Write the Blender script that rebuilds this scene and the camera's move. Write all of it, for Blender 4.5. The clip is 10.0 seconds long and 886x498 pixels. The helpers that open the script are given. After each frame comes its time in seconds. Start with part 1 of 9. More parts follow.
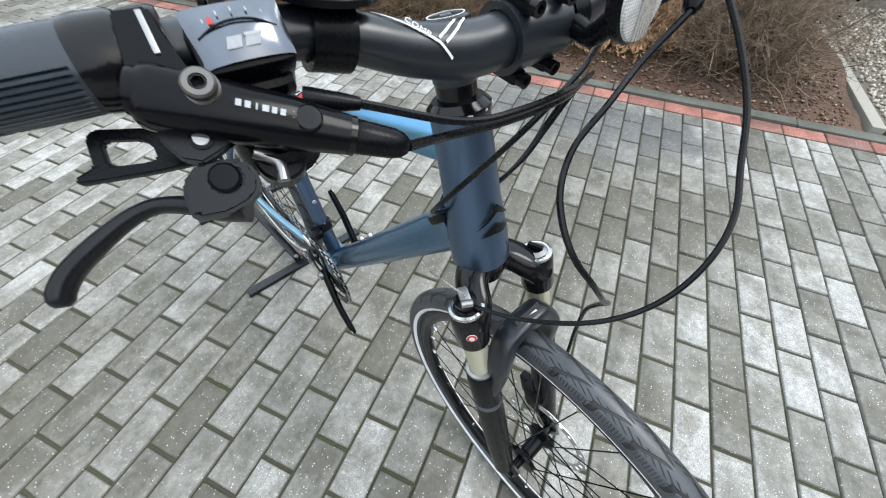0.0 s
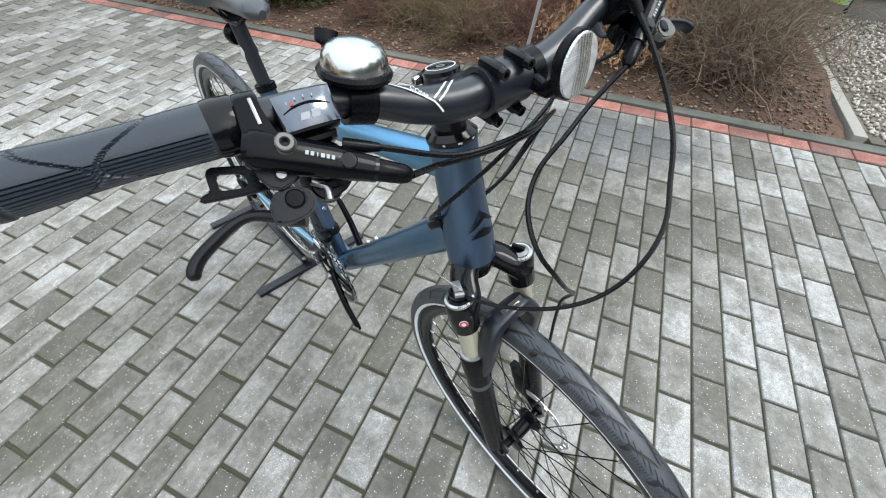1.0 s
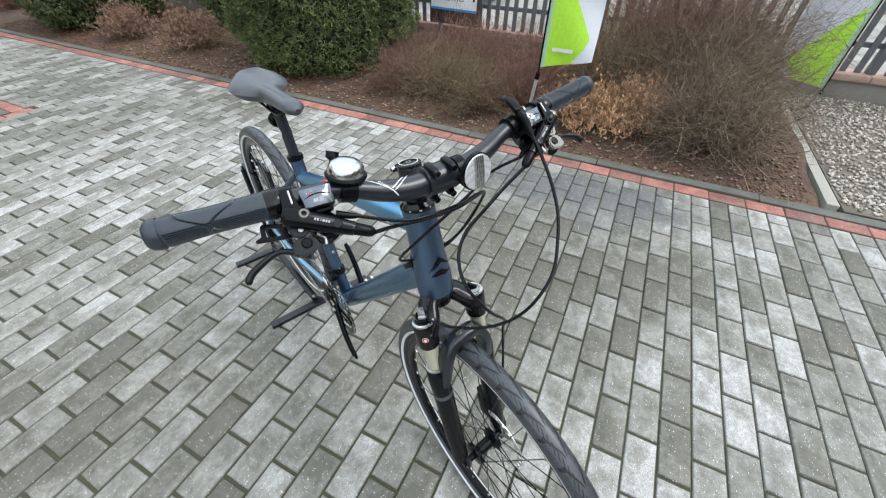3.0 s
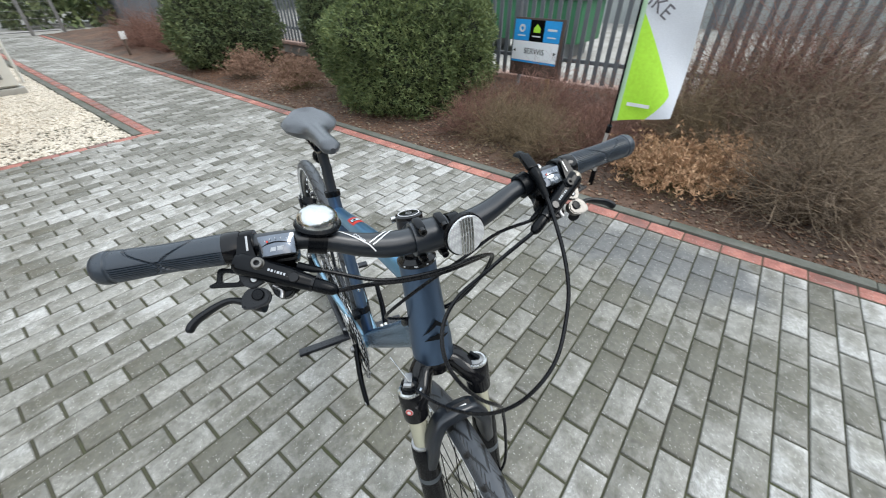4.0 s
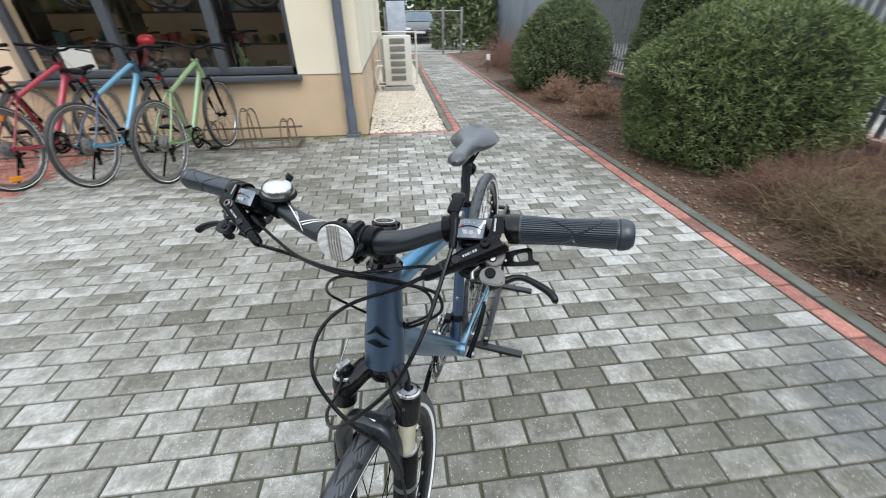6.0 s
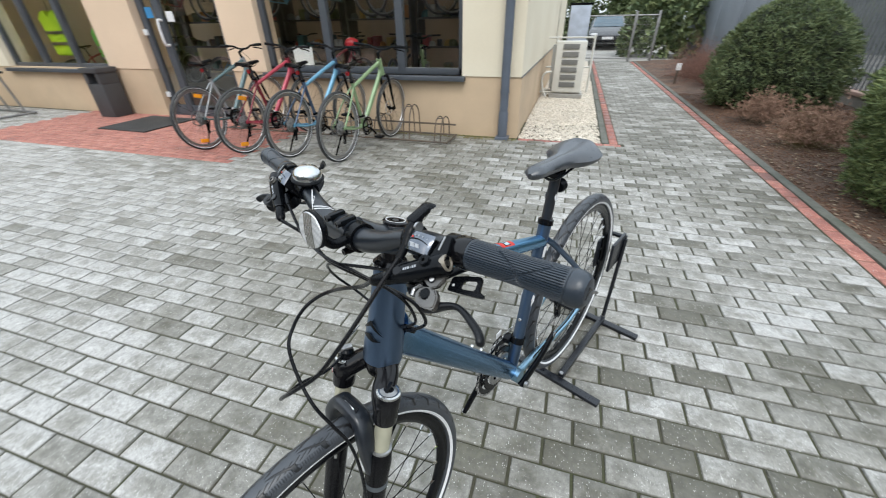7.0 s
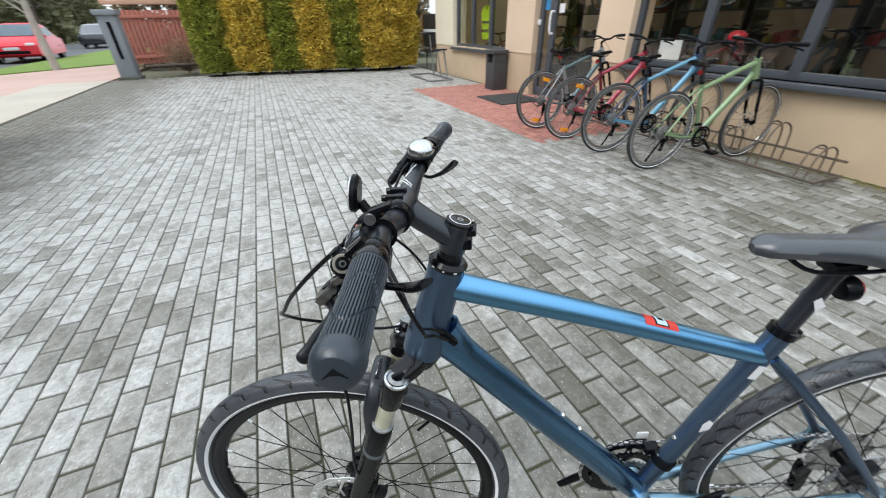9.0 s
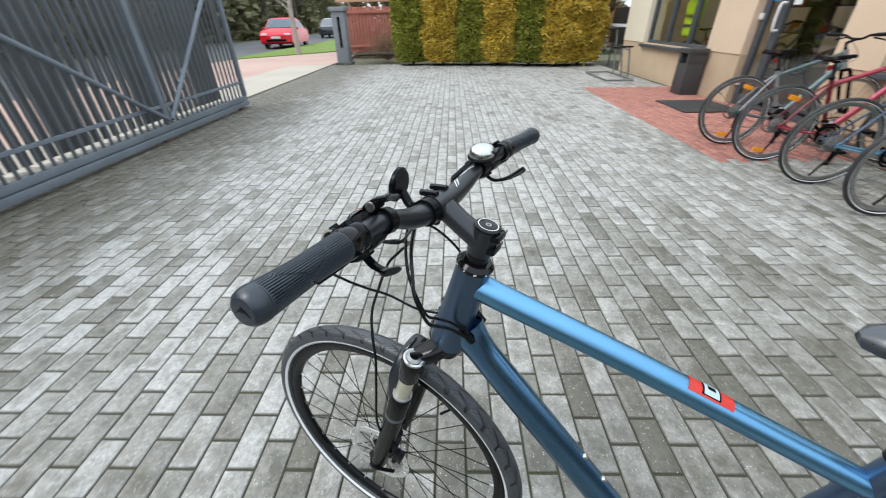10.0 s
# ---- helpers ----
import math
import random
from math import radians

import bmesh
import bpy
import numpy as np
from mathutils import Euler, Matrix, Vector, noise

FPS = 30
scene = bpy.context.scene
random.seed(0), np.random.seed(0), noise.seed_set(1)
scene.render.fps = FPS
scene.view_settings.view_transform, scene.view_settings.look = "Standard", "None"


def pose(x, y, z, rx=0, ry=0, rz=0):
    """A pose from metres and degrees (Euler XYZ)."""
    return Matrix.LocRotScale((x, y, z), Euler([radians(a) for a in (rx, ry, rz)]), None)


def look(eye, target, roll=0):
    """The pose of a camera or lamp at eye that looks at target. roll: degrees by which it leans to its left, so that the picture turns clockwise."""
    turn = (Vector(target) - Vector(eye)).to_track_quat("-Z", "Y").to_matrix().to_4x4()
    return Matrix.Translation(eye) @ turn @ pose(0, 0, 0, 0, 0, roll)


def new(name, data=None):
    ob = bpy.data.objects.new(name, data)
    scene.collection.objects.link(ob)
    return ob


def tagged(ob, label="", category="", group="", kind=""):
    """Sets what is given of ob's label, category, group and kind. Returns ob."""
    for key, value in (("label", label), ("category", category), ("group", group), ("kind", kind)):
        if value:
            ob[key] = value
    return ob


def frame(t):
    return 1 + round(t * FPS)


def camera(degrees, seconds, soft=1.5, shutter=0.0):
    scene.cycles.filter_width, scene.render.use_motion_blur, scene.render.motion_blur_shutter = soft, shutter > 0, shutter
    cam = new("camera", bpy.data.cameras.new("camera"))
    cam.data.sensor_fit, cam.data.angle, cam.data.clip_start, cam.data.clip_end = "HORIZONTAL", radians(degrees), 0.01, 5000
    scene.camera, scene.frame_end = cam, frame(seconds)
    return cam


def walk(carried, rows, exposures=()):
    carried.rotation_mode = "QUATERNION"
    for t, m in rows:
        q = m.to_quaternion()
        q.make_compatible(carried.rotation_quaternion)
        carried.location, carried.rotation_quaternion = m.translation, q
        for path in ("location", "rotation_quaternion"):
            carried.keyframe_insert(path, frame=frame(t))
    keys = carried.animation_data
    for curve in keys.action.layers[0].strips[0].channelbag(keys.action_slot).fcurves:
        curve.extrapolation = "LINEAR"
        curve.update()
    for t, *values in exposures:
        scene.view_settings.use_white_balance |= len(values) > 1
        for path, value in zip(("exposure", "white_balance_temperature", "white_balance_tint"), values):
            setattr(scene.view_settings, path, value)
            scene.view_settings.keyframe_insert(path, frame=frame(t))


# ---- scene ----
cam = camera(99.4, 10.0, soft=1.05, shutter=0.28)
PATH = [
    (0, (0.283, -0.516, 1.115), (1.470, -0.023, -0.417), 0.9),
    (0.5, (0.257, -0.526, 1.149), (1.451, -0.028, -0.376), 0.8),
    (1, (0.232, -0.543, 1.175), (1.434, -0.040, -0.342), 0.8),
    (1.5, (0.196, -0.570, 1.208), (1.408, -0.060, -0.299), 0.7),
    (2, (0.143, -0.604, 1.241), (1.380, -0.082, -0.241), 0.8),
    (2.2, (0.122, -0.619, 1.256), (1.380, -0.085, -0.203), 0.7),
    (3.3, (0.158, -0.683, 1.302), (1.521, 0.034, 0.026), 0.7),
    (3.5, (0.189, -0.692, 1.296), (1.553, 0.085, 0.056), 0.5),
    (4, (0.250, -0.715, 1.282), (1.527, 0.282, 0.108), 0.1),
    (4.5, (0.326, -0.767, 1.277), (1.407, 0.465, 0.132), -0.1),
    (5, (0.433, -0.874, 1.291), (1.260, 0.559, 0.168), -0.4),
    (5.5, (0.525, -0.922, 1.285), (1.054, 0.668, 0.193), -0.5),
    (5.7, (0.563, -0.920, 1.280), (0.965, 0.720, 0.201), -0.5),
    (6.8, (0.770, -0.872, 1.274), (0.382, 0.790, 0.229), -0.9),
    (7, (0.818, -0.863, 1.269), (0.289, 0.765, 0.234), -1.0),
    (7.5, (0.935, -0.823, 1.272), (0.075, 0.666, 0.250), -1.1),
    (8, (0.985, -0.747, 1.256), (-0.167, 0.523, 0.225), -1.0),
    (8.5, (1.007, -0.661, 1.250), (-0.405, 0.300, 0.210), -1.1),
    (9, (1.010, -0.593, 1.244), (-0.567, 0.069, 0.206), -1.0),
    (9.5, (1.036, -0.515, 1.254), (-0.638, -0.186, 0.211), -1.2),
    (10, (1.064, -0.439, 1.260), (-0.639, -0.494, 0.213), -1.2),
]
walk(cam, [(t, look(eye, target, roll)) for t, eye, target, roll in PATH], exposures=[(0.0, 1.06), (1.0, 0.98), (2.0, 0.92), (3.5, 0.96), (5.5, 0.95), (7.0, 0.85), (10.0, 0.83)])

# ---- daylight: a bright, overcast winter day ----
world = bpy.data.worlds.new("overcast_sky")
scene.world = world
world.use_nodes = True
wn, wl = world.node_tree.nodes, world.node_tree.links
wn.clear()
sky = wn.new("ShaderNodeTexSky")
sky.sky_type, sky.sun_disc = "NISHITA", False
sky.sun_elevation, sky.sun_rotation = radians(38), radians(200)
sky.air_density, sky.dust_density, sky.ozone_density = 1.0, 2.0, 1.0
pale = wn.new("ShaderNodeMixRGB")
pale.blend_type, pale.inputs[0].default_value = "MIX", 0.72
pale.inputs[2].default_value = (8.9, 9.9, 10.7, 1)
wl.new(sky.outputs[0], pale.inputs[1])
back = wn.new("ShaderNodeBackground")
back.inputs["Strength"].default_value = 0.107
# an overcast sky is brighter overhead than at the horizon
height = wn.new("ShaderNodeSeparateXYZ")
wl.new(wn.new("ShaderNodeTexCoord").outputs["Generated"], height.inputs[0])
lift = wn.new("ShaderNodeMapRange")
wl.new(height.outputs["Z"], lift.inputs[0])
lift.inputs[3].default_value, lift.inputs[4].default_value = 0.74, 1.30
whole = wn.new("ShaderNodeVectorMath")
whole.operation = "SCALE"
wl.new(pale.outputs[0], whole.inputs[0])
wl.new(lift.outputs[0], whole.inputs["Scale"])
wl.new(whole.outputs[0], back.inputs["Color"])
wl.new(back.outputs[0], wn.new("ShaderNodeOutputWorld").inputs["Surface"])

sun_data = bpy.data.lights.new("sun", "SUN")
sun_data.energy, sun_data.angle, sun_data.color = 0.9, radians(25), (1.0, 0.97, 0.92)
sun = new("sun", sun_data)
sun.matrix_world = look((0, 0, 20), (-4, 8, 8))


# ---- building blocks ----
def put(name, mesh, material, parent=None, label="", xf=None, smooth=True):
    """Links a finished mesh as one object, under a thing or a part if there is one."""
    if xf is not None:
        mesh.transform(xf)
    if smooth:
        mesh.polygons.foreach_set("use_smooth", [True] * len(mesh.polygons))
        mesh.set_sharp_from_angle(angle=radians(38))
    if material is not None and not mesh.materials:
        mesh.materials.append(material)
    ob = new(name, mesh)
    if parent is not None:
        ob.parent = parent
    if label:
        ob["label"] = label
    return ob


def part(name, bm, material, parent=None, label="", xf=None, smooth=True):
    mesh = bpy.data.meshes.new(name)
    bm.to_mesh(mesh)
    bm.free()
    return put(name, mesh, material, parent, label, xf, smooth)


def thing(name, m=None, label="", category="", group="", kind=""):
    ob = new(name)
    ob.empty_display_size = 0.05
    if m is not None:
        ob.matrix_world = m
    return tagged(ob, label, category, group, kind)


def array_mesh(name, verts, quads):
    """A mesh from arrays of corners and four-sided (or three-sided) faces."""
    mesh = bpy.data.meshes.new(name)
    verts, quads = np.asarray(verts, np.float32), np.asarray(quads, np.int32)
    n, k = quads.shape
    mesh.vertices.add(len(verts))
    mesh.vertices.foreach_set("co", verts.ravel())
    mesh.loops.add(n * k)
    mesh.loops.foreach_set("vertex_index", quads.ravel())
    mesh.polygons.add(n)
    mesh.polygons.foreach_set("loop_start", np.arange(0, n * k, k, dtype=np.int32))
    mesh.update(calc_edges=True)
    return mesh


def box(bm, cx, cy, cz, sx, sy, sz, bevel=0.0, turn=None):
    """A box by its middle and sizes, its edges rounded by bevel."""
    made = bmesh.ops.create_cube(bm, size=1.0)["verts"]
    m = Matrix.Translation((cx, cy, cz)) @ (turn.to_4x4() if turn is not None else Matrix.Identity(4)) @ Matrix.Diagonal((sx, sy, sz, 1))
    bmesh.ops.transform(bm, matrix=m, verts=made)
    if bevel > 0:
        edges = list({e for v in made for e in v.link_edges})
        bmesh.ops.bevel(bm, geom=edges, offset=bevel, segments=2, profile=0.6, affect="EDGES")
    return bm


def slab(bm, x0, x1, y0, y1, z0, z1, bevel=0.0):
    return box(bm, (x0 + x1) / 2, (y0 + y1) / 2, (z0 + z1) / 2, x1 - x0, y1 - y0, z1 - z0, bevel)


def glide(points, steps=6):
    """A smooth line through the points."""
    p = [Vector(q) for q in points]
    p = [2 * p[0] - p[1], *p, 2 * p[-1] - p[-2]]
    out = []
    for i in range(1, len(p) - 2):
        a, b, c, d = p[i - 1 : i + 3]
        for k in range(steps):
            t = k / steps
            out.append(0.5 * (2 * b + (c - a) * t + (2 * a - 5 * b + 4 * c - d) * t * t + (3 * b - a - 3 * c + d) * t**3))
    return [*out, p[-2]]


def tube(bm, points, radius, seg=12, caps=True, flat=(1.0, 1.0), closed=False, up=(0, 0, 1), square=1.0):
    """A tube along the points; radius is one number or one for each point, flat squeezes its two cross axes, square under 1 makes the section boxier."""
    def bend(v):
        return math.copysign(abs(v) ** square, v)

    pts = [Vector(q) for q in points]
    n = len(pts)
    radii = list(radius) if hasattr(radius, "__len__") else [radius] * n
    side, rings = None, []
    for i, q in enumerate(pts):
        if closed:
            along = pts[(i + 1) % n] - pts[i - 1]
        else:
            along = pts[min(i + 1, n - 1)] - pts[max(i - 1, 0)]
        along.normalize()
        if side is None:
            ref = Vector(up) if abs(along.dot(Vector(up))) < 0.95 else Vector((1, 0, 0))
            side = along.cross(ref)
        side = (side - along * side.dot(along)).normalized()
        over = side.cross(along)
        rings.append([bm.verts.new(q + radii[i] * (flat[0] * bend(math.cos(a)) * side + flat[1] * bend(math.sin(a)) * over)) for a in (2 * math.pi * k / seg for k in range(seg))])
    for i in range(n if closed else n - 1):
        a, b = rings[i], rings[(i + 1) % n]
        for k in range(seg):
            bm.faces.new((a[k], a[(k + 1) % seg], b[(k + 1) % seg], b[k]))
    if caps and not closed:
        bm.faces.new(list(reversed(rings[0])))
        bm.faces.new(rings[-1])
    return bm


def lathe(bm, profile, origin, axis, seg=32, closed=False):
    """Turns a profile of (radius, height along the axis) round the axis."""
    turn = Vector((0, 0, 1)).rotation_difference(Vector(axis)).to_matrix()
    o = Vector(origin)
    rings = []
    for r, h in profile:
        if r < 1e-6:
            rings.append([bm.verts.new(o + turn @ Vector((0, 0, h)))])
        else:
            rings.append([bm.verts.new(o + turn @ Vector((r * math.cos(a), r * math.sin(a), h))) for a in (2 * math.pi * k / seg for k in range(seg))])
    pairs = list(zip(rings, rings[1:])) + ([(rings[-1], rings[0])] if closed else [])
    for a, b in pairs:
        for k in range(seg):
            j = (k + 1) % seg
            if len(a) == 1 and len(b) == 1:
                continue
            if len(a) == 1:
                bm.faces.new((a[0], b[k], b[j]))
            elif len(b) == 1:
                bm.faces.new((a[k], b[0], a[j]))
            else:
                bm.faces.new((a[k], b[k], b[j], a[j]))
    bmesh.ops.recalc_face_normals(bm, faces=bm.faces)
    return bm


def plate(bm, outline, thick, m):
    """A flat piece: an outline in its own x, y plane, made thick, then laid by the matrix m."""
    a = [bm.verts.new(m @ Vector((x, y, thick / 2))) for x, y in outline]
    b = [bm.verts.new(m @ Vector((x, y, -thick / 2))) for x, y in outline]
    bm.faces.new(a)
    bm.faces.new(list(reversed(b)))
    for k in range(len(a)):
        j = (k + 1) % len(a)
        bm.faces.new((a[k], b[k], b[j], a[j]))
    return bm


def ring_plate(bm, outer, inner, thick, m):
    """A flat piece with a hole: two outlines of as many corners each, made thick, laid by m."""
    n = len(outer)
    loops = [[bm.verts.new(m @ Vector((x, y, z))) for x, y in line] for line in (outer, inner) for z in (thick / 2, -thick / 2)]
    ot, ob, it, ib = loops
    for k in range(n):
        j = (k + 1) % n
        bm.faces.new((ot[k], ot[j], it[j], it[k]))
        bm.faces.new((ob[j], ob[k], ib[k], ib[j]))
        bm.faces.new((ot[j], ot[k], ob[k], ob[j]))
        bm.faces.new((it[k], it[j], ib[j], ib[k]))
    return bm


def words(name, text, size, m, material, parent=None, label=""):
    """Lettering in the built-in font, as a thin mesh laid by m."""
    curve = bpy.data.curves.new(name, "FONT")
    curve.body, curve.size, curve.extrude, curve.align_x, curve.align_y = text, size, 0.0006, "CENTER", "CENTER"
    curve.resolution_u = 3
    temp = bpy.data.objects.new(name, curve)
    mesh = bpy.data.meshes.new_from_object(temp)
    mesh.name = name
    mesh.materials.clear()
    bpy.data.objects.remove(temp)
    return put(name, mesh, material, parent, label, m, smooth=False)


# ---- materials ----
def shader(name):
    m = bpy.data.materials.new(name)
    m.use_nodes = True
    n, l = m.node_tree.nodes, m.node_tree.links
    return m, n, l, n["Principled BSDF"]


def mixed(n, l, fac, a, b, blend="MIX"):
    mix = n.new("ShaderNodeMix")
    mix.data_type, mix.blend_type = "RGBA", blend
    for socket, v in ((mix.inputs[0], fac), (mix.inputs[6], a), (mix.inputs[7], b)):
        if hasattr(v, "is_linked"):
            l.new(v, socket)
        else:
            socket.default_value = v if not isinstance(v, tuple) else (*v, 1)[:4]
    return mix.outputs[2]


def ramp(n, l, source, a, b, lo=0.0, hi=1.0):
    r = n.new("ShaderNodeMapRange")
    l.new(source, r.inputs[0])
    for k, v in zip((1, 2, 3, 4), (a, b, lo, hi)):
        r.inputs[k].default_value = v
    return r.outputs[0]


def noise_of(n, l, where, scale, detail=4.0, rough=0.55):
    t = n.new("ShaderNodeTexNoise")
    t.inputs["Scale"].default_value, t.inputs["Detail"].default_value, t.inputs["Roughness"].default_value = scale, detail, rough
    l.new(where, t.inputs["Vector"])
    return t.outputs["Fac"]


def surf(name, col, other=None, scale=3.0, fine=60.0, rough=0.6, metal=0.0, bump=0.15, relief=0.002, coat=0.0, spread=0.12, island=0.0, spec=0.5):
    """A plain surface with colour that drifts at two scales, uneven gloss and a fine relief."""
    m, n, l, b = shader(name)
    other = other or tuple(c * 0.6 for c in col)
    at = n.new("ShaderNodeTexCoord").outputs["Object"]
    big, small = noise_of(n, l, at, scale), noise_of(n, l, at, fine, 3.0)
    c = mixed(n, l, ramp(n, l, big, 0.35, 0.68), col, other)
    c = mixed(n, l, ramp(n, l, small, 0.3, 0.75, 0.0, 0.5), c, tuple(v * 0.7 for v in col))
    if island:
        hue = n.new("ShaderNodeHueSaturation")
        l.new(c, hue.inputs["Color"])
        l.new(ramp(n, l, n.new("ShaderNodeNewGeometry").outputs["Random Per Island"], 0, 1, 1 - island, 1 + island), hue.inputs["Value"])
        c = hue.outputs[0]
    l.new(c, b.inputs["Base Color"])
    l.new(ramp(n, l, small, 0.2, 0.8, max(0.02, rough - spread), min(1.0, rough + spread)), b.inputs["Roughness"])
    b.inputs["Metallic"].default_value, b.inputs["Coat Weight"].default_value = metal, coat
    b.inputs["Specular IOR Level"].default_value = spec
    if bump:
        bp = n.new("ShaderNodeBump")
        bp.inputs["Strength"].default_value, bp.inputs["Distance"].default_value = bump, relief
        l.new(small, bp.inputs["Height"])
        l.new(bp.outputs[0], b.inputs["Normal"])
    return m


def calc(n, l, op, a, b=None, c=None):
    """One sum of numbers or sockets."""
    node = n.new("ShaderNodeMath")
    node.operation = op
    for k, v in enumerate((a, b, c)):
        if v is None:
            continue
        if hasattr(v, "is_linked"):
            l.new(v, node.inputs[k])
        else:
            node.inputs[k].default_value = v
    return node.outputs[0]


def paver_material(name, light, mid, dark, single, wet=1.0):
    """Concrete pavers: each its own tone, blotched by damp up to its worn edge, with fine grit and painted glints."""
    m, n, l, b = shader(name)
    geo = n.new("ShaderNodeNewGeometry")
    at = geo.outputs["Position"]
    rnd = n.new("ShaderNodeObjectInfo").outputs["Random"] if single else geo.outputs["Random Per Island"]
    uv = n.new("ShaderNodeSeparateXYZ")
    l.new(n.new("ShaderNodeTexCoord").outputs["UV"], uv.inputs[0])
    place = n.new("ShaderNodeSeparateXYZ")
    l.new(at, place.inputs[0])
    # blotches lie differently on each stone
    shift = n.new("ShaderNodeCombineXYZ")
    l.new(calc(n, l, "MULTIPLY", rnd, 37.0), shift.inputs[2])
    own = n.new("ShaderNodeVectorMath")
    own.operation = "ADD"
    l.new(at, own.inputs[0])
    l.new(shift.outputs[0], own.inputs[1])
    patch = noise_of(n, l, at, 0.75, 3.0)
    blotch = noise_of(n, l, own.outputs[0], 8.0, 2.5, 0.5)
    grit = noise_of(n, l, at, 330.0, 2.0, 0.7)
    ex = calc(n, l, "ABSOLUTE", calc(n, l, "SUBTRACT", uv.outputs[0], 0.5))
    ey = calc(n, l, "ABSOLUTE", calc(n, l, "SUBTRACT", uv.outputs[1], 0.5))
    # worn, paler border of each stone
    rim = calc(n, l, "MAXIMUM", ramp(n, l, ex, 0.30, 0.50), ramp(n, l, ey, 0.20, 0.50))
    busy = ramp(n, l, place.outputs[0], -2.2, 0.5, 0.40, 1.0)
    # stones are darker towards the gate and the shop's wall, paler over the open yard
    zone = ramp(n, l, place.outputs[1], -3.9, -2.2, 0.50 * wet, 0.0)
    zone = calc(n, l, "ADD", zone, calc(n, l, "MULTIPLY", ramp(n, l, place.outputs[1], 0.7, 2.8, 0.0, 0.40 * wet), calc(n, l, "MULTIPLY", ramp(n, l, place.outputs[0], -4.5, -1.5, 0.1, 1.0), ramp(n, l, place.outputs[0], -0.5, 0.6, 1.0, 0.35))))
    # a damp streak where water runs off across the yard, uneven along its sides
    ragged = ramp(n, l, noise_of(n, l, at, 2.6, 4.0, 0.6), 0.3, 0.7, -0.22, 0.22)
    across = calc(n, l, "ADD", calc(n, l, "MULTIPLY", place.outputs[0], 0.55), calc(n, l, "MULTIPLY_ADD", place.outputs[1], 0.83, -0.46))
    along = calc(n, l, "MULTIPLY_ADD", place.outputs[1], 0.55, calc(n, l, "MULTIPLY_ADD", place.outputs[0], -0.83, 0.59))
    across = calc(n, l, "ADD", calc(n, l, "ABSOLUTE", across), ragged)
    streak = calc(n, l, "MULTIPLY", ramp(n, l, across, 0.30, 0.80, 1.0, 0.0), ramp(n, l, calc(n, l, "ABSOLUTE", calc(n, l, "ADD", along, 0.10)), 1.3, 2.2, 0.40 * wet, 0.0))
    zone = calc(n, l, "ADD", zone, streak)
    # a wet hollow beside the border of the bed
    wx = calc(n, l, "MULTIPLY_ADD", place.outputs[0], 3.3, -7.6)
    wy = calc(n, l, "MULTIPLY_ADD", place.outputs[1], 1.45, 0.72)
    hollow = calc(n, l, "SQRT", calc(n, l, "ADD", calc(n, l, "MULTIPLY", wx, wx), calc(n, l, "MULTIPLY", wy, wy)))
    hollow = ramp(n, l, calc(n, l, "MULTIPLY_ADD", ragged, 2.2, hollow), 0.55, 1.25, 0.85 * wet, 0.0)
    chance = calc(n, l, "MULTIPLY", calc(n, l, "POWER", rnd, 1.15), busy)
    damp = calc(n, l, "ADD", ramp(n, l, chance, 0, 1, -0.14, 0.68), calc(n, l, "MULTIPLY", busy, ramp(n, l, patch, 0.36, 0.64, -0.12 * wet, 0.30 * wet)))
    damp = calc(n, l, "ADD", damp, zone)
    # now and then a stone of a darker batch
    damp = calc(n, l, "ADD", damp, ramp(n, l, rnd, 0.925, 0.945, 0.0, 0.22))
    # soft olive stains, most of them towards the middle of a stone
    stain = calc(n, l, "MULTIPLY", ramp(n, l, blotch, 0.40, 0.64, -0.06, 0.54), calc(n, l, "MULTIPLY_ADD", rim, -0.62, 1.0))
    damp = calc(n, l, "ADD", damp, calc(n, l, "MULTIPLY", calc(n, l, "MULTIPLY_ADD", busy, 0.4, 0.6), stain))
    grain = noise_of(n, l, own.outputs[0], 60.0, 5.0, 0.7)
    damp = calc(n, l, "ADD", damp, ramp(n, l, grain, 0.3, 0.7, -0.19, 0.19))
    damp = calc(n, l, "SUBTRACT", damp, calc(n, l, "MULTIPLY", rim, 0.07))
    c = mixed(n, l, ramp(n, l, damp, 0.0, 0.36), light, mid)
    c = mixed(n, l, ramp(n, l, damp, 0.36, 1.08), c, dark)
    moss = ramp(n, l, noise_of(n, l, at, 2.3, 5.0, 0.65), 0.58, 0.80, 0.0, 0.30)
    c = mixed(n, l, moss, c, (0.17, 0.17, 0.095))
    silt = ramp(n, l, calc(n, l, "MULTIPLY_ADD", ragged, 2.6, place.outputs[1]), -3.60, -2.50, 0.90 * wet, 0.0)
    silt = calc(n, l, "MULTIPLY", silt, ramp(n, l, blotch, 0.32, 0.62, 0.45, 1.0))
    c = mixed(n, l, silt, c, tuple(v * k for v, k in zip(dark, (1.05, 0.95, 0.80))))
    c = mixed(n, l, hollow, c, tuple(v * k for v, k in zip(dark, (0.98, 1.08, 1.50))))
    c = mixed(n, l, ramp(n, l, noise_of(n, l, own.outputs[0], 75.0, 4.0, 0.7), 0.48, 0.72, 0.0, 0.40), c, tuple(v * 0.48 for v in mid))
    c = mixed(n, l, ramp(n, l, grit, 0.47, 0.60, 0.0, 0.52), c, tuple(v * 0.40 for v in mid))
    pitted = noise_of(n, l, own.outputs[0], 38.0, 6.0, 0.75)
    c = mixed(n, l, 1.0, c, ramp(n, l, pitted, 0.32, 0.68, 0.74, 1.22), "MULTIPLY")
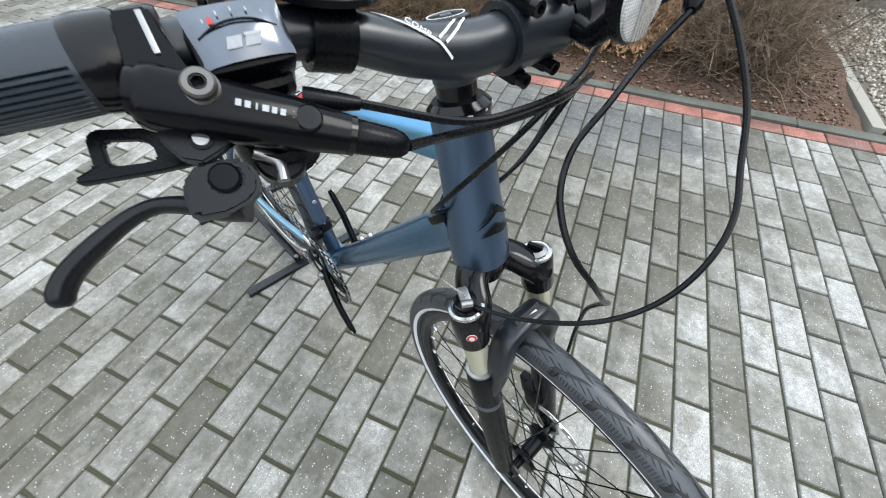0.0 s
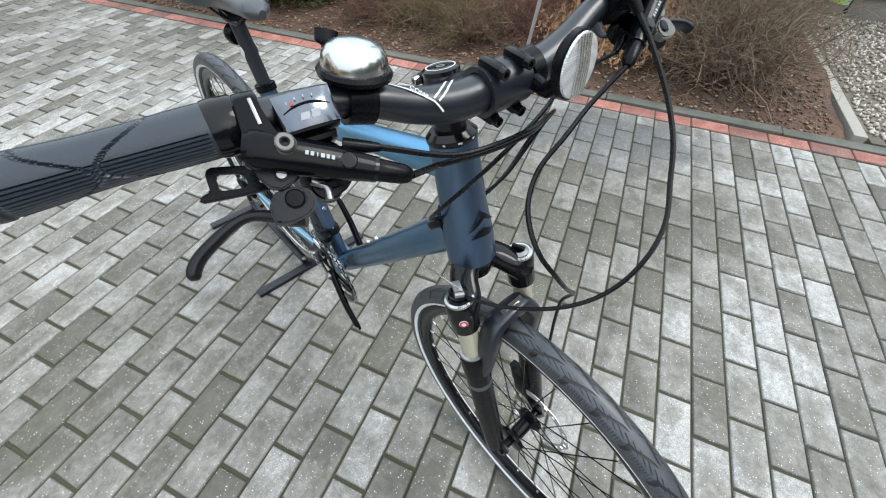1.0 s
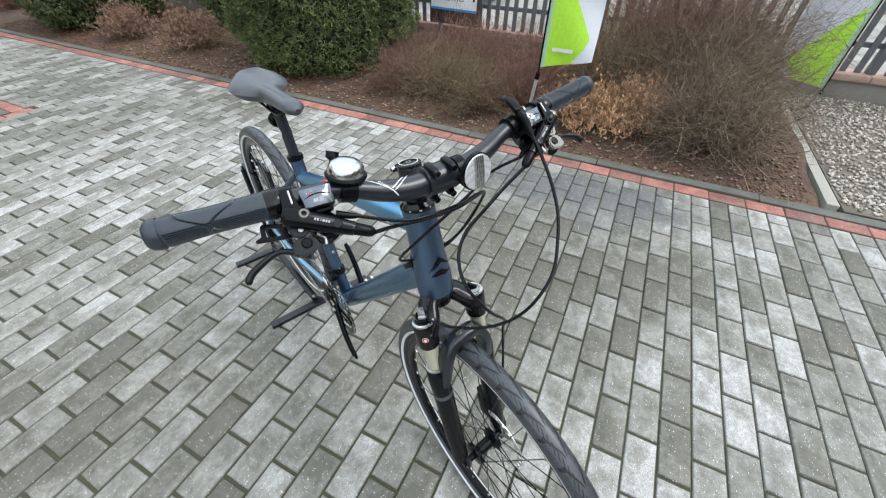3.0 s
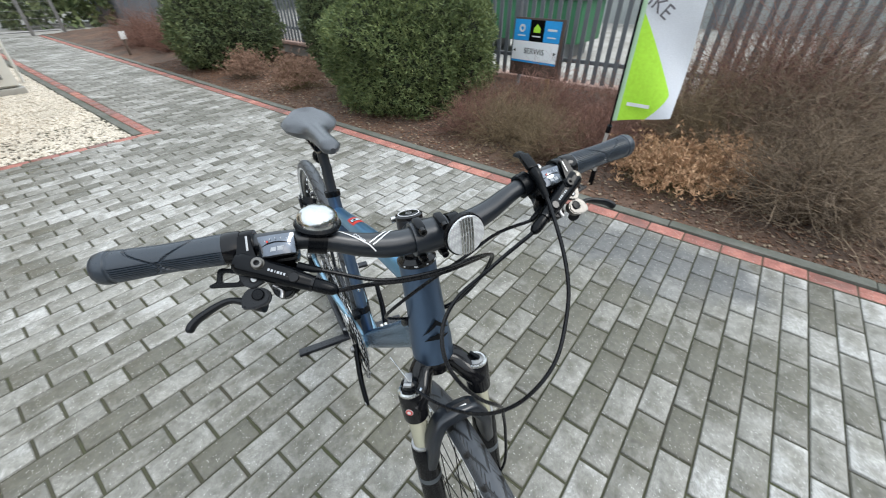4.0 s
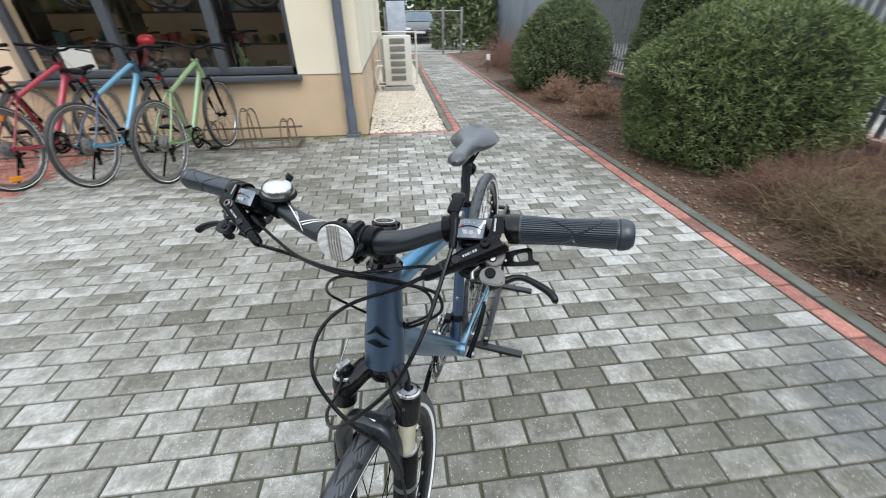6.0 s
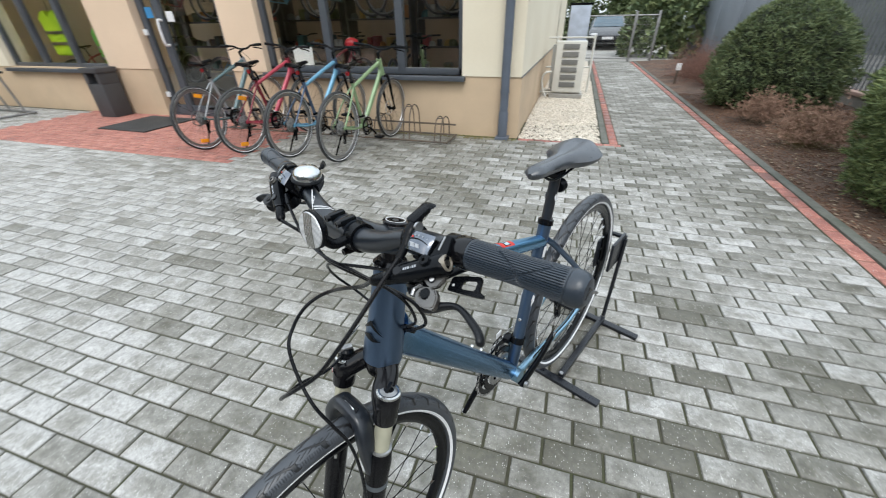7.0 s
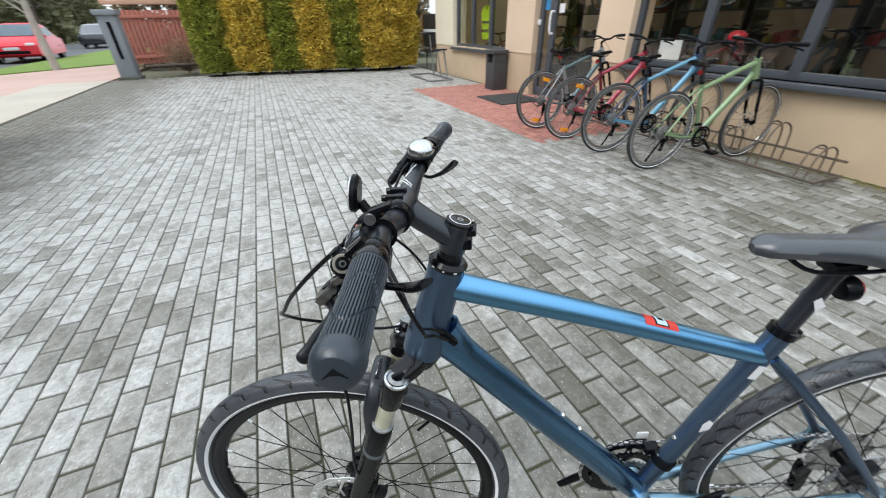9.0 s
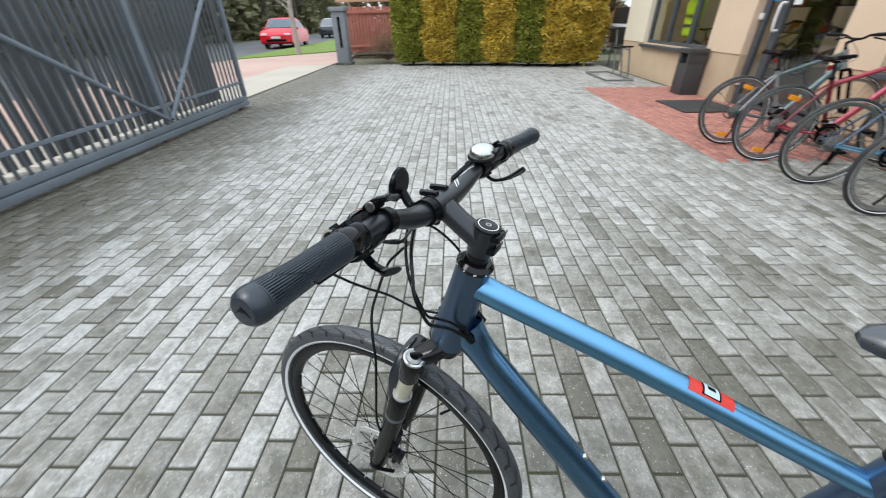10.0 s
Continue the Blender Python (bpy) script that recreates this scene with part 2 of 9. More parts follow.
    # soil pressed into the worn edges beside the joints
    lip = calc(n, l, "MAXIMUM", ramp(n, l, ex, 0.480, 0.494), ramp(n, l, ey, 0.464, 0.490))
    c = mixed(n, l, calc(n, l, "MULTIPLY", lip, ramp(n, l, blotch, 0.3, 0.7, 0.60, 0.20)), c, (0.066, 0.062, 0.045))
    # pale specks: glints of wet sand painted in as colour
    vor = n.new("ShaderNodeTexVoronoi")
    vor.inputs["Scale"].default_value = 150.0
    l.new(at, vor.inputs["Vector"])
    pick = n.new("ShaderNodeSeparateColor")
    l.new(vor.outputs["Color"], pick.inputs[0])
    glint_specks = calc(n, l, "LESS_THAN", vor.outputs["Distance"], ramp(n, l, pick.outputs[0], 0.40, 1.0, 0.02, 0.24))
    c = mixed(n, l, glint_specks, c, (0.72, 0.72, 0.68))
    l.new(c, b.inputs["Base Color"])
    l.new(ramp(n, l, damp, 0, 1, 0.85, 0.55), b.inputs["Roughness"])
    bp = n.new("ShaderNodeBump")
    bp.inputs["Strength"].default_value, bp.inputs["Distance"].default_value = 0.45, 0.0015
    l.new(grit, bp.inputs["Height"])
    l.new(bp.outputs[0], b.inputs["Normal"])
    return m


def tyre_material():
    """Grey-black rubber: long slanting grooves and fine cuts on the tread, plain on the wall."""
    m, n, l, b = shader("tyre_rubber")
    sep = n.new("ShaderNodeSeparateXYZ")
    l.new(n.new("ShaderNodeTexCoord").outputs["UV"], sep.inputs[0])
    obj = n.new("ShaderNodeTexCoord").outputs["Object"]
    far = calc(n, l, "MULTIPLY", sep.outputs[0], 2.16)
    over = calc(n, l, "MULTIPLY", calc(n, l, "ABSOLUTE", calc(n, l, "SUBTRACT", sep.outputs[1], 0.475)), 0.11)

    def lines(step, slant, bend, width):
        bent = calc(n, l, "MULTIPLY", calc(n, l, "MULTIPLY", over, over), bend)
        way = calc(n, l, "ADD", calc(n, l, "ADD", far, calc(n, l, "MULTIPLY", over, slant)), bent)
        saw = calc(n, l, "FRACT", calc(n, l, "DIVIDE", way, step))
        return ramp(n, l, calc(n, l, "ABSOLUTE", calc(n, l, "SUBTRACT", saw, 0.5)), width * 0.6, width, 0.0, 1.0)

    def band(a, b):
        """1 between two distances from the tread's middle line."""
        return calc(n, l, "MULTIPLY", ramp(n, l, over, a, a + 0.0008), ramp(n, l, over, b, b + 0.0008, 1.0, 0.0))

    def inside(cut_, a, b):
        return calc(n, l, "SUBTRACT", 1.0, calc(n, l, "MULTIPLY", calc(n, l, "SUBTRACT", 1.0, cut_), band(a, b)))

    # long slashes beside the middle, curved wedges on the shoulder, fine cuts and a knurled strip between
    slash = inside(lines(0.052, -3.4, 40.0, 0.11), 0.0015, 0.0155)
    wedge = inside(lines(0.052, 1.5, -50.0, 0.095), 0.0105, 0.0245)
    sipe = inside(lines(0.013, 2.4, 0.0, 0.15), 0.0060, 0.0125)
    knurl = inside(lines(0.0042, 0.0, 0.0, 0.20), 0.0160, 0.0235)
    cut = calc(n, l, "MULTIPLY", calc(n, l, "MULTIPLY", slash, wedge), calc(n, l, "MULTIPLY", sipe, ramp(n, l, knurl, 0, 1, 0.55, 1.0)))
    wall_ = ramp(n, l, over, 0.0245, 0.0255)
    cut = calc(n, l, "MAXIMUM", cut, wall_)
    dust = noise_of(n, l, obj, 30.0, 4.0)
    c = mixed(n, l, ramp(n, l, dust, 0.3, 0.8), (0.034, 0.039, 0.047), (0.060, 0.067, 0.077))
    c = mixed(n, l, cut, (0.004, 0.004, 0.005), c)
    l.new(c, b.inputs["Base Color"])
    b.inputs["Roughness"].default_value, b.inputs["Specular IOR Level"].default_value = 0.42, 0.65
    bp = n.new("ShaderNodeBump")
    bp.inputs["Strength"].default_value, bp.inputs["Distance"].default_value = 1.0, 0.002
    l.new(cut, bp.inputs["Height"])
    l.new(bp.outputs[0], b.inputs["Normal"])
    return m


def leaf_material(name, a, b_col, rough=0.6):
    m, n, l, b = shader(name)
    geo = n.new("ShaderNodeNewGeometry")
    c = mixed(n, l, geo.outputs["Random Per Island"], a, b_col)
    big = noise_of(n, l, geo.outputs["Position"], 2.6, 3.0)
    c = mixed(n, l, ramp(n, l, big, 0.40, 0.7, 0.0, 0.45), c, tuple(v * 0.55 for v in a))
    l.new(c, b.inputs["Base Color"])
    b.inputs["Roughness"].default_value = rough
    b.inputs["Specular IOR Level"].default_value = 0.3
    return m


def glass_material(name, tint=(0.9, 0.93, 0.92), rough=0.0):
    m, n, l, b = shader(name)
    b.inputs["Base Color"].default_value = (*tint, 1)
    b.inputs["Roughness"].default_value = rough
    b.inputs["Transmission Weight"].default_value = 1.0
    b.inputs["IOR"].default_value = 1.45
    return m


def glow_material(name, col, strength):
    m, n, l, b = shader(name)
    b.inputs["Base Color"].default_value = (*col, 1)
    b.inputs["Emission Color"].default_value = (*col, 1)
    b.inputs["Emission Strength"].default_value = strength
    return m


GREYS = ((0.486, 0.480, 0.462), (0.304, 0.297, 0.270), (0.108, 0.102, 0.077))
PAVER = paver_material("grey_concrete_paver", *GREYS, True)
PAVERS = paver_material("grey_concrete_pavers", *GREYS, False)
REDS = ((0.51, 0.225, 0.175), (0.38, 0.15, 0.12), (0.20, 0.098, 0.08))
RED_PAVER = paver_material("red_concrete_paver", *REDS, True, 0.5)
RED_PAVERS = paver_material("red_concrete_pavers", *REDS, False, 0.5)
KERB = surf("mossy_kerb_concrete", (0.150, 0.151, 0.132), (0.070, 0.078, 0.058), 4.0, 60, 0.85, bump=0.6, spread=0.25)
SAND = surf("joint_sand_and_moss", (0.056, 0.051, 0.036), (0.060, 0.068, 0.030), 3.0, 150, 0.95, bump=0.6)
SOIL = surf("dark_soil", (0.085, 0.058, 0.044), (0.16, 0.090, 0.058), 2.0, 40, 0.95, bump=0.9, relief=0.02)
FARLAND = surf("rough_grass_land", (0.10, 0.11, 0.06), (0.16, 0.14, 0.10), 0.15, 3, 0.95, bump=0.5, relief=0.05)
ASPHALT = surf("grey_asphalt", (0.13, 0.135, 0.14), (0.09, 0.09, 0.095), 0.8, 120, 0.8, bump=0.5)
CREAM = surf("cream_render", (0.80, 0.73, 0.58), (0.74, 0.66, 0.51), 0.9, 160, 0.9, bump=0.5, relief=0.003)
PEACH = surf("peach_render", (0.76, 0.59, 0.43), (0.68, 0.52, 0.375), 1.0, 160, 0.9, bump=0.5, relief=0.003)
TAN = surf("tan_render", (0.62, 0.47, 0.32), (0.50, 0.38, 0.26), 1.4, 160, 0.9, bump=0.5, relief=0.003)
ANTHRACITE = surf("anthracite_window_frame", (0.075, 0.085, 0.10), (0.06, 0.068, 0.08), 2.0, 80, 0.45, bump=0.05)
PIPE = surf("slate_blue_gutter_steel", (0.11, 0.13, 0.165), (0.085, 0.10, 0.125), 4.0, 80, 0.45, bump=0.1)
PANE = glass_material("shop_window_glass")
# one frame paint in lit and shaded tones, the light put into colour
BLUE = surf("satin_blue_paint_lit", (0.17, 0.40, 0.64), (0.16, 0.38, 0.61), 6.0, 900, 0.33, 1.0, bump=0.0, spread=0.03)
BLUE_HALFSHADE = surf("satin_blue_paint_half_shaded", (0.12, 0.25, 0.42), (0.11, 0.235, 0.39), 6.0, 900, 0.25, 1.0, bump=0.0, spread=0.03)
BLUE_SHADE = surf("satin_blue_paint_shaded", (0.105, 0.160, 0.250), (0.10, 0.15, 0.235), 6.0, 900, 0.33, 0.9, bump=0.0, spread=0.04)
BLACK = surf("gloss_worn_black_alloy", (0.003, 0.0036, 0.0048), (0.005, 0.006, 0.0078), 8.0, 700, 0.18, 0.0, bump=0.02, relief=0.0004, spread=0.04, spec=0.16)
FORKBLACK = surf("black_fork_paint", (0.004, 0.004, 0.005), (0.006, 0.006, 0.007), 8.0, 700, 0.26, bump=0.02, relief=0.0004, spread=0.04, spec=0.18)
BAR = surf("satin_black_anodised_alloy", (0.010, 0.013, 0.018), (0.014, 0.018, 0.024), 8.0, 700, 0.30, 0.0, bump=0.02, relief=0.0004, spread=0.04, spec=0.62)
GLOSSBLACK = surf("gloss_black_paint", (0.004, 0.004, 0.005), (0.007, 0.007, 0.008), 8.0, 500, 0.14, bump=0.02, relief=0.0003, spread=0.05, spec=0.32)
PLASTIC = surf("black_plastic", (0.003, 0.0036, 0.0048), (0.005, 0.006, 0.0078), 12.0, 600, 0.27, bump=0.08, relief=0.0005, spec=0.14)
GRIPRUBBER = surf("dark_grip_rubber", (0.020, 0.029, 0.041), (0.014, 0.021, 0.031), 14.0, 500, 0.36, bump=0.25, relief=0.0006, spec=0.62)
CABLE = surf("black_cable_housing", (0.004, 0.0045, 0.0058), (0.007, 0.0075, 0.009), 20.0, 400, 0.28, bump=0.03, relief=0.0003, spec=0.25)
STEEL = surf("polished_steel", (0.62, 0.62, 0.60), (0.5, 0.5, 0.49), 30.0, 300, 0.22, 1.0, bump=0.04, relief=0.0003)
CHROME = surf("polished_bell_dome", (0.66, 0.67, 0.66), (0.60, 0.61, 0.60), 10.0, 100, 0.20, 1.0, bump=0.0, spread=0.03)
SILVER = surf("silver_alloy", (0.42, 0.42, 0.42), (0.3, 0.3, 0.3), 20.0, 300, 0.35, 0.9, bump=0.08, relief=0.0004)
CHAINSTEEL = surf("oiled_chain_steel", (0.62, 0.61, 0.60), (0.16, 0.158, 0.155), 60.0, 400, 0.32, 0.8, bump=0.05, relief=0.0004)
BRONZE = surf("bronze_toned_alloy", (0.20, 0.19, 0.175), (0.13, 0.125, 0.12), 40.0, 300, 0.34, 0.9, bump=0.03, relief=0.0003)
PALEBLUE = surf("pale_blue_stay_paint", (0.27, 0.44, 0.57), (0.24, 0.40, 0.53), 6.0, 900, 0.35, 0.9, bump=0.0, spread=0.03)
STANCHION = surf("champagne_stanchion", (0.62, 0.60, 0.46), (0.60, 0.58, 0.44), 4.0, 30, 0.25, 0.5, bump=0.0, spread=0.03)
TYRE = tyre_material()
STRIPE = surf("reflective_tyre_strip", (0.88, 0.89, 0.90), (0.8, 0.8, 0.81), 30, 300, 0.35, bump=0)
WHITE = surf("white_print", (0.78, 0.79, 0.80), (0.7, 0.7, 0.71), 30, 300, 0.5, bump=0)
DULLPRINT = surf("worn_pale_print", (0.42, 0.44, 0.47), (0.32, 0.34, 0.36), 300, 900, 0.45, bump=0)
PALEPRINT = surf("pale_ice_blue_print", (0.46, 0.60, 0.66), (0.40, 0.53, 0.59), 60, 400, 0.4, bump=0)
REDPRINT = surf("red_print", (0.60, 0.035, 0.025), (0.5, 0.03, 0.02), 30, 300, 0.4, bump=0)
SADDLE = surf("grey_saddle_cover", (0.044, 0.051, 0.061), (0.034, 0.039, 0.047), 9.0, 420, 0.34, bump=0.12, relief=0.0005, spec=0.9)
CREAMRIM = surf("cream_plated_rim", (0.30, 0.265, 0.215), (0.22, 0.195, 0.16), 30, 300, 0.35, 0.4, bump=0)
ROTOR = surf("ground_disc_steel", (0.84, 0.84, 0.82), (0.66, 0.66, 0.65), 40.0, 300, 0.38, 0.75, bump=0.04, relief=0.0003)
LEVER = surf("anodised_dark_grey_lever", (0.007, 0.008, 0.010), (0.005, 0.006, 0.008), 14.0, 600, 0.33, bump=0.03, relief=0.0004, spec=0.28)
STANDPAINT = surf("black_stand_paint", (0.011, 0.013, 0.018), (0.008, 0.009, 0.012), 7.0, 200, 0.32, bump=0.05)
DISPLAY = surf("smoked_gear_window", (0.15, 0.17, 0.205), (0.10, 0.115, 0.14), 60.0, 200, 0.20, 0.85, bump=0, spread=0.03)
DISPLAY.node_tree.nodes["Principled BSDF"].inputs["Coat Weight"].default_value = 1.0
DISPLAY.node_tree.nodes["Principled BSDF"].inputs["Coat Roughness"].default_value = 0.06
AMBER = surf("amber_reflector", (0.95, 0.36, 0.02), (0.9, 0.30, 0.02), 20, 200, 0.2, bump=0)
REDLENS = surf("red_lamp_lens", (0.45, 0.015, 0.02), (0.35, 0.01, 0.015), 20, 200, 0.15, bump=0)


# ---- the blue bicycle ----
# Its own axes: x forward from the rear axle, y to its left, z up.
REAR, FRONT, LEAN_RIGHT = Vector((0.930, 0.392, 0.404)), Vector((0.5060, -0.610, 0.348)), radians(1.0)


def bike_axes(rear, front, lean):
    f = (front - rear).normalized()
    l = Vector((0, 0, 1)).cross(f).normalized()
    u = f.cross(l)
    l, u = l * math.cos(lean) + u * math.sin(lean), u * math.cos(lean) - l * math.sin(lean)
    m = Matrix((f, l, u)).transposed().to_4x4()
    m.translation = rear
    return m


BIKE = bike_axes(REAR, FRONT, LEAN_RIGHT)
BASE = 1.089                                         # wheelbase
BB = Vector((0.442, 0, -0.075))
HEAD_LOW, HEAD_TOP = Vector((0.893, 0, 0.412)), Vector((0.843, 0, 0.573))
STEER_WAY = (HEAD_TOP - HEAD_LOW).normalized()
FORK_WAY = Vector((-0.335, 0, 0.942)).normalized()
# the bar is clamped a little off the wheel's line
STEER, FORK_TURN = (Matrix.Translation(HEAD_LOW) @ Matrix.Rotation(radians(a), 4, STEER_WAY) @ Matrix.Translation(-HEAD_LOW) for a in (-6.0, -2.4))


def ring_band(bm, cx, cz, profile, seg=96, uv=False):
    """A closed profile of (radius, y) turned round a wheel's axle at (cx, cz)."""
    layer = bm.loops.layers.uv.verify() if uv else None
    k = len(profile)
    rings = [[bm.verts.new((cx + r * math.cos(a), y, cz + r * math.sin(a))) for r, y in profile] for a in (2 * math.pi * i / seg for i in range(seg))]
    for i in range(seg):
        a, b = rings[i], rings[(i + 1) % seg]
        for j in range(k):
            q = (j + 1) % k
            face = bm.faces.new((a[j], a[q], b[q], b[j]))
            if uv:
                for loop, uu, vv in zip(face.loops, (i, i, i + 1, i + 1), (j, j + 1, j + 1, j)):
                    loop[layer].uv = (uu / seg, vv / k)
    bmesh.ops.recalc_face_normals(bm, faces=bm.faces)
    return bm


def disc_rotor(bm, cx, cz, y, radius=0.086):
    """A brake disc with slots: a braking ring on bent arms."""
    seg = 72
    for k in range(seg):
        a0, a1 = 2 * math.pi * k / seg, 2 * math.pi * (k + 1) / seg
        hole = k % 3 == 1
        for r0, r1 in (((radius - 0.015, radius - 0.010), (radius - 0.0035, radius)) if hole else ((radius - 0.015, radius),)):
            wob = 0.0014 * math.sin(k * math.pi / 3)
            box_pts = []
            for yy in (y - 0.0009, y + 0.0009):
                for r, a in ((r0, a0), (r1 + wob * (r1 > radius - 0.001), a0), (r1 + wob * (r1 > radius - 0.001), a1), (r0, a1)):
                    box_pts.append(bm.verts.new((cx + r * math.cos(a), yy, cz + r * math.sin(a))))
            p = box_pts
            for f in ((0, 1, 2, 3), (7, 6, 5, 4), (1, 5, 6, 2), (0, 3, 7, 4), (0, 4, 5, 1), (3, 2, 6, 7)):
                bm.faces.new([p[i] for i in f])
    for k in range(6):
        a = 2 * math.pi * k / 6
        b = a + 0.5
        tube(bm, [(cx + 0.02 * math.cos(a), y, cz + 0.02 * math.sin(a)), (cx + 0.045 * math.cos(a + 0.18), y, cz + 0.045 * math.sin(a + 0.18)), (cx + (radius - 0.013) * math.cos(b), y, cz + (radius - 0.013) * math.sin(b))], 0.003, 6, flat=(1, 0.35), up=(0, 1, 0))
    return bm


def toothed(bm, cx, cz, y, radius, teeth, thick, inner):
    """A sprocket or chainring with its teeth."""
    out = []
    for k in range(teeth * 4):
        a = 2 * math.pi * k / (teeth * 4)
        r = radius + (0.0032 if k % 4 in (1, 2) else -0.0014)
        out.append((r, a))
    rows = []
    for yy in (y - thick / 2, y + thick / 2):
        rows.append([bm.verts.new((cx + r * math.cos(a), yy, cz + r * math.sin(a))) for r, a in out])
        rows.append([bm.verts.new((cx + inner * math.cos(a), yy, cz + inner * math.sin(a))) for r, a in out])
    n = len(out)
    for k in range(n):
        j = (k + 1) % n
        bm.faces.new((rows[0][k], rows[0][j], rows[1][j], rows[1][k]))
        bm.faces.new((rows[2][j], rows[2][k], rows[3][k], rows[3][j]))
        bm.faces.new((rows[0][j], rows[0][k], rows[2][k], rows[2][j]))
        bm.faces.new((rows[1][k], rows[1][j], rows[3][j], rows[3][k]))
    return bm


TYRE_PROFILE = [(0.3305 + 0.0195 * math.cos(a), 0.0203 * math.sin(a)) for a in (math.pi * (-0.86 + 1.72 * k / 19) for k in range(20))]
RIM_PROFILE = [(0.3125, -0.0105), (0.3125, -0.0085), (0.305, -0.008), (0.305, 0.008), (0.3125, 0.0085), (0.3125, 0.0105), (0.300, 0.0112), (0.288, 0.006), (0.285, 0), (0.288, -0.006), (0.300, -0.0112)]


def wheel(name, parent, cx, xf, rear=False, seg=96, spokes=28, tilt=0.0, rim_mat=None, stripe=True, label="", slim=1.0, rubber=None, single=False):
    """A spoked wheel round the axle at (cx, 0, 0): tyre, rim, spokes, hub and brake disc."""
    rim = part(name, ring_band(bmesh.new(), cx, 0, RIM_PROFILE, seg), rim_mat or BLACK, parent, label, xf)
    part("tyre", ring_band(bmesh.new(), cx, 0, [(0.35 - (0.35 - r) * slim, y * slim) for r, y in TYRE_PROFILE], seg, uv=True), rubber or TYRE, rim, "", xf)
    if stripe:
        for s in (-1, 1):
            arc = [radians(109 + 7 * k) for k in range(4)]
            outer = [(0.3305 + 0.0202 * math.cos(a), s * 0.0210 * math.sin(a)) for a in arc]
            inner = [(0.3305 + 0.0190 * math.cos(a), s * 0.0198 * math.sin(a)) for a in reversed(arc)]
            bm = ring_band(bmesh.new(), cx, 0, [(0.35 - (0.35 - r) * slim, y * slim) for r, y in outer + inner], seg)
            part("reflective_strip", bm, STRIPE, rim, "", xf)
    bm = bmesh.new()
    for k in range(spokes):
        a = 2 * math.pi * (k + 0.5) / spokes + tilt
        s = 1 if k % 2 else -1
        lean = (1 if (k // 2) % 2 else -1) * 1.15
        hub_y = s * (0.026 if not rear else (0.022 if s < 0 else 0.028))
        p = Vector((cx + 0.024 * math.cos(a + lean), hub_y, 0.024 * math.sin(a + lean)))
        q = Vector((cx + 0.289 * math.cos(a), 0, 0.289 * math.sin(a)))
        if single:
            part("spoke", tube(bmesh.new(), [p, q], 0.00105, 5), BLACK, rim, "", xf)
            part("nipple", tube(bmesh.new(), [q + (p - q).normalized() * 0.014, q], 0.0032, 5), STEEL, rim, "", xf)
        else:
            tube(bm, [p, q], 0.00105, 5, caps=False)
    if not single:
        part("spokes", bm, BLACK, rim, "thin black wire spokes", xf)["kind"] = "stuff"
    bm = bmesh.new()
    w = 0.066 if rear else 0.05
    lathe(bm, [(0, -w), (0.008, -w), (0.008, -0.034), (0.027, -0.032), (0.027, -0.024), (0.014, -0.016), (0.014, 0.016), (0.027, 0.024), (0.027, 0.032), (0.008, 0.034), (0.008, w), (0, w)], (cx, 0, 0), (0, 1, 0), 24)
    part("hub", bm, BLACK, rim, "", xf)
    part("brake_disc", disc_rotor(bmesh.new(), cx, 0, 0.040), SILVER if rear else ROTOR, rim, "slotted steel brake disc", xf)
    a = 2.2 + tilt
    bm = tube(bmesh.new(), [(cx + 0.286 * math.cos(a), 0, 0.286 * math.sin(a)), (cx + 0.245 * math.cos(a), 0, 0.245 * math.sin(a))], 0.003, 8)
    part("valve", bm, BLACK, rim, "", xf)
    return rim


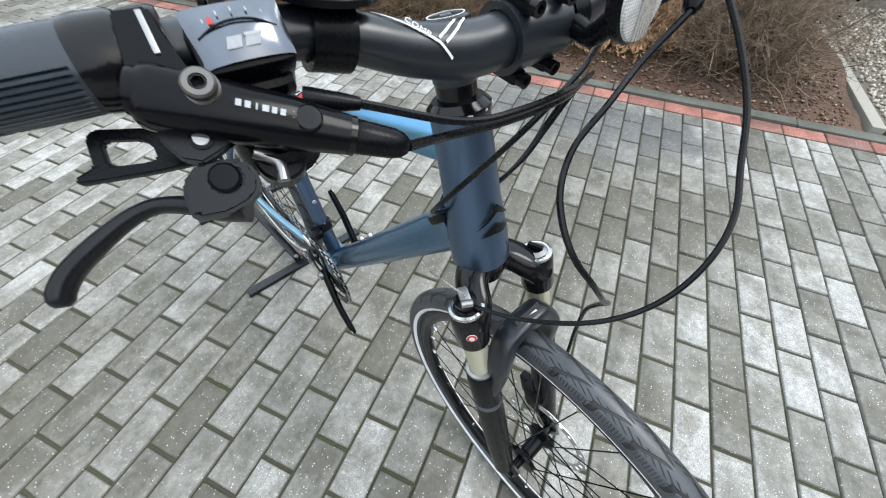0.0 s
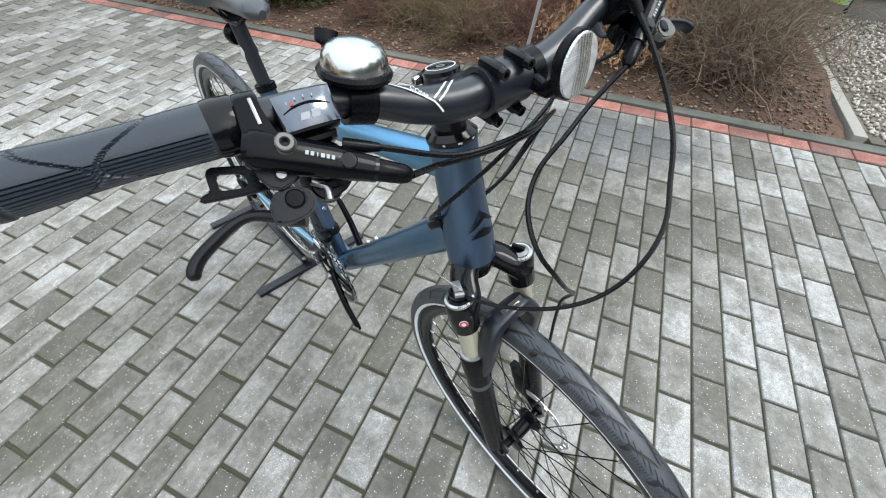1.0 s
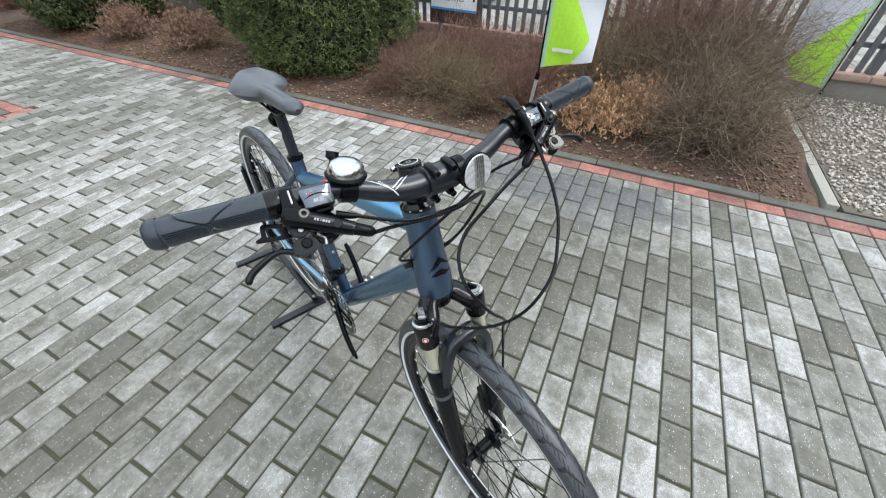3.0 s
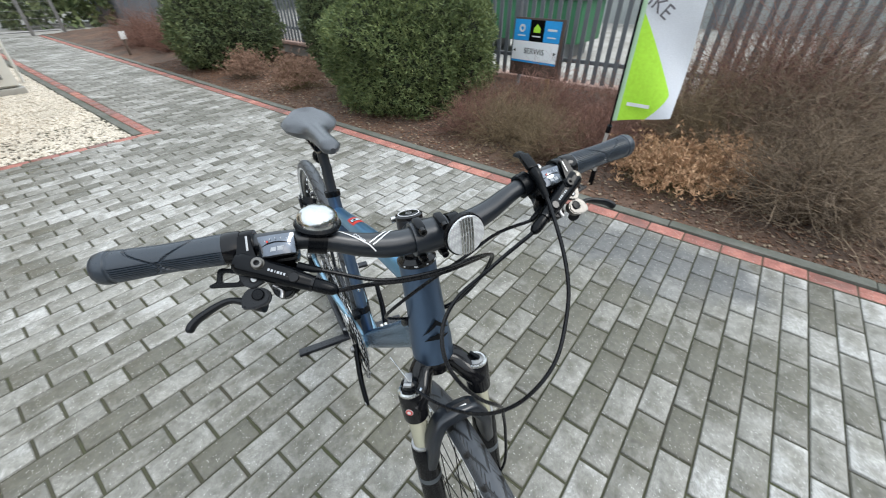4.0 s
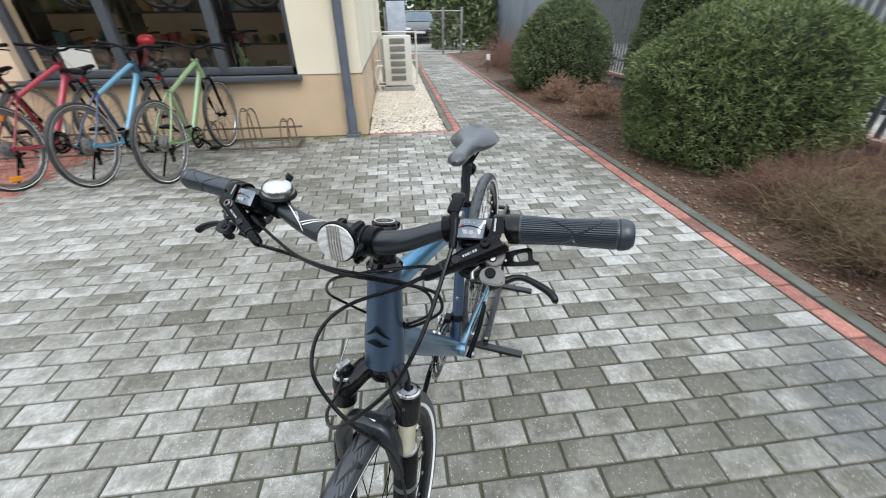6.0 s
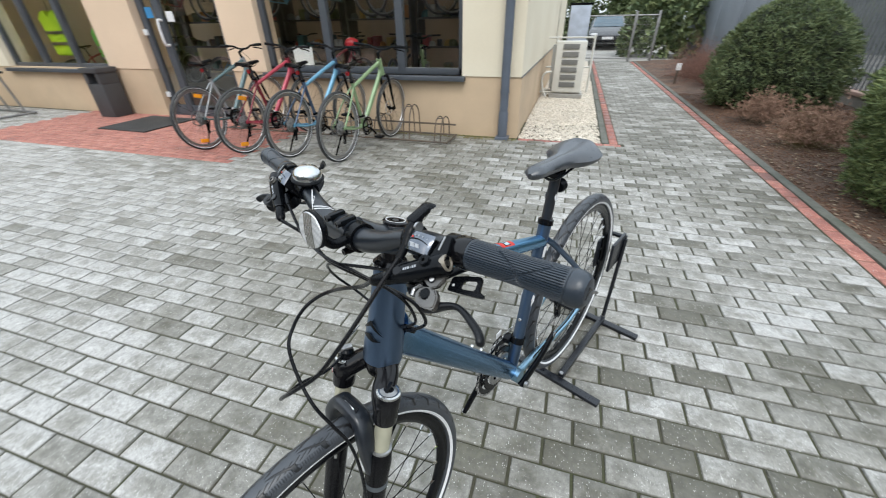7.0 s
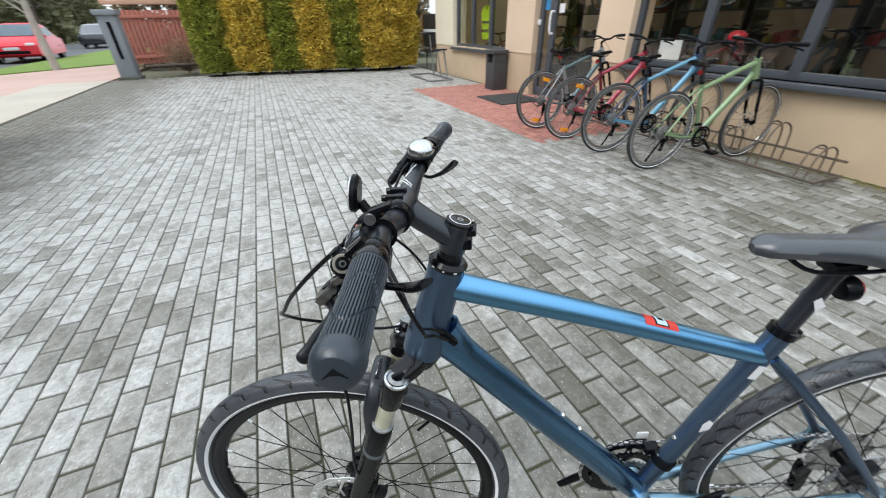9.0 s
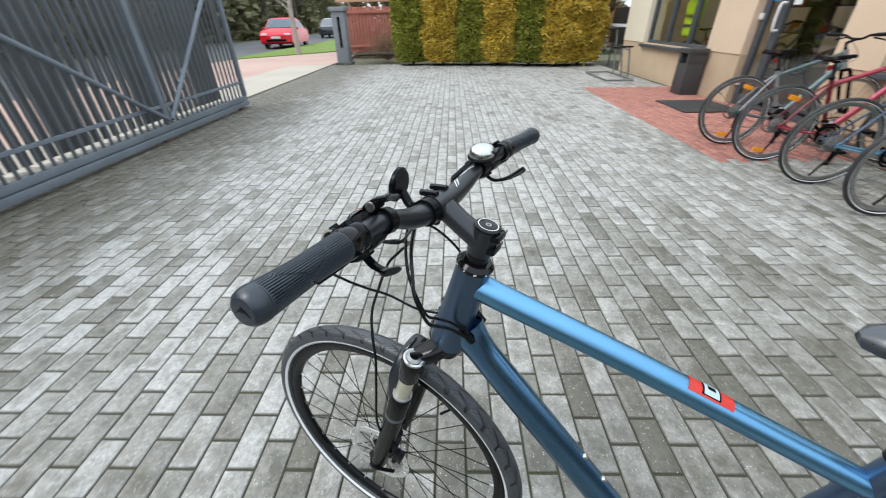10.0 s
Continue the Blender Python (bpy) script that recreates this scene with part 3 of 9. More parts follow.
def frame_parts(bike, paint, low_paint, mid_paint=None, stay_paint=None):
    """The welded frame: head, top, down and seat tube and the stays."""
    body = part("frame", tube(bmesh.new(), [HEAD_LOW - STEER_WAY * 0.005, HEAD_LOW + STEER_WAY * 0.03, HEAD_LOW.lerp(HEAD_TOP, 0.45), HEAD_TOP - STEER_WAY * 0.02, HEAD_TOP], [0.0345, 0.0345, 0.0305, 0.0285, 0.0285], 28), low_paint, bike, "tapered head tube")
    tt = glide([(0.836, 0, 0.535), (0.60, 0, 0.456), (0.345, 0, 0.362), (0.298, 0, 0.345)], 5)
    part("top_tube", tube(bmesh.new(), tt, [0.0228 - 0.0060 * k / (len(tt) - 1) for k in range(len(tt))], 32, flat=(0.98, 0.95)), paint, body, "satin blue top tube")
    dt = glide([(0.866, 0, 0.440), (0.838, 0, 0.404), (0.80, 0, 0.357), (0.62, 0, 0.139), (0.452, 0, -0.062)], 5)
    bm = tube(bmesh.new(), dt, [0.0285 - 0.002 * k / (len(dt) - 1) + 0.0110 * max(0.0, 1 - k / 7) ** 2 for k in range(len(dt))], 28, flat=(0.96, 1.10))
    for v in bm.verts:                                  # it deepens towards the head tube but grows no wider
        v.co.y *= min(1.0, 0.0268 / 0.0285 if v.co.x < 0.72 else 0.0268 / (0.0285 + 0.0110 * ((v.co.x - 0.72) / 0.145) ** 2))
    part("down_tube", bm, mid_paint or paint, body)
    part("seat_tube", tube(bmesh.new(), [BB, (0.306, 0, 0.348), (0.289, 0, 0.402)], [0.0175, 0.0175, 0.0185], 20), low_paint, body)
    bm = bmesh.new()
    lathe(bm, [(0, -0.037), (0.0225, -0.037), (0.0225, 0.037), (0, 0.037)], BB, (0, 1, 0), 24)
    part("bottom_bracket_shell", bm, stay_paint or paint, body)
    for s in (-1, 1):
        ss = glide([(0.294, s * 0.012, 0.350), (0.250, s * 0.028, 0.304), (0.12, s * 0.058, 0.155), (0.012, s * 0.068, 0.012)], 5)
        part("seat_stay", tube(bmesh.new(), ss, 0.0088, 12), low_paint, body)
        cs = glide([(0.425, s * 0.022, -0.074), (0.34, s * 0.030, -0.068), (0.18, s * 0.056, -0.045), (0.012, s * 0.068, -0.006)], 5)
        part("chain_stay", tube(bmesh.new(), cs, [0.0125 - 0.004 * k / (len(cs) - 1) for k in range(len(cs))], 12), stay_paint or paint, body)
        bm = plate(bmesh.new(), [(-0.012, -0.016), (0.014, -0.022), (0.034, -0.012), (0.03, 0.034), (0.012, 0.028), (-0.014, 0.012)], 0.007, Matrix.Translation((0, s * 0.068, 0)) @ Matrix.Rotation(radians(90), 4, "X"))
        part("dropout", bm, stay_paint or paint, body)
    return body


def saddle_part(parent, xf=None, cover=None):
    """A slim saddle: long nose, dropped wings and a shallow channel along its middle."""
    bm = bmesh.new()
    rows = []
    n, k = 26, 20
    for i in range(n):
        u = i / (n - 1)                                 # 0 at the back, 1 at the nose
        x = 0.108 + 0.290 * u
        wing = 0.5 - 0.5 * math.tanh((u - 0.35) / 0.10)
        half = 0.0250 + 0.0505 * wing
        if u < 0.12:
            half *= 0.70 + 0.30 * math.sin(u / 0.12 * math.pi / 2)
        if u > 0.90:
            half *= math.sqrt(max(0.06, 1 - ((u - 0.90) / 0.102) ** 2))
        top = 0.575 + 0.010 * (1 - u) ** 3 + 0.017 * max(0.0, u - 0.35) / 0.65 - 0.014 * max(0, (u - 0.88) / 0.12) ** 2
        deep = (0.019 + 0.019 * (1 - u)) * (1 - 0.6 * max(0, (u - 0.88) / 0.12) ** 2)
        row = []
        for j in range(k):
            v = -1 + 2 * j / (k - 1)
            drop = abs(v) ** 3.2
            z = top - deep * drop - 0.005 * math.exp(-((v / 0.22) ** 2)) * (0.25 < u + 0.25) * (1 - u)
            y = half * math.copysign(min(1.0, abs(v) * 1.12), v) if abs(v) < 0.89 else half * math.copysign(1.0 - 0.06 * (abs(v) - 0.89) / 0.11, v)
            row.append(bm.verts.new((x, y, z)))
        rows.append(row)
    for a, b in zip(rows, rows[1:]):
        for j in range(k - 1):
            bm.faces.new((a[j], a[j + 1], b[j + 1], b[j]))
    edge = [r[0] for r in rows] + rows[-1][1:-1] + [r[-1] for r in reversed(rows)] + list(reversed(rows[0][1:-1]))
    low = [bm.verts.new(Vector((v.co.x * 0.97 + 0.007, v.co.y * 0.86, min(v.co.z, 0.568) - 0.006))) for v in edge]
    for j in range(len(edge)):
        q = (j + 1) % len(edge)
        bm.faces.new((edge[j], edge[q], low[q], low[j]))
    bm.faces.new(low)
    bmesh.ops.recalc_face_normals(bm, faces=bm.faces)
    seat = part("saddle", bm, cover or SADDLE, parent, "grey padded saddle", xf)
    for s in (-1, 1):
        bm = bmesh.new()
        tube(bm, glide([(0.355, s * 0.008, 0.562), (0.31, s * 0.02, 0.536), (0.22, s * 0.022, 0.532), (0.14, s * 0.036, 0.552)], 4), 0.0035, 8)
        part("saddle_rail", bm, BLACK, seat, "", xf)
    return seat


def seatpost_part(parent, xf=None):
    post = part("seatpost", tube(bmesh.new(), [(0.2935, 0, 0.388), (0.2530, 0, 0.526)], 0.0142, 18), BAR, parent, "black seatpost with pale marks", xf)
    bm = lathe(bmesh.new(), [(0.0195, -0.008), (0.0215, -0.007), (0.0215, 0.007), (0.0195, 0.008), (0.015, 0.008), (0.015, -0.008)], (0.2895, 0, 0.402), (-0.31, 0, 0.95), 24, closed=True)
    box(bm, 0.2675, 0, 0.398, 0.012, 0.016, 0.014, 0.002)
    part("seat_clamp", bm, BLACK, post, "", xf)
    bm = box(bmesh.new(), 0.252, 0, 0.532, 0.044, 0.036, 0.018, 0.004)
    part("rail_clamp", bm, BLACK, post, "", xf)
    return post


def rear_lamp(parent, xf=None):
    bm = lathe(bmesh.new(), [(0, -0.016), (0.017, -0.014), (0.021, -0.006), (0.021, 0.004)], (0.222, 0, 0.487), (-1, 0, 0.1), 20)
    lamp = part("rear_lamp", bm, PLASTIC, parent, "black round rear lamp with red lens", xf)
    part("lens", lathe(bmesh.new(), [(0.0205, 0.0042), (0.017, 0.010), (0.009, 0.013), (0, 0.0135)], (0.222, 0, 0.487), (-1, 0, 0.1), 20), REDLENS, lamp, "", xf)
    return lamp


def drive_parts(bike):
    """Chainrings, cranks, chain, sprockets and both gear changers."""
    y = -0.047
    axle = BB + Vector((0.013, 0, 0.002))
    bm = toothed(bmesh.new(), axle.x, axle.z, y, 0.1010, 48, 0.003, 0.082)
    for k in range(4):
        a = radians(-42 + 45 + 90 * k)
        tube(bm, [axle + Vector((0, y, 0)), axle + Vector((0.082 * math.cos(a), y, 0.082 * math.sin(a)))], 0.008, 8, flat=(1, 0.4), up=(0, 1, 0))
    rings = part("crankset", bm, BLACK, bike, "black crankset without pedals")
    part("chainring", toothed(bmesh.new(), axle.x, axle.z, y + 0.008, 0.075, 36, 0.003, 0.058), BLACK, rings)
    part("chainring", toothed(bmesh.new(), axle.x, axle.z, y + 0.016, 0.054, 26, 0.003, 0.040), SILVER, rings, "silver inner chainring")
    for k in range(4):
        a = radians(-42 + 45 + 90 * k)
        bm = lathe(bmesh.new(), [(0.0055, -0.006), (0.0055, 0.003), (0.003, 0.0035), (0, 0.003)], axle + Vector((0.070 * math.cos(a), y + 0.006, 0.070 * math.sin(a))), (0, 1, 0), 12)
        part("ring_bolt", bm, STEEL, rings)
    for s, a in ((-1, radians(-42.5)), (1, radians(137.5))):
        w = Vector((math.cos(a), 0, math.sin(a)))
        yy = s * 0.066
        ends = [axle + Vector((0, s * 0.052, 0)) - w * 0.012, axle + Vector((0, s * 0.060, 0)) + w * 0.03, axle + Vector((0, yy + s * 0.006, 0)) + w * 0.10, axle + Vector((0, yy + s * 0.012, 0)) + w * 0.180]
        bm = tube(bmesh.new(), glide(ends, 5), [0.0175] + [0.0160 - 0.0035 * k / 14 for k in range(14)] + [0.0105], 12, flat=(1, 0.62), up=(0, 1, 0))
        arm = part("crank_arm", bm, BLACK, rings)
        bm = lathe(bmesh.new(), [(0.011, -0.005), (0.011, 0.004), (0.0085, 0.0055), (0.006, 0.003), (0, 0.003)], axle + Vector((0, s * 0.067, 0)), (0, s, 0), 18)
        part("crank_bolt", bm, SILVER, rings)
        bm = lathe(bmesh.new(), [(0.0095, -0.002), (0.0095, 0.0015), (0.0066, 0.0015), (0.0066, -0.002)], axle + Vector((0, yy + s * 0.0165, 0)) + w * 0.174, (0, s, 0), 16, closed=True)
        part("pedal_eye", bm, SILVER, arm)
    # sprockets
    for k, r in enumerate((0.0685, 0.061, 0.0535, 0.0465, 0.041, 0.036, 0.031, 0.027, 0.024)):
        part("sprocket", toothed(bmesh.new(), 0, 0, -0.020 - 0.0040 * k, r, max(11, int(r * 500)), 0.0018, 0.014), CHAINSTEEL, bike)
    # chain: short links along its run
    path = []
    for k in range(25):
        a = radians(100 - 200 * k / 24)
        path.append((axle.x + 0.1015 * math.cos(a), axle.z + 0.1015 * math.sin(a), y))
    low = [(0.05, -0.155, -0.033), (0.028, -0.165, -0.033), (0.012, -0.150, -0.033), (0.028, -0.125, -0.033), (0.046, -0.098, -0.033), (0.030, -0.070, -0.033), (0.046, -0.046, -0.033)]
    back_arc = [(0.047 * math.cos(a), 0.047 * math.sin(a), -0.033) for a in (radians(300 - 210 * k / 14) for k in range(15))]
    loop = [Vector((x, q, z)) for x, z, q in path + low + back_arc]
    loop.append(loop[0])
    run, total = [], 0.0
    for a, b in zip(loop, loop[1:]):
        run.append((total, a, b))
        total += (b - a).length
    bm = bmesh.new()
    step, s, i = 0.0127, 0.0, 0
    while s < total - step / 2:
        for t0, a, b in run:
            if t0 <= s <= t0 + (b - a).length + 1e-9:
                q = a.lerp(b, (s - t0) / max(1e-6, (b - a).length))
                ang = math.atan2((b - a).z, (b - a).x)
                turn = Matrix.Rotation(-ang, 3, "Y")
                if i % 2:
                    for dy in (-0.0028, 0.0028):
                        box(bm, q.x, q.y + dy, q.z, 0.0108, 0.0011, 0.0070, 0.0, turn)
                else:
                    box(bm, q.x, q.y, q.z, 0.0090, 0.0040, 0.0060, 0.0, turn)
                break
        s += step
        i += 1
    part("chain", bm, CHAINSTEEL, bike, "oily silver chain")
    # rear gear changer
    bm = bmesh.new()
    tube(bm, glide([(0.004, -0.078, -0.012), (0.012, -0.080, -0.04), (0.030, -0.066, -0.066)], 4), [0.010, 0.010, 0.010, 0.011, 0.012, 0.012, 0.012, 0.011, 0.010], 10)
    for dy in (-0.009, 0.007):
        plate(bm, [(-0.014, 0.016), (0.012, 0.018), (0.012, -0.012), (-0.004, -0.094), (-0.022, -0.092), (-0.02, -0.05)], 0.0025, Matrix.Translation((0.036, -0.033 + dy, -0.074)) @ Matrix.Rotation(radians(90), 4, "X"))
    mech = part("rear_derailleur", bm, BLACK, bike, "black rear derailleur with long cage")
    for x, z in ((0.038, -0.074), (0.023, -0.150)):
        part("jockey_wheel", toothed(bmesh.new(), x, z, -0.033, 0.018, 11, 0.004, 0.004), PLASTIC, mech)
    # front gear changer
    bm = bmesh.new()
    lathe(bm, [(0.0185, -0.011), (0.0225, -0.010), (0.0225, 0.010), (0.0185, 0.011)], (0.405, 0, 0.040), (-0.31, 0, 0.95), 20)
    box(bm, 0.420, -0.026, 0.040, 0.03, 0.022, 0.02, 0.003)
    for dy in (-0.006, 0.006):
        plate(bm, [(-0.036, -0.008), (-0.02, 0.006), (0.02, 0.008), (0.032, 0.0), (0.012, -0.006), (-0.026, -0.022)], 0.002, Matrix.Translation((0.436, y + dy, 0.024)) @ Matrix.Rotation(radians(90), 4, "X"))
    front_mech = part("front_derailleur", bm, BLACK, bike, "black front derailleur")
    part("cage_plate", box(bmesh.new(), 0.424, y - 0.010, 0.040, 0.026, 0.003, 0.02, 0.001), WHITE, front_mech)
    return rings


bike = thing("bicycle", BIKE, "satin blue trekking bicycle with black parts, propped in a floor stand", "bicycle")
# head, seat and down tube get shaded tones of the top tube's paint
frame_tubes = frame_parts(bike, BLUE, BLUE_SHADE, BLUE_HALFSHADE, PALEBLUE)
seatpost_part(bike)
saddle_part(bike)
rear_lamp(bike)
drive_parts(bike)
wheel("rear_wheel", bike, 0.0, None, rear=True, tilt=0.3, single=True)
wheel("front_wheel", bike, BASE, FORK_TURN, tilt=0.1, single=True)

# pale prints, bolts and the red badge on the frame
for s in (-1, 1):
    for x, z, shape in ((0.36, 0.175, [(-0.019, -0.004), (0.004, -0.010), (0.019, -0.004), (0.012, 0.008), (-0.006, 0.010)]), (0.314, 0.322, [(-0.016, -0.0075), (0.016, -0.0075), (0.016, 0.0075), (-0.016, 0.0075)])):
        bm = plate(bmesh.new(), shape, 0.0008, Matrix.Translation((x + 0.002, s * 0.0176, z)) @ Matrix.Rotation(radians(90), 4, "X") @ Matrix.Rotation(radians(108), 4, "Z"))
        part("print_mark", bm, WHITE, frame_tubes)
    bm = plate(bmesh.new(), [(-0.012, -0.006), (0.010, -0.008), (0.013, 0.003), (-0.008, 0.009)], 0.0008, Matrix.Translation((0.2695, s * 0.0146, 0.468)) @ Matrix.Rotation(radians(90), 4, "X") @ Matrix.Rotation(radians(70), 4, "Z"))
    part("post_mark", bm, WHITE, bike)
for x, z in ((0.640, 0.203), (0.602, 0.157)):
    bm = lathe(bmesh.new(), [(0.0055, -0.004), (0.0055, 0.002), (0.004, 0.004), (0, 0.0045)], (x - 0.004, 0, z + 0.004), (-0.77, 0, 0.64), 12)
    part("bottle_bolt", bm, STEEL, frame_tubes)
for z in (0.045, 0.110):
    x = 0.442 - 0.3215 * (z + 0.075)
    bm = lathe(bmesh.new(), [(0.0055, 0.0), (0.0055, 0.002), (0.004, 0.004), (0, 0.0045)], (x + 0.0165, 0, z + 0.006), (0.95, 0, 0.31), 12)
    part("bottle_bolt", bm, STEEL, frame_tubes)


def wrap_band(a, b, r0, r1, ang0, ang1, lift, nu=8, nv=8, squash=1.0):
    """A thin patch that hugs a tube from a to b between two angles round it (0 is up, plus is to the left)."""
    bm = bmesh.new()
    a, b = Vector(a), Vector(b)
    along = (b - a).normalized()
    side = Vector((0, 1, 0))
    over = (along.cross(side)).normalized()
    if over.z < 0:
        over = -over
    grid = []
    for i in range(nu + 1):
        t = i / nu
        row = []
        for j in range(nv + 1):
            g = ang0 + (ang1 - ang0) * j / nv
            r = r0 + (r1 - r0) * t + lift
            row.append(bm.verts.new(a.lerp(b, t) + r * (math.sin(g) * side * 0.98 + squash * math.cos(g) * over)))
        grid.append(row)
    for p, q in zip(grid, grid[1:]):
        for j in range(nv):
            bm.faces.new((p[j], p[j + 1], q[j + 1], q[j]))
    return bm


badge = wrap_band((0.536, 0, 0.4325), (0.478, 0, 0.4111), 0.0204, 0.0199, -0.72, 0.72, 0.0008, squash=0.95)
badge = part("badge", badge, REDPRINT, frame_tubes, "red badge with black and pale shapes")
part("badge_middle", wrap_band((0.519, 0, 0.4262), (0.495, 0, 0.4173), 0.0203, 0.0201, -0.55, 0.55, 0.0013, squash=0.95), GLOSSBLACK, badge)
part("badge_shape", wrap_band((0.5165, 0, 0.4253), (0.4975, 0, 0.4182), 0.0203, 0.0201, -0.48, 0.48, 0.0017, squash=0.95), PALEPRINT, badge)
part("badge_mark", wrap_band((0.512, 0, 0.4236), (0.502, 0, 0.4199), 0.0202, 0.0201, -0.30, 0.06, 0.0020, squash=0.95), GLOSSBLACK, badge)


def head_badge(outline, name):
    """A flat emblem wrapped on the front of the head tube."""
    bm = bmesh.new()
    mid = HEAD_LOW.lerp(HEAD_TOP, 0.34)
    fwd = Vector((STEER_WAY.z, 0, -STEER_WAY.x))
    def on(y, h):
        r = 0.0338 - 0.05 * h * 0.4 + 0.0007
        g = y / 0.032
        return mid + STEER_WAY * h + fwd * (r * math.cos(g)) + Vector((0, 1, 0)) * (r * math.sin(g))
    verts = [bm.verts.new(on(y, h)) for y, h in outline]
    face = bm.faces.new(verts)
    bmesh.ops.triangulate(bm, faces=[face])
    bmesh.ops.subdivide_edges(bm, edges=bm.edges, cuts=3, use_grid_fill=True)
    for v in bm.verts:
        d = v.co - mid
        h, y = d.dot(STEER_WAY), d.y
        g = math.asin(max(-0.98, min(0.98, y / 0.0345)))
        r = 0.0338 - 0.02 * h + 0.0008
        v.co = mid + STEER_WAY * h + fwd * (r * math.cos(g)) + Vector((0, 1, 0)) * (r * math.sin(g))
    return part(name, bm, BLACK, frame_tubes, "dark peak-shaped emblem")


head_badge([(-0.024, -0.003), (-0.010, 0.011), (0.0, 0.022), (0.010, 0.011), (0.024, -0.003), (0.010, 0.005), (0.0, 0.012), (-0.010, 0.005)], "emblem")
head_badge([(-0.021, -0.013), (-0.010, -0.006), (0.0, -0.003), (0.010, -0.010), (0.021, -0.013), (0.006, -0.016), (-0.006, -0.013)], "emblem")


# ---- fork, steering and everything on the handlebar ----
def on_axis(z):
    return HEAD_LOW + STEER_WAY * ((z - HEAD_LOW.z) / STEER_WAY.z)


def leg_at(z, y):
    q = HEAD_LOW + FORK_WAY * ((z - HEAD_LOW.z) / FORK_WAY.z) + Vector((FORK_WAY.z, 0, -FORK_WAY.x)) * 0.033
    return Vector((q.x, y, q.z))


LEG = 0.0595
bm = bmesh.new()
for s in (-1, 1):
    arm = glide([on_axis(0.402) + Vector((0.002, s * 0.006, 0)), on_axis(0.397) + Vector((0.014, s * 0.030, 0)), leg_at(0.376, s * 0.046) + Vector((-0.002, 0, 0)), leg_at(0.362, s * LEG)], 6)
    tube(bm, arm, [0.0235 - 0.0045 * math.sin(math.pi * k / (len(arm) - 1)) for k in range(len(arm))], 20, flat=(0.86, 1.02), up=(1, 0, 0), square=0.75)
    tube(bm, [leg_at(0.334, s * LEG), leg_at(0.337, s * LEG), leg_at(0.372, s * LEG), leg_at(0.381, s * LEG), leg_at(0.384, s * LEG)], [0.0198, 0.0208, 0.0216, 0.0214, 0.0204], 28)
lathe(bm, [(0, -0.016), (0.026, -0.014), (0.031, 0.0), (0.0325, 0.008), (0.0325, 0.0135), (0, 0.0135)], on_axis(0.394), STEER_WAY, 28)
fork = part("fork", bm, GLOSSBLACK, bike, "black suspension fork with champagne stanchions", FORK_TURN)
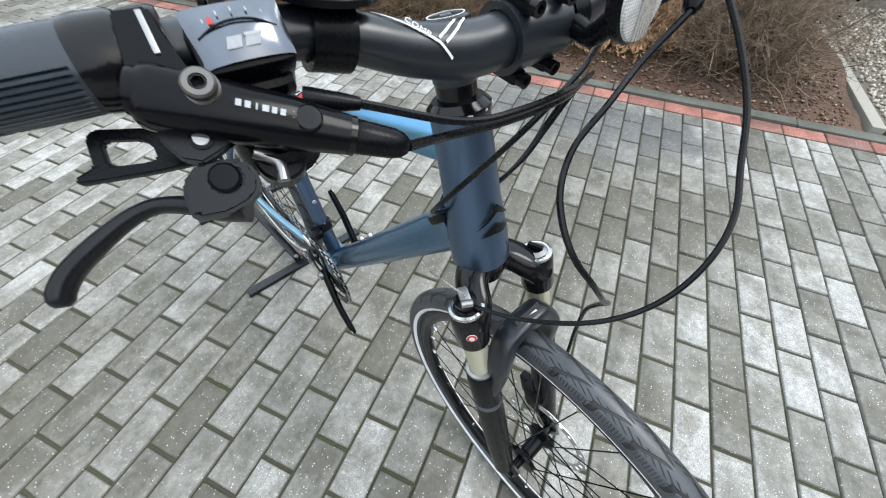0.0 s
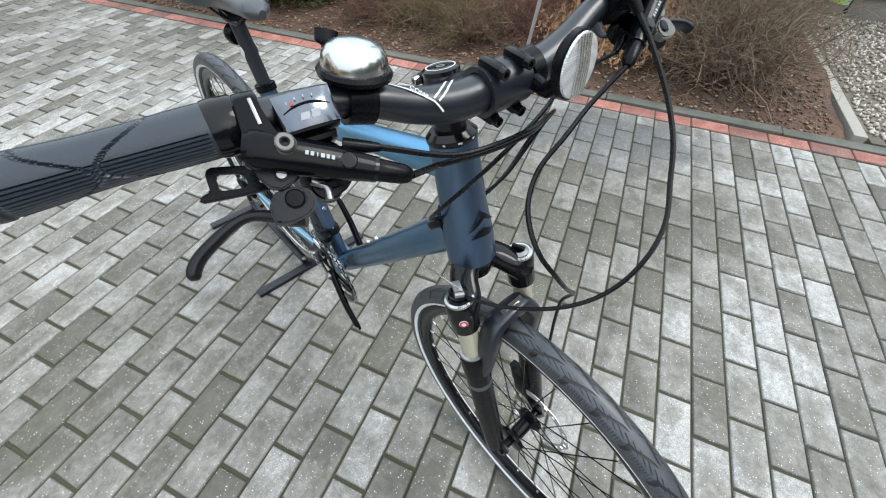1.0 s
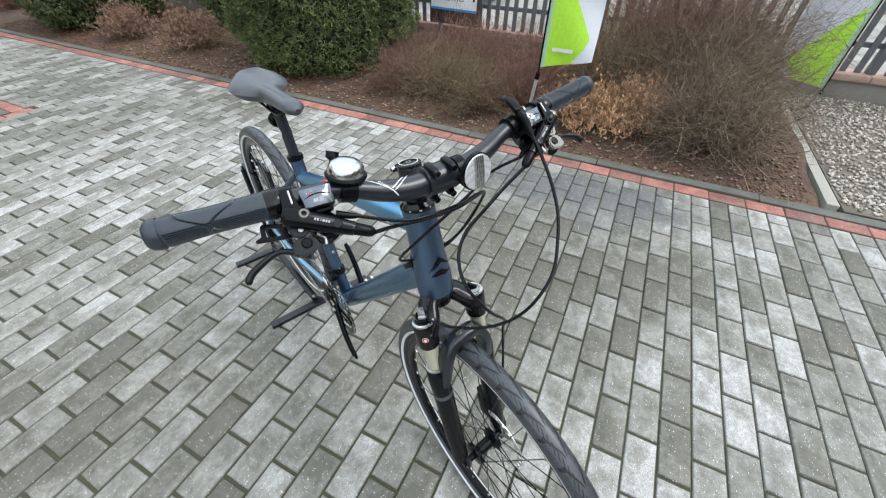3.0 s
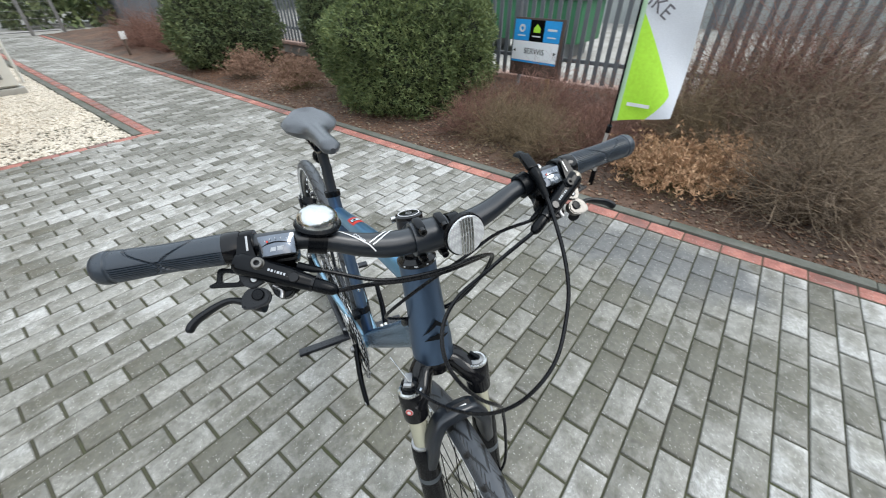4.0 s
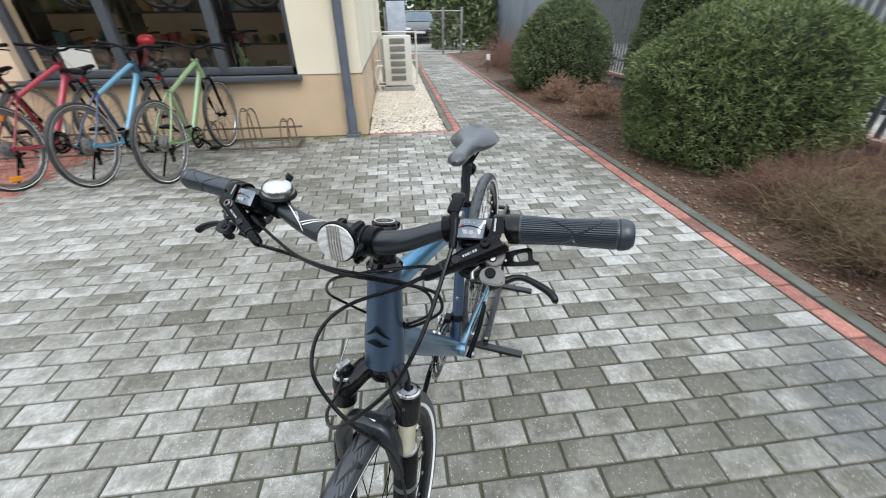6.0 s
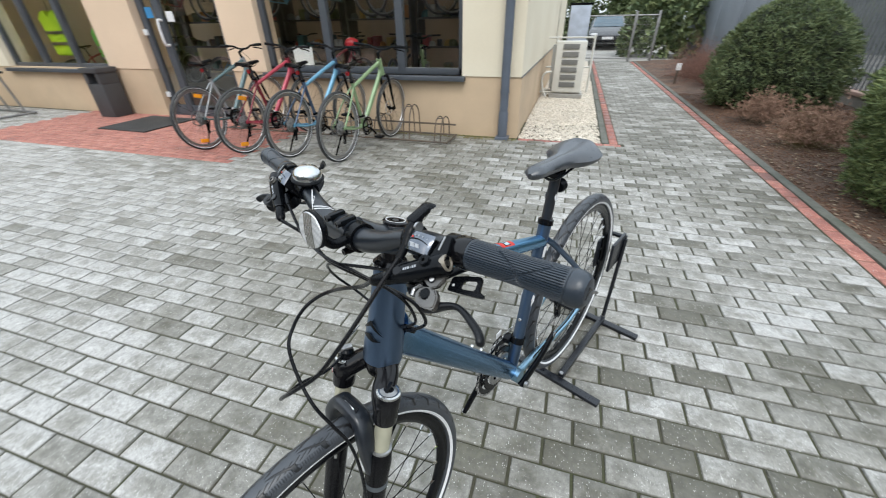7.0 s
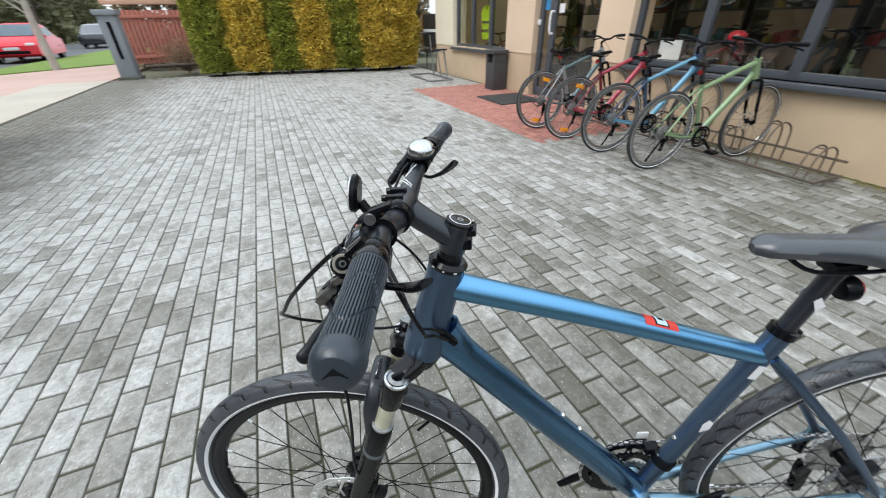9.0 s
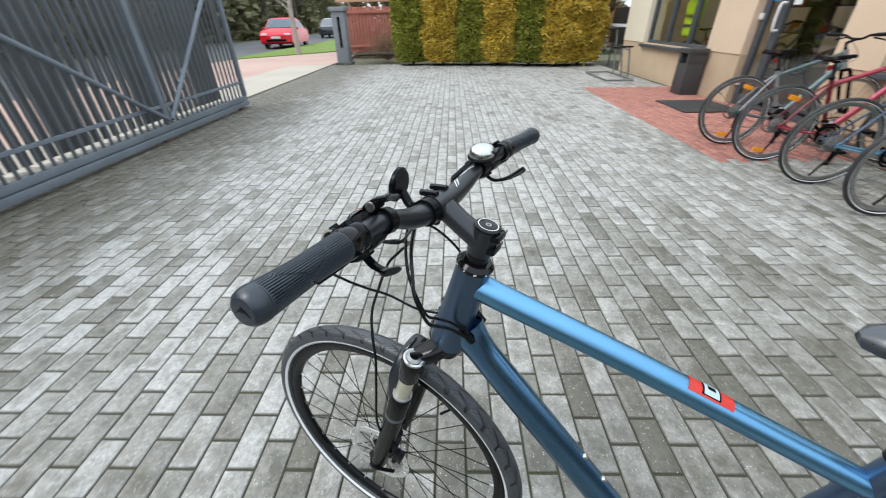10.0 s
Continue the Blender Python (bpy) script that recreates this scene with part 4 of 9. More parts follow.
for s in (-1, 1):
    part("stanchion", tube(bmesh.new(), [leg_at(0.345, s * LEG), leg_at(0.24, s * LEG)], 0.0152, 24), STANCHION, fork, "champagne stanchion tube", FORK_TURN)
    bm = tube(bmesh.new(), [leg_at(0.277, s * LEG), leg_at(0.272, s * LEG), leg_at(0.258, s * LEG), leg_at(0.252, s * LEG), leg_at(0.225, s * LEG), leg_at(0.06, s * LEG), leg_at(-0.005, s * LEG)], [0.0185, 0.0207, 0.0212, 0.0220, 0.0208, 0.0195, 0.0175], 28)
    box(bm, BASE - 0.005, s * 0.0545, -0.002, 0.036, 0.012, 0.038, 0.005)
    low = part("lower_leg", bm, FORKBLACK, fork, "", FORK_TURN)
    part("wiper_ring", lathe(bmesh.new(), [(0.0155, -0.002), (0.0192, -0.002), (0.0192, 0.002), (0.0155, 0.003)], leg_at(0.2775, s * LEG), STEER_WAY, 24, closed=True), SILVER, fork, "", FORK_TURN)
    part("leg_print", lathe(bmesh.new(), [(0.0207, -0.005), (0.0211, -0.005), (0.0209, 0.005), (0.0205, 0.005)], leg_at(0.208, s * LEG), STEER_WAY, 24), surf("leg_print_grey", (0.10, 0.115, 0.125)), fork, "", FORK_TURN)
    # top caps: a bright ring with a dark dial, on the right a cable-pull dial
    cap = lathe(bmesh.new(), [(0.0205, 0.0), (0.0205, 0.004), (0.0175, 0.0055), (0.0150, 0.005), (0.0150, 0.001)], leg_at(0.384, s * LEG), STEER_WAY, 24)
    ring = part("cap_ring", cap, STEEL, fork, "bright cap ring", FORK_TURN)
    bm = lathe(bmesh.new(), [(0.0148, 0.001), (0.0148, 0.0035), (0.011, 0.006), (0.0, 0.007)], leg_at(0.384, s * LEG), STEER_WAY, 20)
    if s < 0:
        lathe(bm, [(0.012, 0.006), (0.013, 0.016), (0.009, 0.020), (0, 0.020)], leg_at(0.384, s * LEG), STEER_WAY, 20)
        dial = part("lockout_dial", bm, BLACK, fork, "black lockout dial", FORK_TURN)
        q = leg_at(0.384, s * LEG) + STEER_WAY * 0.022
        bm = box(bmesh.new(), q.x, q.y, q.z, 0.020, 0.012, 0.006, 0.002, Matrix.Rotation(radians(-25), 3, "Z"))
        lathe(bm, [(0, 0), (0.0046, 0), (0.0046, 0.012), (0.003, 0.013), (0, 0.013)], q + Vector((0.006, -0.010, 0)), (0.5, 0.85, 0), 12)
        part("cable_pull", bm, SILVER, dial, "silver cable clamp", FORK_TURN)
    else:
        q = leg_at(0.384, s * LEG) + STEER_WAY * 0.011
        box(bm, q.x, q.y, q.z, 0.020, 0.006, 0.008, 0.002, Matrix.Rotation(radians(25), 3, "Z"))
        part("preload_knob", bm, PLASTIC, fork, "", FORK_TURN)
        bm = lathe(bmesh.new(), [(0.0146, 0.0036), (0.0146, 0.0050), (0.0086, 0.0078), (0.0086, 0.0062)], leg_at(0.384, s * LEG), STEER_WAY, 24, closed=True)
        part("cap_scale", bm, SILVER, fork, "pale ring round the knob", FORK_TURN)
    tag = plate(bmesh.new(), [(-0.005, -0.004), (0.005, -0.004), (0.005, 0.004), (-0.005, 0.004)], 0.0008, Matrix.Translation(leg_at(0.362, s * LEG) + Vector((0.0208, s * 0.0045, -0.0075))) @ Matrix.Rotation(radians(90), 4, "Y") @ Matrix.Rotation(radians(90), 4, "Z"))
    if s > 0:
        part("crown_print", tag, WHITE, fork, "", FORK_TURN)
    else:
        face = STEER_WAY.cross(Vector((0, 1, 0)))
        face = ((face if face.x > 0 else -face).normalized() + Vector((0, -0.8, 0))).normalized()
        for r, h, paint in ((0.0062, 0.0218, WHITE), (0.0055, 0.0224, REDPRINT), (0.0032, 0.0230, WHITE)):
            disc = lathe(bmesh.new(), [(0, -0.0004), (r, -0.0004), (r, 0), (0, 0)], leg_at(0.360, s * LEG) + face * h, face, 20)
            part("crown_badge", disc, paint, fork, "red and white round badge", FORK_TURN)
# the arch that joins both lower legs in front of the tyre: a flat, boxy bridge
ends = [leg_at(0.235, -LEG) + Vector((0.006, 0.002, 0)), leg_at(0.270, -LEG) + Vector((0.017, 0.008, 0)), leg_at(0.306, -0.047) + Vector((0.026, 0, 0)), leg_at(0.334, -0.030) + Vector((0.027, 0, 0)), leg_at(0.340, -0.010) + Vector((0.028, 0, 0))]
ends = ends + [Vector((q.x, -q.y, q.z)) for q in reversed(ends)]
arch = glide(ends, 6)
part("arch", tube(bmesh.new(), arch, [0.0150 + 0.0015 * math.sin(math.pi * k / (len(arch) - 1)) for k in range(len(arch))], 28, flat=(0.72, 1.0), up=(1, 0, 0.45), square=0.62), BAR, fork, "", FORK_TURN)
q = leg_at(0.341, 0.004) + Vector((0.028, 0, 0))
for name, w, h, up_, col in (("arch_plate", 0.0085, 0.021, 0.0112, PLASTIC), ("arch_print", 0.0032, 0.013, 0.0118, WHITE)):
    part(name, plate(bmesh.new(), [(-w, -h), (w, -h), (w, h), (-w, h)], 0.0010, Matrix.Translation(q + Vector((0.45, 0, 1)).normalized() * up_) @ Matrix.Rotation(radians(24), 4, "Y")), col, fork, "", FORK_TURN)
# front calliper on the left leg
bm = box(bmesh.new(), BASE - 0.055, 0.050, 0.075, 0.030, 0.030, 0.062, 0.006, Matrix.Rotation(radians(-22), 3, "Y"))
box(bm, BASE - 0.078, 0.060, 0.060, 0.022, 0.016, 0.05, 0.004, Matrix.Rotation(radians(-22), 3, "Y"))
lathe(bm, [(0, 0), (0.011, 0), (0.011, 0.006), (0, 0.008)], (BASE - 0.055, 0.064, 0.08), (0, 1, 0), 16)
calliper = part("front_calliper", bm, PLASTIC, bike, "black disc brake calliper", FORK_TURN)
for x, z in ((BASE - 0.078, 0.045), (BASE - 0.052, 0.105)):
    part("calliper_bolt", lathe(bmesh.new(), [(0, 0), (0.007, 0), (0.007, 0.006), (0, 0.007)], (x, 0.067, z), (0, 1, 0), 12), SILVER, calliper, "", FORK_TURN)
bm = tube(bmesh.new(), [(BASE, -0.066, 0), (BASE, 0.066, 0)], 0.0075, 14)
tube(bm, glide([(BASE, 0.068, 0.0), (BASE - 0.02, 0.078, 0.008), (BASE - 0.07, 0.074, 0.022)], 4), [0.006] * 5 + [0.005] * 4, 8, flat=(1, 0.6))
part("quick_release", bm, BLACK, fork, "", FORK_TURN)
# rear calliper
bm = box(bmesh.new(), 0.055, 0.056, 0.045, 0.06, 0.028, 0.03, 0.006, Matrix.Rotation(radians(-50), 3, "Y"))
box(bm, 0.040, 0.052, 0.068, 0.03, 0.02, 0.03, 0.004)
part("rear_calliper", bm, PLASTIC, bike, "black disc brake calliper")
part("rear_quick_release", tube(bmesh.new(), glide([(0, -0.082, 0), (0, 0.080, 0.0), (0.02, 0.088, 0.012), (0.06, 0.080, 0.040)], 3), 0.006, 8), SILVER, bike)

# headset, spacers, stem
bm = lathe(bmesh.new(), [(0.0285, 0.0), (0.0300, 0.002), (0.0300, 0.007), (0.024, 0.013), (0.0, 0.013)], HEAD_TOP, STEER_WAY, 28)
headset = part("headset", bm, GLOSSBLACK, bike, "gloss black headset cover with pale print")
bm = bmesh.new()
for k in range(7):
    a = radians(-60 + 34 * k)
    d = Vector((STEER_WAY.z * math.cos(a), math.sin(a), -STEER_WAY.x * math.cos(a)))
    q = HEAD_TOP + STEER_WAY * 0.0045 + d * 0.0301
    box(bm, q.x, q.y, q.z, 0.0008, 0.0028 + 0.002 * (k % 2), 0.0018, 0.0, Matrix.Rotation(a, 3, "Z"))
part("headset_print", bm, WHITE, headset)
STEM_AT = on_axis(0.620)
CLAMP = Vector((0.902, 0, 0.664))
bm = tube(bmesh.new(), [HEAD_TOP + STEER_WAY * 0.013, STEM_AT - STEER_WAY * 0.022], 0.0185, 24)
part("spacer", bm, GLOSSBLACK, headset, "", STEER)
bm = lathe(bmesh.new(), [(0, -0.023), (0.0185, -0.023), (0.0198, -0.020), (0.0198, 0.019), (0.0185, 0.022), (0, 0.022)], STEM_AT, STEER_WAY, 28)
tube(bm, [STEM_AT + Vector((0.006, 0, 0.002)), STEM_AT.lerp(CLAMP, 0.5), CLAMP - Vector((0.012, 0, 0.003))], [0.0195, 0.0182, 0.0190], 22, flat=(1.0, 0.95))
lathe(bm, [(0.0168, -0.023), (0.0215, -0.023), (0.0215, 0.023), (0.0168, 0.023)], CLAMP, (0, 1, 0), 28, closed=True)
stem = part("stem", bm, BAR, bike, "matt black handlebar stem", STEER)
for s in (-1, 1):
    for z in (-0.021, 0.022):
        part("clamp_ear", box(bmesh.new(), CLAMP.x + 0.004, s * 0.014, CLAMP.z + z, 0.024, 0.011, 0.009, 0.003), BLACK, stem, "", STEER)
        bm = lathe(bmesh.new(), [(0.0048, 0), (0.0048, 0.006), (0.0025, 0.006), (0.0025, 0.003), (0, 0.003)], (CLAMP.x + 0.015, s * 0.014, CLAMP.z + z), (1, 0, 0), 12)
        part("stem_bolt", bm, GLOSSBLACK, stem, "", STEER)
for h in (-0.011, 0.011):
    q = STEM_AT + STEER_WAY * h
    part("clamp_ear", box(bmesh.new(), q.x - 0.020, 0, q.z, 0.014, 0.030, 0.010, 0.003), BLACK, stem, "", STEER)
    bm = lathe(bmesh.new(), [(0.0048, 0), (0.0048, 0.007), (0.0025, 0.007), (0.0025, 0.003), (0, 0.003)], q + Vector((-0.021, -0.016, 0.0)), (0, -1, 0), 12)
    part("stem_bolt", bm, STEEL, stem, "", STEER)
bm = lathe(bmesh.new(), [(0.0198, 0), (0.0198, 0.004), (0.0165, 0.006), (0.0060, 0.006), (0.0050, 0.003), (0, 0.003)], STEM_AT + STEER_WAY * 0.022, STEER_WAY, 28)
cap = part("stem_cap", bm, GLOSSBLACK, stem, "black stem cap with a pale ring", STEER)
part("cap_print", lathe(bmesh.new(), [(0.0145, 0.0062), (0.0158, 0.0062), (0.0158, 0.0058), (0.0145, 0.0058)], STEM_AT + STEER_WAY * 0.022, STEER_WAY, 28, closed=True), WHITE, cap, "", STEER)
part("cap_bolt", lathe(bmesh.new(), [(0.0048, 0.003), (0.0048, 0.0062), (0.0025, 0.0062), (0.0025, 0.0035), (0, 0.0035)], STEM_AT + STEER_WAY * 0.022, STEER_WAY, 16), SILVER, cap, "", STEER)

# handlebar
half_bar = [(0.902, 0.0, 0.664), (0.902, 0.045, 0.665), (0.899, 0.085, 0.675), (0.893, 0.125, 0.691), (0.887, 0.17, 0.699), (0.869, 0.332, 0.705)]
line = glide(half_bar, 5)
full_line = [Vector((q.x, -q.y, q.z)) for q in reversed(line[1:])] + line


def bar_radius(y):
    y = abs(y)
    return 0.0162 if y < 0.05 else 0.0162 - 0.0048 * min(1.0, (y - 0.05) / 0.075)


bar = part("handlebar", tube(bmesh.new(), full_line, [bar_radius(q.y) for q in full_line], 24), BAR, bike, "matt black riser handlebar", STEER)


def at_bar(y):
    """The bar's middle at that y and its way outward."""
    s = 1 if y >= 0 else -1
    best = min(range(len(line) - 1), key=lambda i: abs((line[i].y + line[i + 1].y) / 2 - abs(y)))
    a, b = line[best], line[best + 1]
    q = a.lerp(b, max(-0.5, min(1.5, (abs(y) - a.y) / max(1e-6, b.y - a.y))))
    w = (b - a).normalized()
    return Vector((q.x, s * q.y, q.z)), Vector((w.x, s * w.y, w.z))


def bar_pose(y):
    """Axes on the bar: x outward along it, y ahead, z up."""
    q, w = at_bar(y)
    ahead = (Vector((1, 0, 0)) - w * w.x).normalized()
    up = w.cross(ahead)
    if up.z < 0:
        up = -up
    m = Matrix((w, ahead, up)).transposed().to_4x4()
    m.translation = q
    return m


# pale angled print on the right half of the bar, and its small word
def bar_line(name, pts, width):
    bm = bmesh.new()
    for (y0, g0), (y1, g1) in zip(pts, pts[1:]):
        rows = []
        for k in range(9):
            t = k / 8
            y, g = y0 + (y1 - y0) * t, radians(g0 + (g1 - g0) * t)
            q, w = at_bar(y)
            ahead = (Vector((1, 0, 0)) - w * w.x).normalized()
            up = Vector((0, 0, 1)) - w * w.z
            up.normalize()
            r = bar_radius(y) + 0.0006
            c = q + r * (math.cos(g) * ahead + math.sin(g) * up)
            tang = r * (-math.sin(g) * ahead + math.cos(g) * up) * radians(g1 - g0) + w * abs(y1 - y0) * (1 if abs(y1) > abs(y0) else -1)
            nrm = (math.cos(g) * ahead + math.sin(g) * up)
            side = tang.cross(nrm).normalized() * width / 2
            rows.append((bm.verts.new(c + side), bm.verts.new(c - side)))
        for a, b in zip(rows, rows[1:]):
            bm.faces.new((a[0], a[1], b[1], b[0]))
    return part(name, bm, WHITE, bar, "", STEER)


bar_line("bar_print", [(-0.047, 118), (-0.074, 38)], 0.0015)
bar_line("bar_print", [(-0.054, 118), (-0.078, 46)], 0.0015)
bar_line("bar_print", [(-0.110, 100), (-0.078, 38), (-0.070, 8)], 0.0015)
m = STEER @ bar_pose(-0.089) @ Matrix.Rotation(radians(180), 4, "Z") @ Matrix.Translation((0, -0.0062, 0.0128)) @ Matrix.Rotation(radians(26), 4, "X") @ Matrix.Rotation(radians(-32), 4, "Z")
words("bar_word", "COMP", 0.0054, m, WHITE, bar)


def grip(s):
    """A ribbed rubber grip with a collar and a domed end."""
    bm = bmesh.new()
    y0, y1, seg = 0.2195, 0.327, 168
    rows = []
    n = 84
    for i in range(n + 1):
        t = i / n
        m = bar_pose(s * (y0 + (y1 - y0) * t))
        r = 0.0157 + 0.0007 * math.cos(t * 6.2) + (0.0005 if t > 0.955 else 0)
        row = []
        for k in range(seg):
            a = 2 * math.pi * k / seg
            palm = 0.45 < a < 1.65 if s < 0 else 3.6 < a < 4.6
            wave = abs(t - 0.40 - 0.13 * math.sin(2 * a + 1.0)) < 0.012 or abs(t - 0.68 + 0.13 * math.cos(2 * a)) < 0.012
            cut = 0.0015 if wave else (0.0013 if k % 4 == 0 and not palm and 0.03 < t < 0.93 else 0.0)
            rr = r - cut - (0.0007 if 0.935 < t < 0.955 else 0.0)
            row.append(bm.verts.new(m @ Vector((0, rr * math.cos(a), rr * math.sin(a)))))
        rows.append(row)
    m = bar_pose(s * y1)
    for push, r in ((0.003, 0.0164), (0.0070, 0.0152), (0.0096, 0.0122), (0.0096, 0.0103), (0.0096, 0.0)):
        if r > 0:
            rows.append([bm.verts.new(m @ Vector((push, r * math.cos(2 * math.pi * k / seg), r * math.sin(2 * math.pi * k / seg)))) for k in range(seg)])
    for a, b in zip(rows, rows[1:]):
        for k in range(seg):
            j = (k + 1) % seg
            bm.faces.new((a[k], a[j], b[j], b[k]))
    bm.faces.new(rows[-1])
    bm.faces.new(list(reversed(rows[0])))
    bmesh.ops.recalc_face_normals(bm, faces=bm.faces)
    g = part("grip", bm, GRIPRUBBER, bar, "ribbed dark grey rubber grip", STEER)
    q, w = at_bar(s * 0.2105)
    part("grip_collar", lathe(bmesh.new(), [(0.0125, -0.0068), (0.0164, -0.0068), (0.0172, -0.005), (0.0175, 0.006), (0.0168, 0.0100), (0.0125, 0.0100)], q, w, 28, closed=True), GLOSSBLACK, bar, "", STEER)
    bm = plate(bmesh.new(), [(-0.008, -0.003), (0.0, 0.005), (0.008, -0.003), (0.003, 0.0), (-0.003, 0.0)], 0.0006, bar_pose(s * y1) @ Matrix.Translation((0.0107, 0, 0)) @ Matrix.Rotation(radians(90), 4, "Y") @ Matrix.Rotation(radians(90), 4, "Z"))
    part("grip_end", lathe(bmesh.new(), [(0.0122, -0.001), (0.0122, 0.0006), (0.0100, 0.0011), (0, 0.0011)], bar_pose(s * y1) @ Vector((0.0094, 0, 0)), (bar_pose(s * y1).to_3x3() @ Vector((1, 0, 0))), 32), GRIPRUBBER, bar, "", STEER)
    part("grip_emblem", bm, BLACK, bar, "", STEER)


def brake_set(s):
    """Brake lever with its reservoir, clamp, gear pod with window, and gear triggers."""
    B = bar_pose(s * 0.197)
    # clamp round the bar with a bright strap screw
    q, w = at_bar(s * 0.197)
    bm = lathe(bmesh.new(), [(0.0118, -0.0065), (0.0158, -0.0065), (0.0164, -0.005), (0.0164, 0.005), (0.0158, 0.0065), (0.0118, 0.0065)], q, w, 28, closed=True)
    lever = part("brake_lever", bm, BLACK, bike, "black hydraulic brake lever", STEER)
    arm_pose = B @ Matrix.Translation((0.001, 0.017, 0.0075)) @ Matrix.Rotation(radians(-38), 4, "X")
    part("clamp_strap", box(bmesh.new(), -0.003, -0.005, 0.0040, 0.0022, 0.016, 0.0016, 0.0006), SILVER, lever, "bright clamp strap", STEER @ arm_pose)
    bm = plate(bmesh.new(), [(-0.0060, -0.015), (0.0055, -0.015), (0.0080, 0.004), (0.0090, 0.017), (-0.0130, 0.019), (-0.0075, 0.004)], 0.0075, Matrix.Identity(4))
    bmesh.ops.bevel(bm, geom=bm.edges[:], offset=0.0012, segments=2, affect="EDGES")
    part("clamp_arm", bm, BLACK, lever, "", STEER @ arm_pose)
    # reservoir body runs inward and ahead below the bar, boxy at its outer end
    a, c = B @ Vector((0.006, 0.0250, -0.0040)), B @ Vector((-0.052, 0.0450, -0.0260))
    d = (c - a).normalized()
    facing = (B.to_3x3() @ Vector((0.0, 0.60, 0.80))).normalized()
    bm = tube(bmesh.new(), [a - d * 0.005, a - d * 0.0035, a, a.lerp(c, 0.35), a.lerp(c, 0.74), a.lerp(c, 0.86), c + d * 0.005], [0.0098, 0.0112, 0.0118, 0.0115, 0.0108, 0.0096, 0.0084], 28, square=0.8, up=facing)
    res = part("reservoir", bm, BLACK, lever, "black master cylinder with pale print", STEER)
    part("hose_collar", tube(bmesh.new(), [c + d * 0.0048, c + d * 0.0076], 0.0088, 20), GLOSSBLACK, lever, "", STEER)
    boot = [c + d * v for v in (0.0078, 0.009, 0.018, 0.026, 0.030, 0.033)]
    part("hose_boot", tube(bmesh.new(), boot, [0.0074, 0.0078, 0.0074, 0.0070, 0.0060, 0.0038], 20), PLASTIC, lever, "", STEER)
    bleed = B @ Vector((-0.0100, 0.0355, 0.0022))
    bm = lathe(bmesh.new(), [(0.0066, -0.004), (0.0066, -0.0012), (0.0058, -0.0006), (0.0058, 0.0022), (0.0050, 0.0030), (0.0030, 0.0030), (0.0028, 0.0)], bleed, facing, 24)
    part("bleed_screw", bm, BRONZE if s < 0 else BLACK, lever, "", STEER)
    part("screw_socket", lathe(bmesh.new(), [(0.0030, 0.0026), (0.0024, 0.0026), (0.0022, -0.001), (0, -0.001)], bleed, facing, 6), GLOSSBLACK, lever, "", STEER)
    end = a - d * 0.0055 + facing * 0.003
    part("cylinder_rim", lathe(bmesh.new(), [(0.0062, -0.006), (0.0086, -0.006), (0.0088, 0.0), (0.0084, 0.0012), (0.0066, 0.0012), (0.0062, 0.0)], end, -d, 26, closed=True), CREAMRIM if s > 0 else BLACK, lever, "cream rim of the cylinder's open end" if s > 0 else "", STEER)
    bm = lathe(bmesh.new(), [(0.0062, -0.002), (0, -0.002)], end, -d, 20)
    lathe(bm, [(0.0032, -0.002), (0.0032, 0.0006), (0.0018, 0.0006), (0.0018, -0.0015), (0, -0.0015)], end, -d, 14)
    part("cylinder_plug", bm, BRONZE, lever, "", STEER)
    part("reach_screw", lathe(bmesh.new(), [(0.0056, -0.004), (0.0056, 0.0012), (0.0048, 0.0020), (0, 0.0022)], a.lerp(c, 0.82) + facing * 0.0092, facing, 20), GLOSSBLACK, lever, "", STEER)
    along = Matrix((d, facing.cross(d), facing)).transposed()
    for k, (wide_, h) in enumerate(((0.0020, 0.0026), (0.0020, 0.0026), (0.0007, 0.0026), (0.0024, 0.0026), (0.0019, 0.0026), (0.0020, 0.0026), (0.0020, 0.0026))):
        p = a.lerp(c, 0.44 + 0.047 * k) + facing * (0.0117 - 0.0002 * k)
        part("print_bar", box(bmesh.new(), p.x, p.y, p.z, wide_, h, 0.0006, 0.0, along), DULLPRINT, res, "", STEER)
    # pivot: a lobe under the body with a pale pin, then the hooked root of the blade round a black adjuster
    def sheet(u, v, deep=0.0):
        """A place in the lever's own plane: u outward, v up, deep towards the rider."""
        return B @ (Vector((0.0, 0.0415, -0.0195)) + Vector((u, 0, 0)) + Vector((0, -0.80, 0.60)) * v - Vector((0, 0.60, 0.80)) * deep)

    lever_plane = Matrix((B.to_3x3() @ Vector((1, 0, 0)), B.to_3x3() @ Vector((0, -0.80, 0.60)), B.to_3x3() @ Vector((0, 0.60, 0.80)))).transposed().to_4x4()
    lever_plane.translation = sheet(0, 0)
    # the left lever's golden reflection is painted in as a bronze tone
    tone = BRONZE if s > 0 else LEVER
    bm = plate(bmesh.new(), [(0.0115, 0.014), (0.0110, 0.004), (0.0075, -0.004), (0.0010, -0.0075), (-0.0060, -0.0055), (-0.0125, -0.001), (-0.0220, 0.003), (-0.0220, 0.014)], 0.0060, lever_plane @ Matrix.Translation((0, 0.004, -0.004)))
    bmesh.ops.bevel(bm, geom=bm.edges[:], offset=0.0010, segments=2, affect="EDGES")
    part("pivot_flange", bm, tone, lever, "", STEER)
    part("pin_ring", lathe(bmesh.new(), [(0.0044, 0), (0.0044, 0.0010), (0.0030, 0.0012), (0.0030, 0)], sheet(-0.002, 0.0055, 0.0012), facing, 20, closed=True), BLACK, lever, "", STEER)
